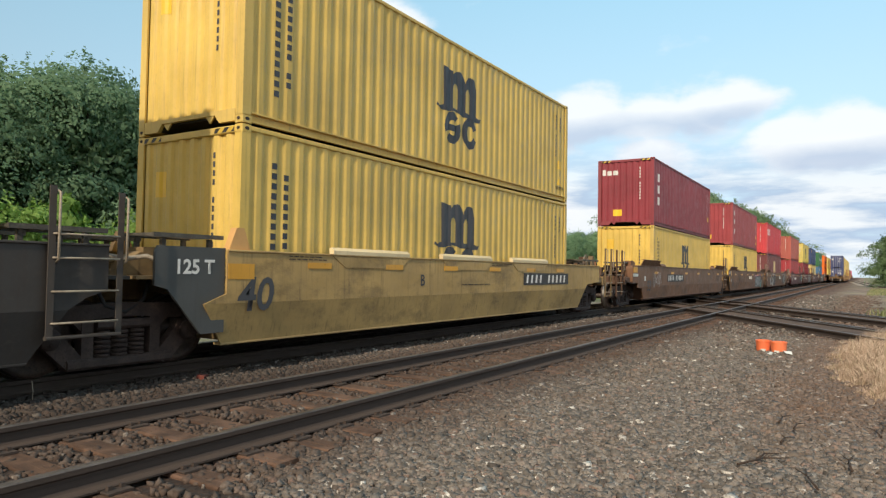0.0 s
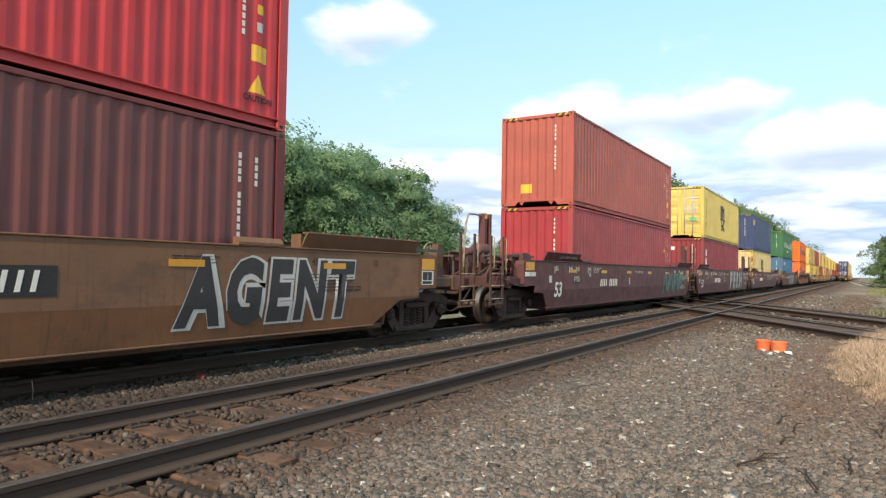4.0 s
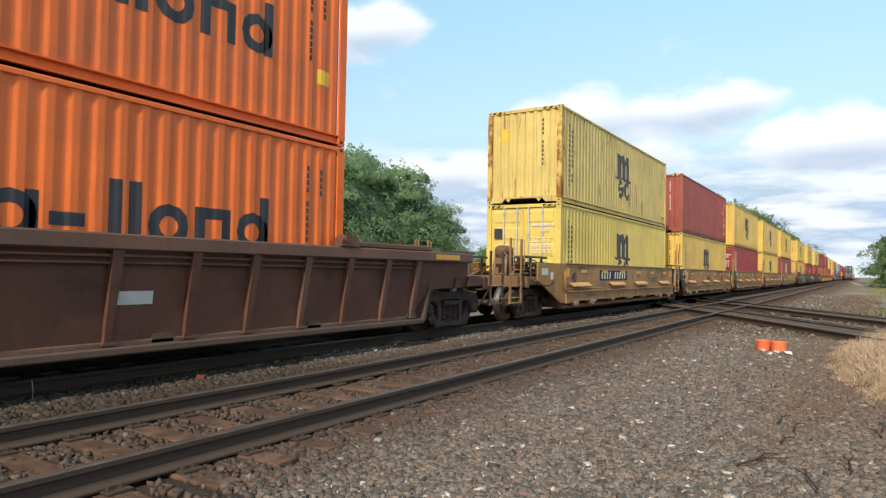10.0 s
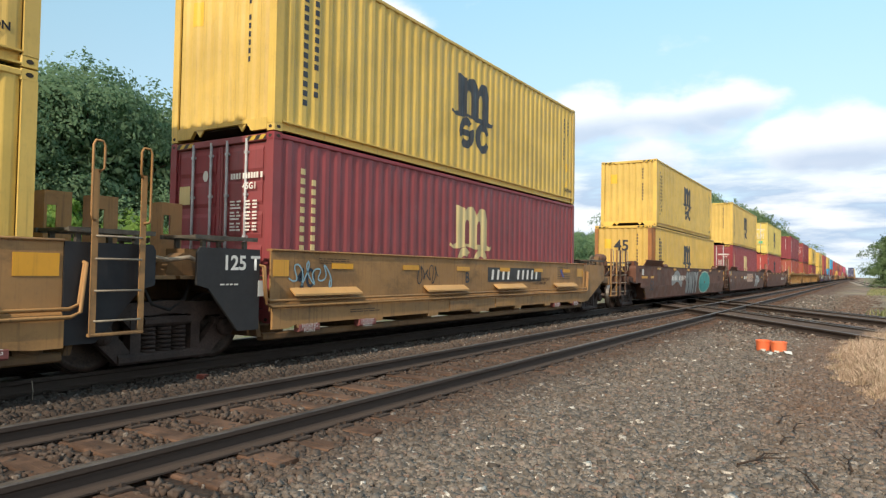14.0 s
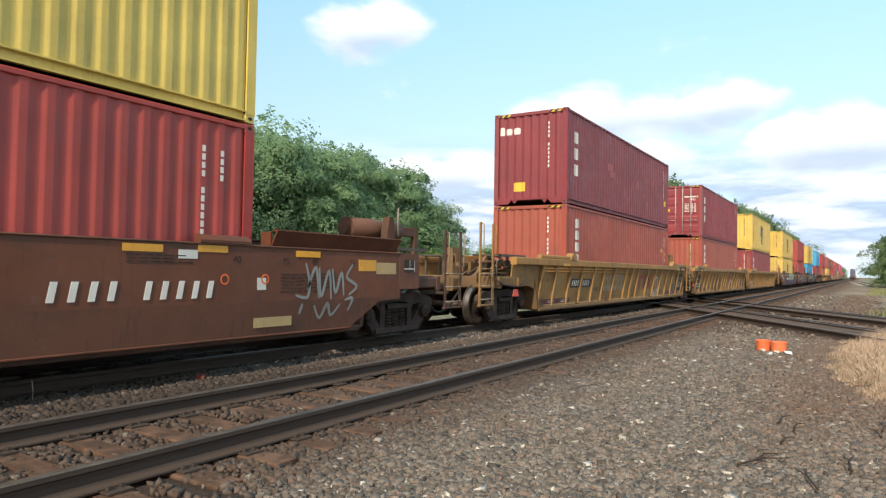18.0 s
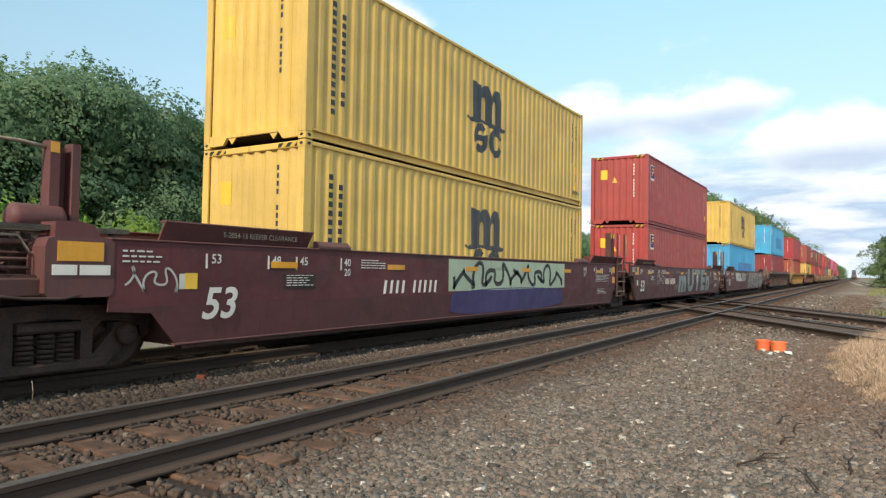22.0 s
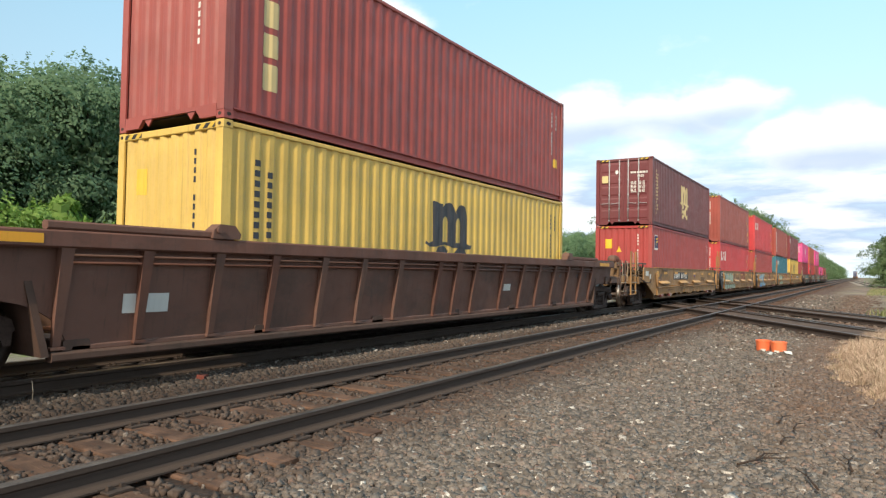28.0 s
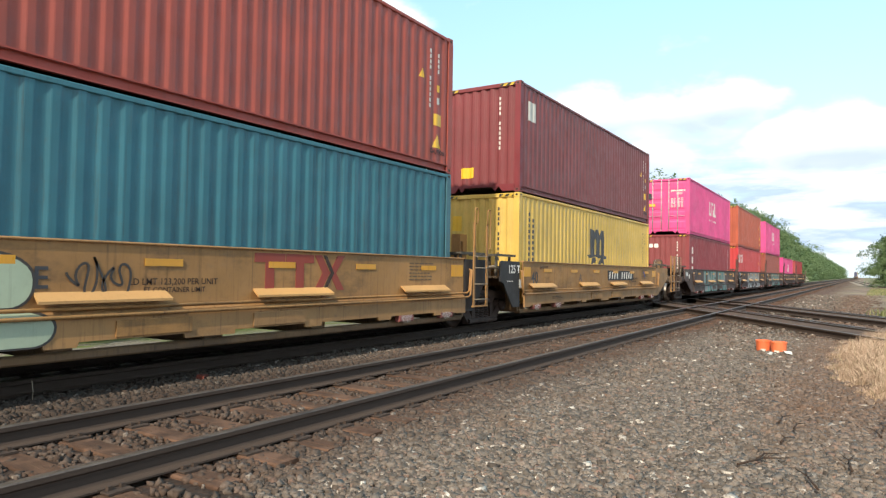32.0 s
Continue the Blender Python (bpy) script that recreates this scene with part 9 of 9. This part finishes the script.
        graffiti(car, "KRS", 6.66, 7.95, 0.66, 1.36, G_BLACK, G_WHITE, y, 0.12, 0.03, 0.09)
        swash(car, [(7.75, 0.9), (7.85, 0.6), (8.1, 0.55)], 0.14, G_WHITE, y, 0.012)
        swash(car, [(6.0, 1.36), (6.3, 1.3), (6.6, 1.32)], 0.16, G_WHITE, y, 0.006)
        part("painted_patch", MB().box(6.25, 6.75, -1.509, -1.504, 1.2, 1.3), M_ORANGETAG, car, "orange sprayed patch")
        swash(car, [(5.4, 0.72), (6.0, 0.75), (6.7, 0.78)], 0.2, G_WHITE, y, 0.006)
        swash(car, [(5.9, 0.78), (6.3, 0.79), (6.7, 0.78)], 0.09, G_BLACK, y, 0.01)
    elif i == 28:
        bubbles(car, y, G_PALE, G_BLACK, ((-6.15, -5.24, 0.42, 0.8), (-5.22, -4.55, 0.42, 0.8), (-4.52, -3.93, 0.44, 0.82), (-3.9, -3.2, 0.44, 0.82), (-3.17, -2.36, 0.42, 0.84), (-6.1, -5.3, 0.82, 1.47), (-5.32, -4.76, 0.82, 1.48), (-4.76, -4.19, 0.82, 1.48), (-4.2, -3.44, 0.82, 1.48), (-3.45, -2.72, 0.82, 1.47)))
        spray_shape(car, [oval(-4.45, 0.99, 0.05, 0.09, 10), oval(-3.0, 1.02, 0.05, 0.08, 10), oval(-2.72, 0.62, 0.09, 0.06, 10)], G_BLACK, y, 0.0125, "black letter eye")
        part("painted_patch", MB().box(-5.1, -4.86, y(1.2) - 0.012, y(1.2), 1.08, 1.36), paint("93adb4", 0.3, 0.6, 0.0), car, "pale blue sprayed patch")
        scribble(car, -2.4, -1.9, 1.05, 1.4, G_BLACK, y, 12, 0.02)
    elif i == 29:
        swash(car, [(-5.15, 1.02), (-4.2, 1.12), (-3.2, 1.12), (-2.0, 1.06)], 0.46, G_RED2, y, 0.0025)
        swash(car, [(-5.5, 0.5), (-4.4, 0.55), (-3.2, 0.56), (-1.9, 0.52)], 0.36, G_RED2, y, 0.0025)
        graffiti(car, "BOEK", -5.0, -2.2, 0.46, 1.43, G_BLUE, G_WHITE, y, 0.15, 0.06, 0.03)
        for k in range(5):
            swash(car, [(-5.3 + 0.62 * k, 0.42), (-5.05 + 0.62 * k, 0.66 - 0.06 * (k % 2)), (-4.8 + 0.62 * k, 0.52), (-4.55 + 0.62 * k, 0.36)], 0.13, G_BLUE, y, 0.013 + 0.001 * k)
        swash(car, [(-5.3, 0.4), (-4.7, 0.46), (-4.3, 0.44)], 0.16, M_BLUE2, y, 0.018)
        swash(car, [(-1.95, 0.42), (-1.85, 0.7), (-1.75, 0.4)], 0.16, G_WHITE, y, 0.008)
        graffiti(car, "BHB", -2.05, -1.7, 1.34, 1.44, G_WHITE, G_WHITE, y, 0, 0.01, 0.01)
        graffiti(car, "18", -1.55, -1.35, 0.45, 0.58, G_WHITE, G_WHITE, y, 0, 0.01, 0.01)
        graffiti(car, "STEP", -5.85, -5.3, 1.32, 1.43, G_WHITE, G_WHITE, y, 0, 0.01, 0.01)
        graffiti(car, "VAR", -1.9, -1.5, 1.24, 1.33, G_WHITE, G_WHITE, y, 0, 0.01, 0.01)
        for x, z in ((-5.4, 1.0), (-5.0, 1.4), (-1.95, 1.15), (-5.2, 1.1)):
            part("paint_spot", cached(("paint_spot",), lambda: MB().prism(oval(0, 0, 0.05, 0.05, 10), "y", -0.004, 0.0)), G_WHITE, car, "", pose(x, y(z) - 0.002, z))
    elif i == 30:
        bubbles(car, y, G_PALE, G_BLACK, ((-5.4, -4.6, 0.42, 0.8), (-4.58, -3.9, 0.42, 0.8), (-3.88, -3.1, 0.44, 0.82), (-3.08, -2.15, 0.42, 0.84), (-5.3, -4.65, 0.82, 1.46), (-4.66, -4.05, 0.82, 1.47), (-4.06, -3.3, 0.82, 1.47), (-3.32, -2.35, 0.82, 1.42)))
        scribble(car, -2.0, -1.3, 0.9, 1.4, G_BLACK, y, 17, 0.03)
    elif i in (32, 33, 34):
        graffiti(car, {32: "LNE UR", 33: "ATWEN", 34: "KATOR"}[i], -3.6, 3.2, 0.4, 1.42, G_GREY, G_TEAL if i != 33 else G_WHITE, y, 0.0, 0.06, 0.07)


G_RED2 = paint("7c3a36", 0.2, 0.6, 0)


def make_train():
    for i, (off, style, hexa, front, rear, top, low) in enumerate(TRAIN):
        x = off + L40 / 2
        car = well_car(style, hexa, x, Y_TRAIN, front, rear, "%s %s well car of a container train" % (WORDS[hexa], SHAPES[style] if i > 1 else "plate-sided 40-foot"), "well cars", 53 if i > 1 else 40)
        before = set(car.children)
        dress_car(car, i, style, hexa, front, rear, i)
        if style == "rib":
            # markings lie on the leaning side sheet
            lean = pose(0, rib_y(1.2), 1.2, 6.67, 0, 0) @ pose(0, -rib_y(1.2), -1.2)
            for ob in set(car.children) - before:
                if not ob.name.startswith("reflector"):
                    ob.matrix_basis = lean @ ob.matrix_basis
        spray(car, i, style)
        MOVERS.append((car, x, Y_TRAIN, 0.0, 1))
        if low:
            size = 45 if low == "amberorange" else 40
            c = container(low, x, Z_LOW, "low in a rail car", "lower containers", Y_TRAIN, size)
            MOVERS.append((c, x, Y_TRAIN, Z_LOW, 1))
        if top:
            z = Z_LOW + HC + 0.02
            c = container(top, x, z, "stacked on another", "upper containers", Y_TRAIN)
            MOVERS.append((c, x, Y_TRAIN, z, 1))


def make_other_train():
    """The train that runs away on the nearer track."""
    for k, (top, low) in enumerate((("navy", "navy"), ("amber", "amberpale"), ("amberpale", "amber"), ("amber", "brown"), ("amberpale", "amber"), ("amber", "amber"))):
        x = 180 + L40 / 2 + k * 15.5
        car = well_car("flat", YEL, x, Y_NEAR, "C" if k == 0 else "A", "A", "tan-yellow well car of a train running away", "well cars of the other train")
        MOVERS.append((car, x, Y_NEAR, 0.0, 2))
        for kind, z, words in ((low, Z_LOW, "low in a rail car"), (top, Z_LOW + HC + 0.02, "stacked on another")):
            MOVERS.append((container(kind, x, z, words, "containers of the other train", Y_NEAR), x, Y_NEAR, z, 2))


def run(t):
    """Way of the container train, metres after t seconds."""
    u = t / 10
    return 182.911 * u - 1.9144 * u ** 2 + 1.3261 * u ** 3 - 0.175 * u ** 4


def away(t):
    """Way of the other train."""
    return 15.9 * t + 0.045 * t * t


make_train()
make_other_train()


def spin():
    """Rolling of the wheels while they pass close by; further off they only glide."""
    for w, car, x, q in WHEELS:
        start = [m[1] for m in MOVERS if m[0] == car]
        which = [m[4] for m in MOVERS if m[0] == car]
        if not start or which[0] != 1:
            continue
        x0 = start[0] + x
        rows, turn, last = [(0.0, pose(q, 0, 0.46))], 0.0, None
        for k in range(1, 32 * FPS):
            t = k / FPS
            at = x0 - run(t)
            if 1.5 < at < 27.0:
                if last is None:
                    rows.append((t, pose(q, 0, 0.46)))
                else:
                    turn -= math.degrees((last - at) / 0.46)
                    rows.append((t, pose(q, 0, 0.46, 0, turn, 0)))
                last = at
        rows.append((32.0, pose(q, 0, 0.46, 0, turn, 0)))
        walk(w, rows)


def motions():
    for ob, x, y, z, which in MOVERS:
        walk(ob, [(t, pose(x - run(t) if which == 1 else x + away(t), y, z)) for t in (0.0, 4.0, 8.0, 12.0, 16.0, 20.0, 24.0, 28.0, 32.0)])
    spin()


motions()
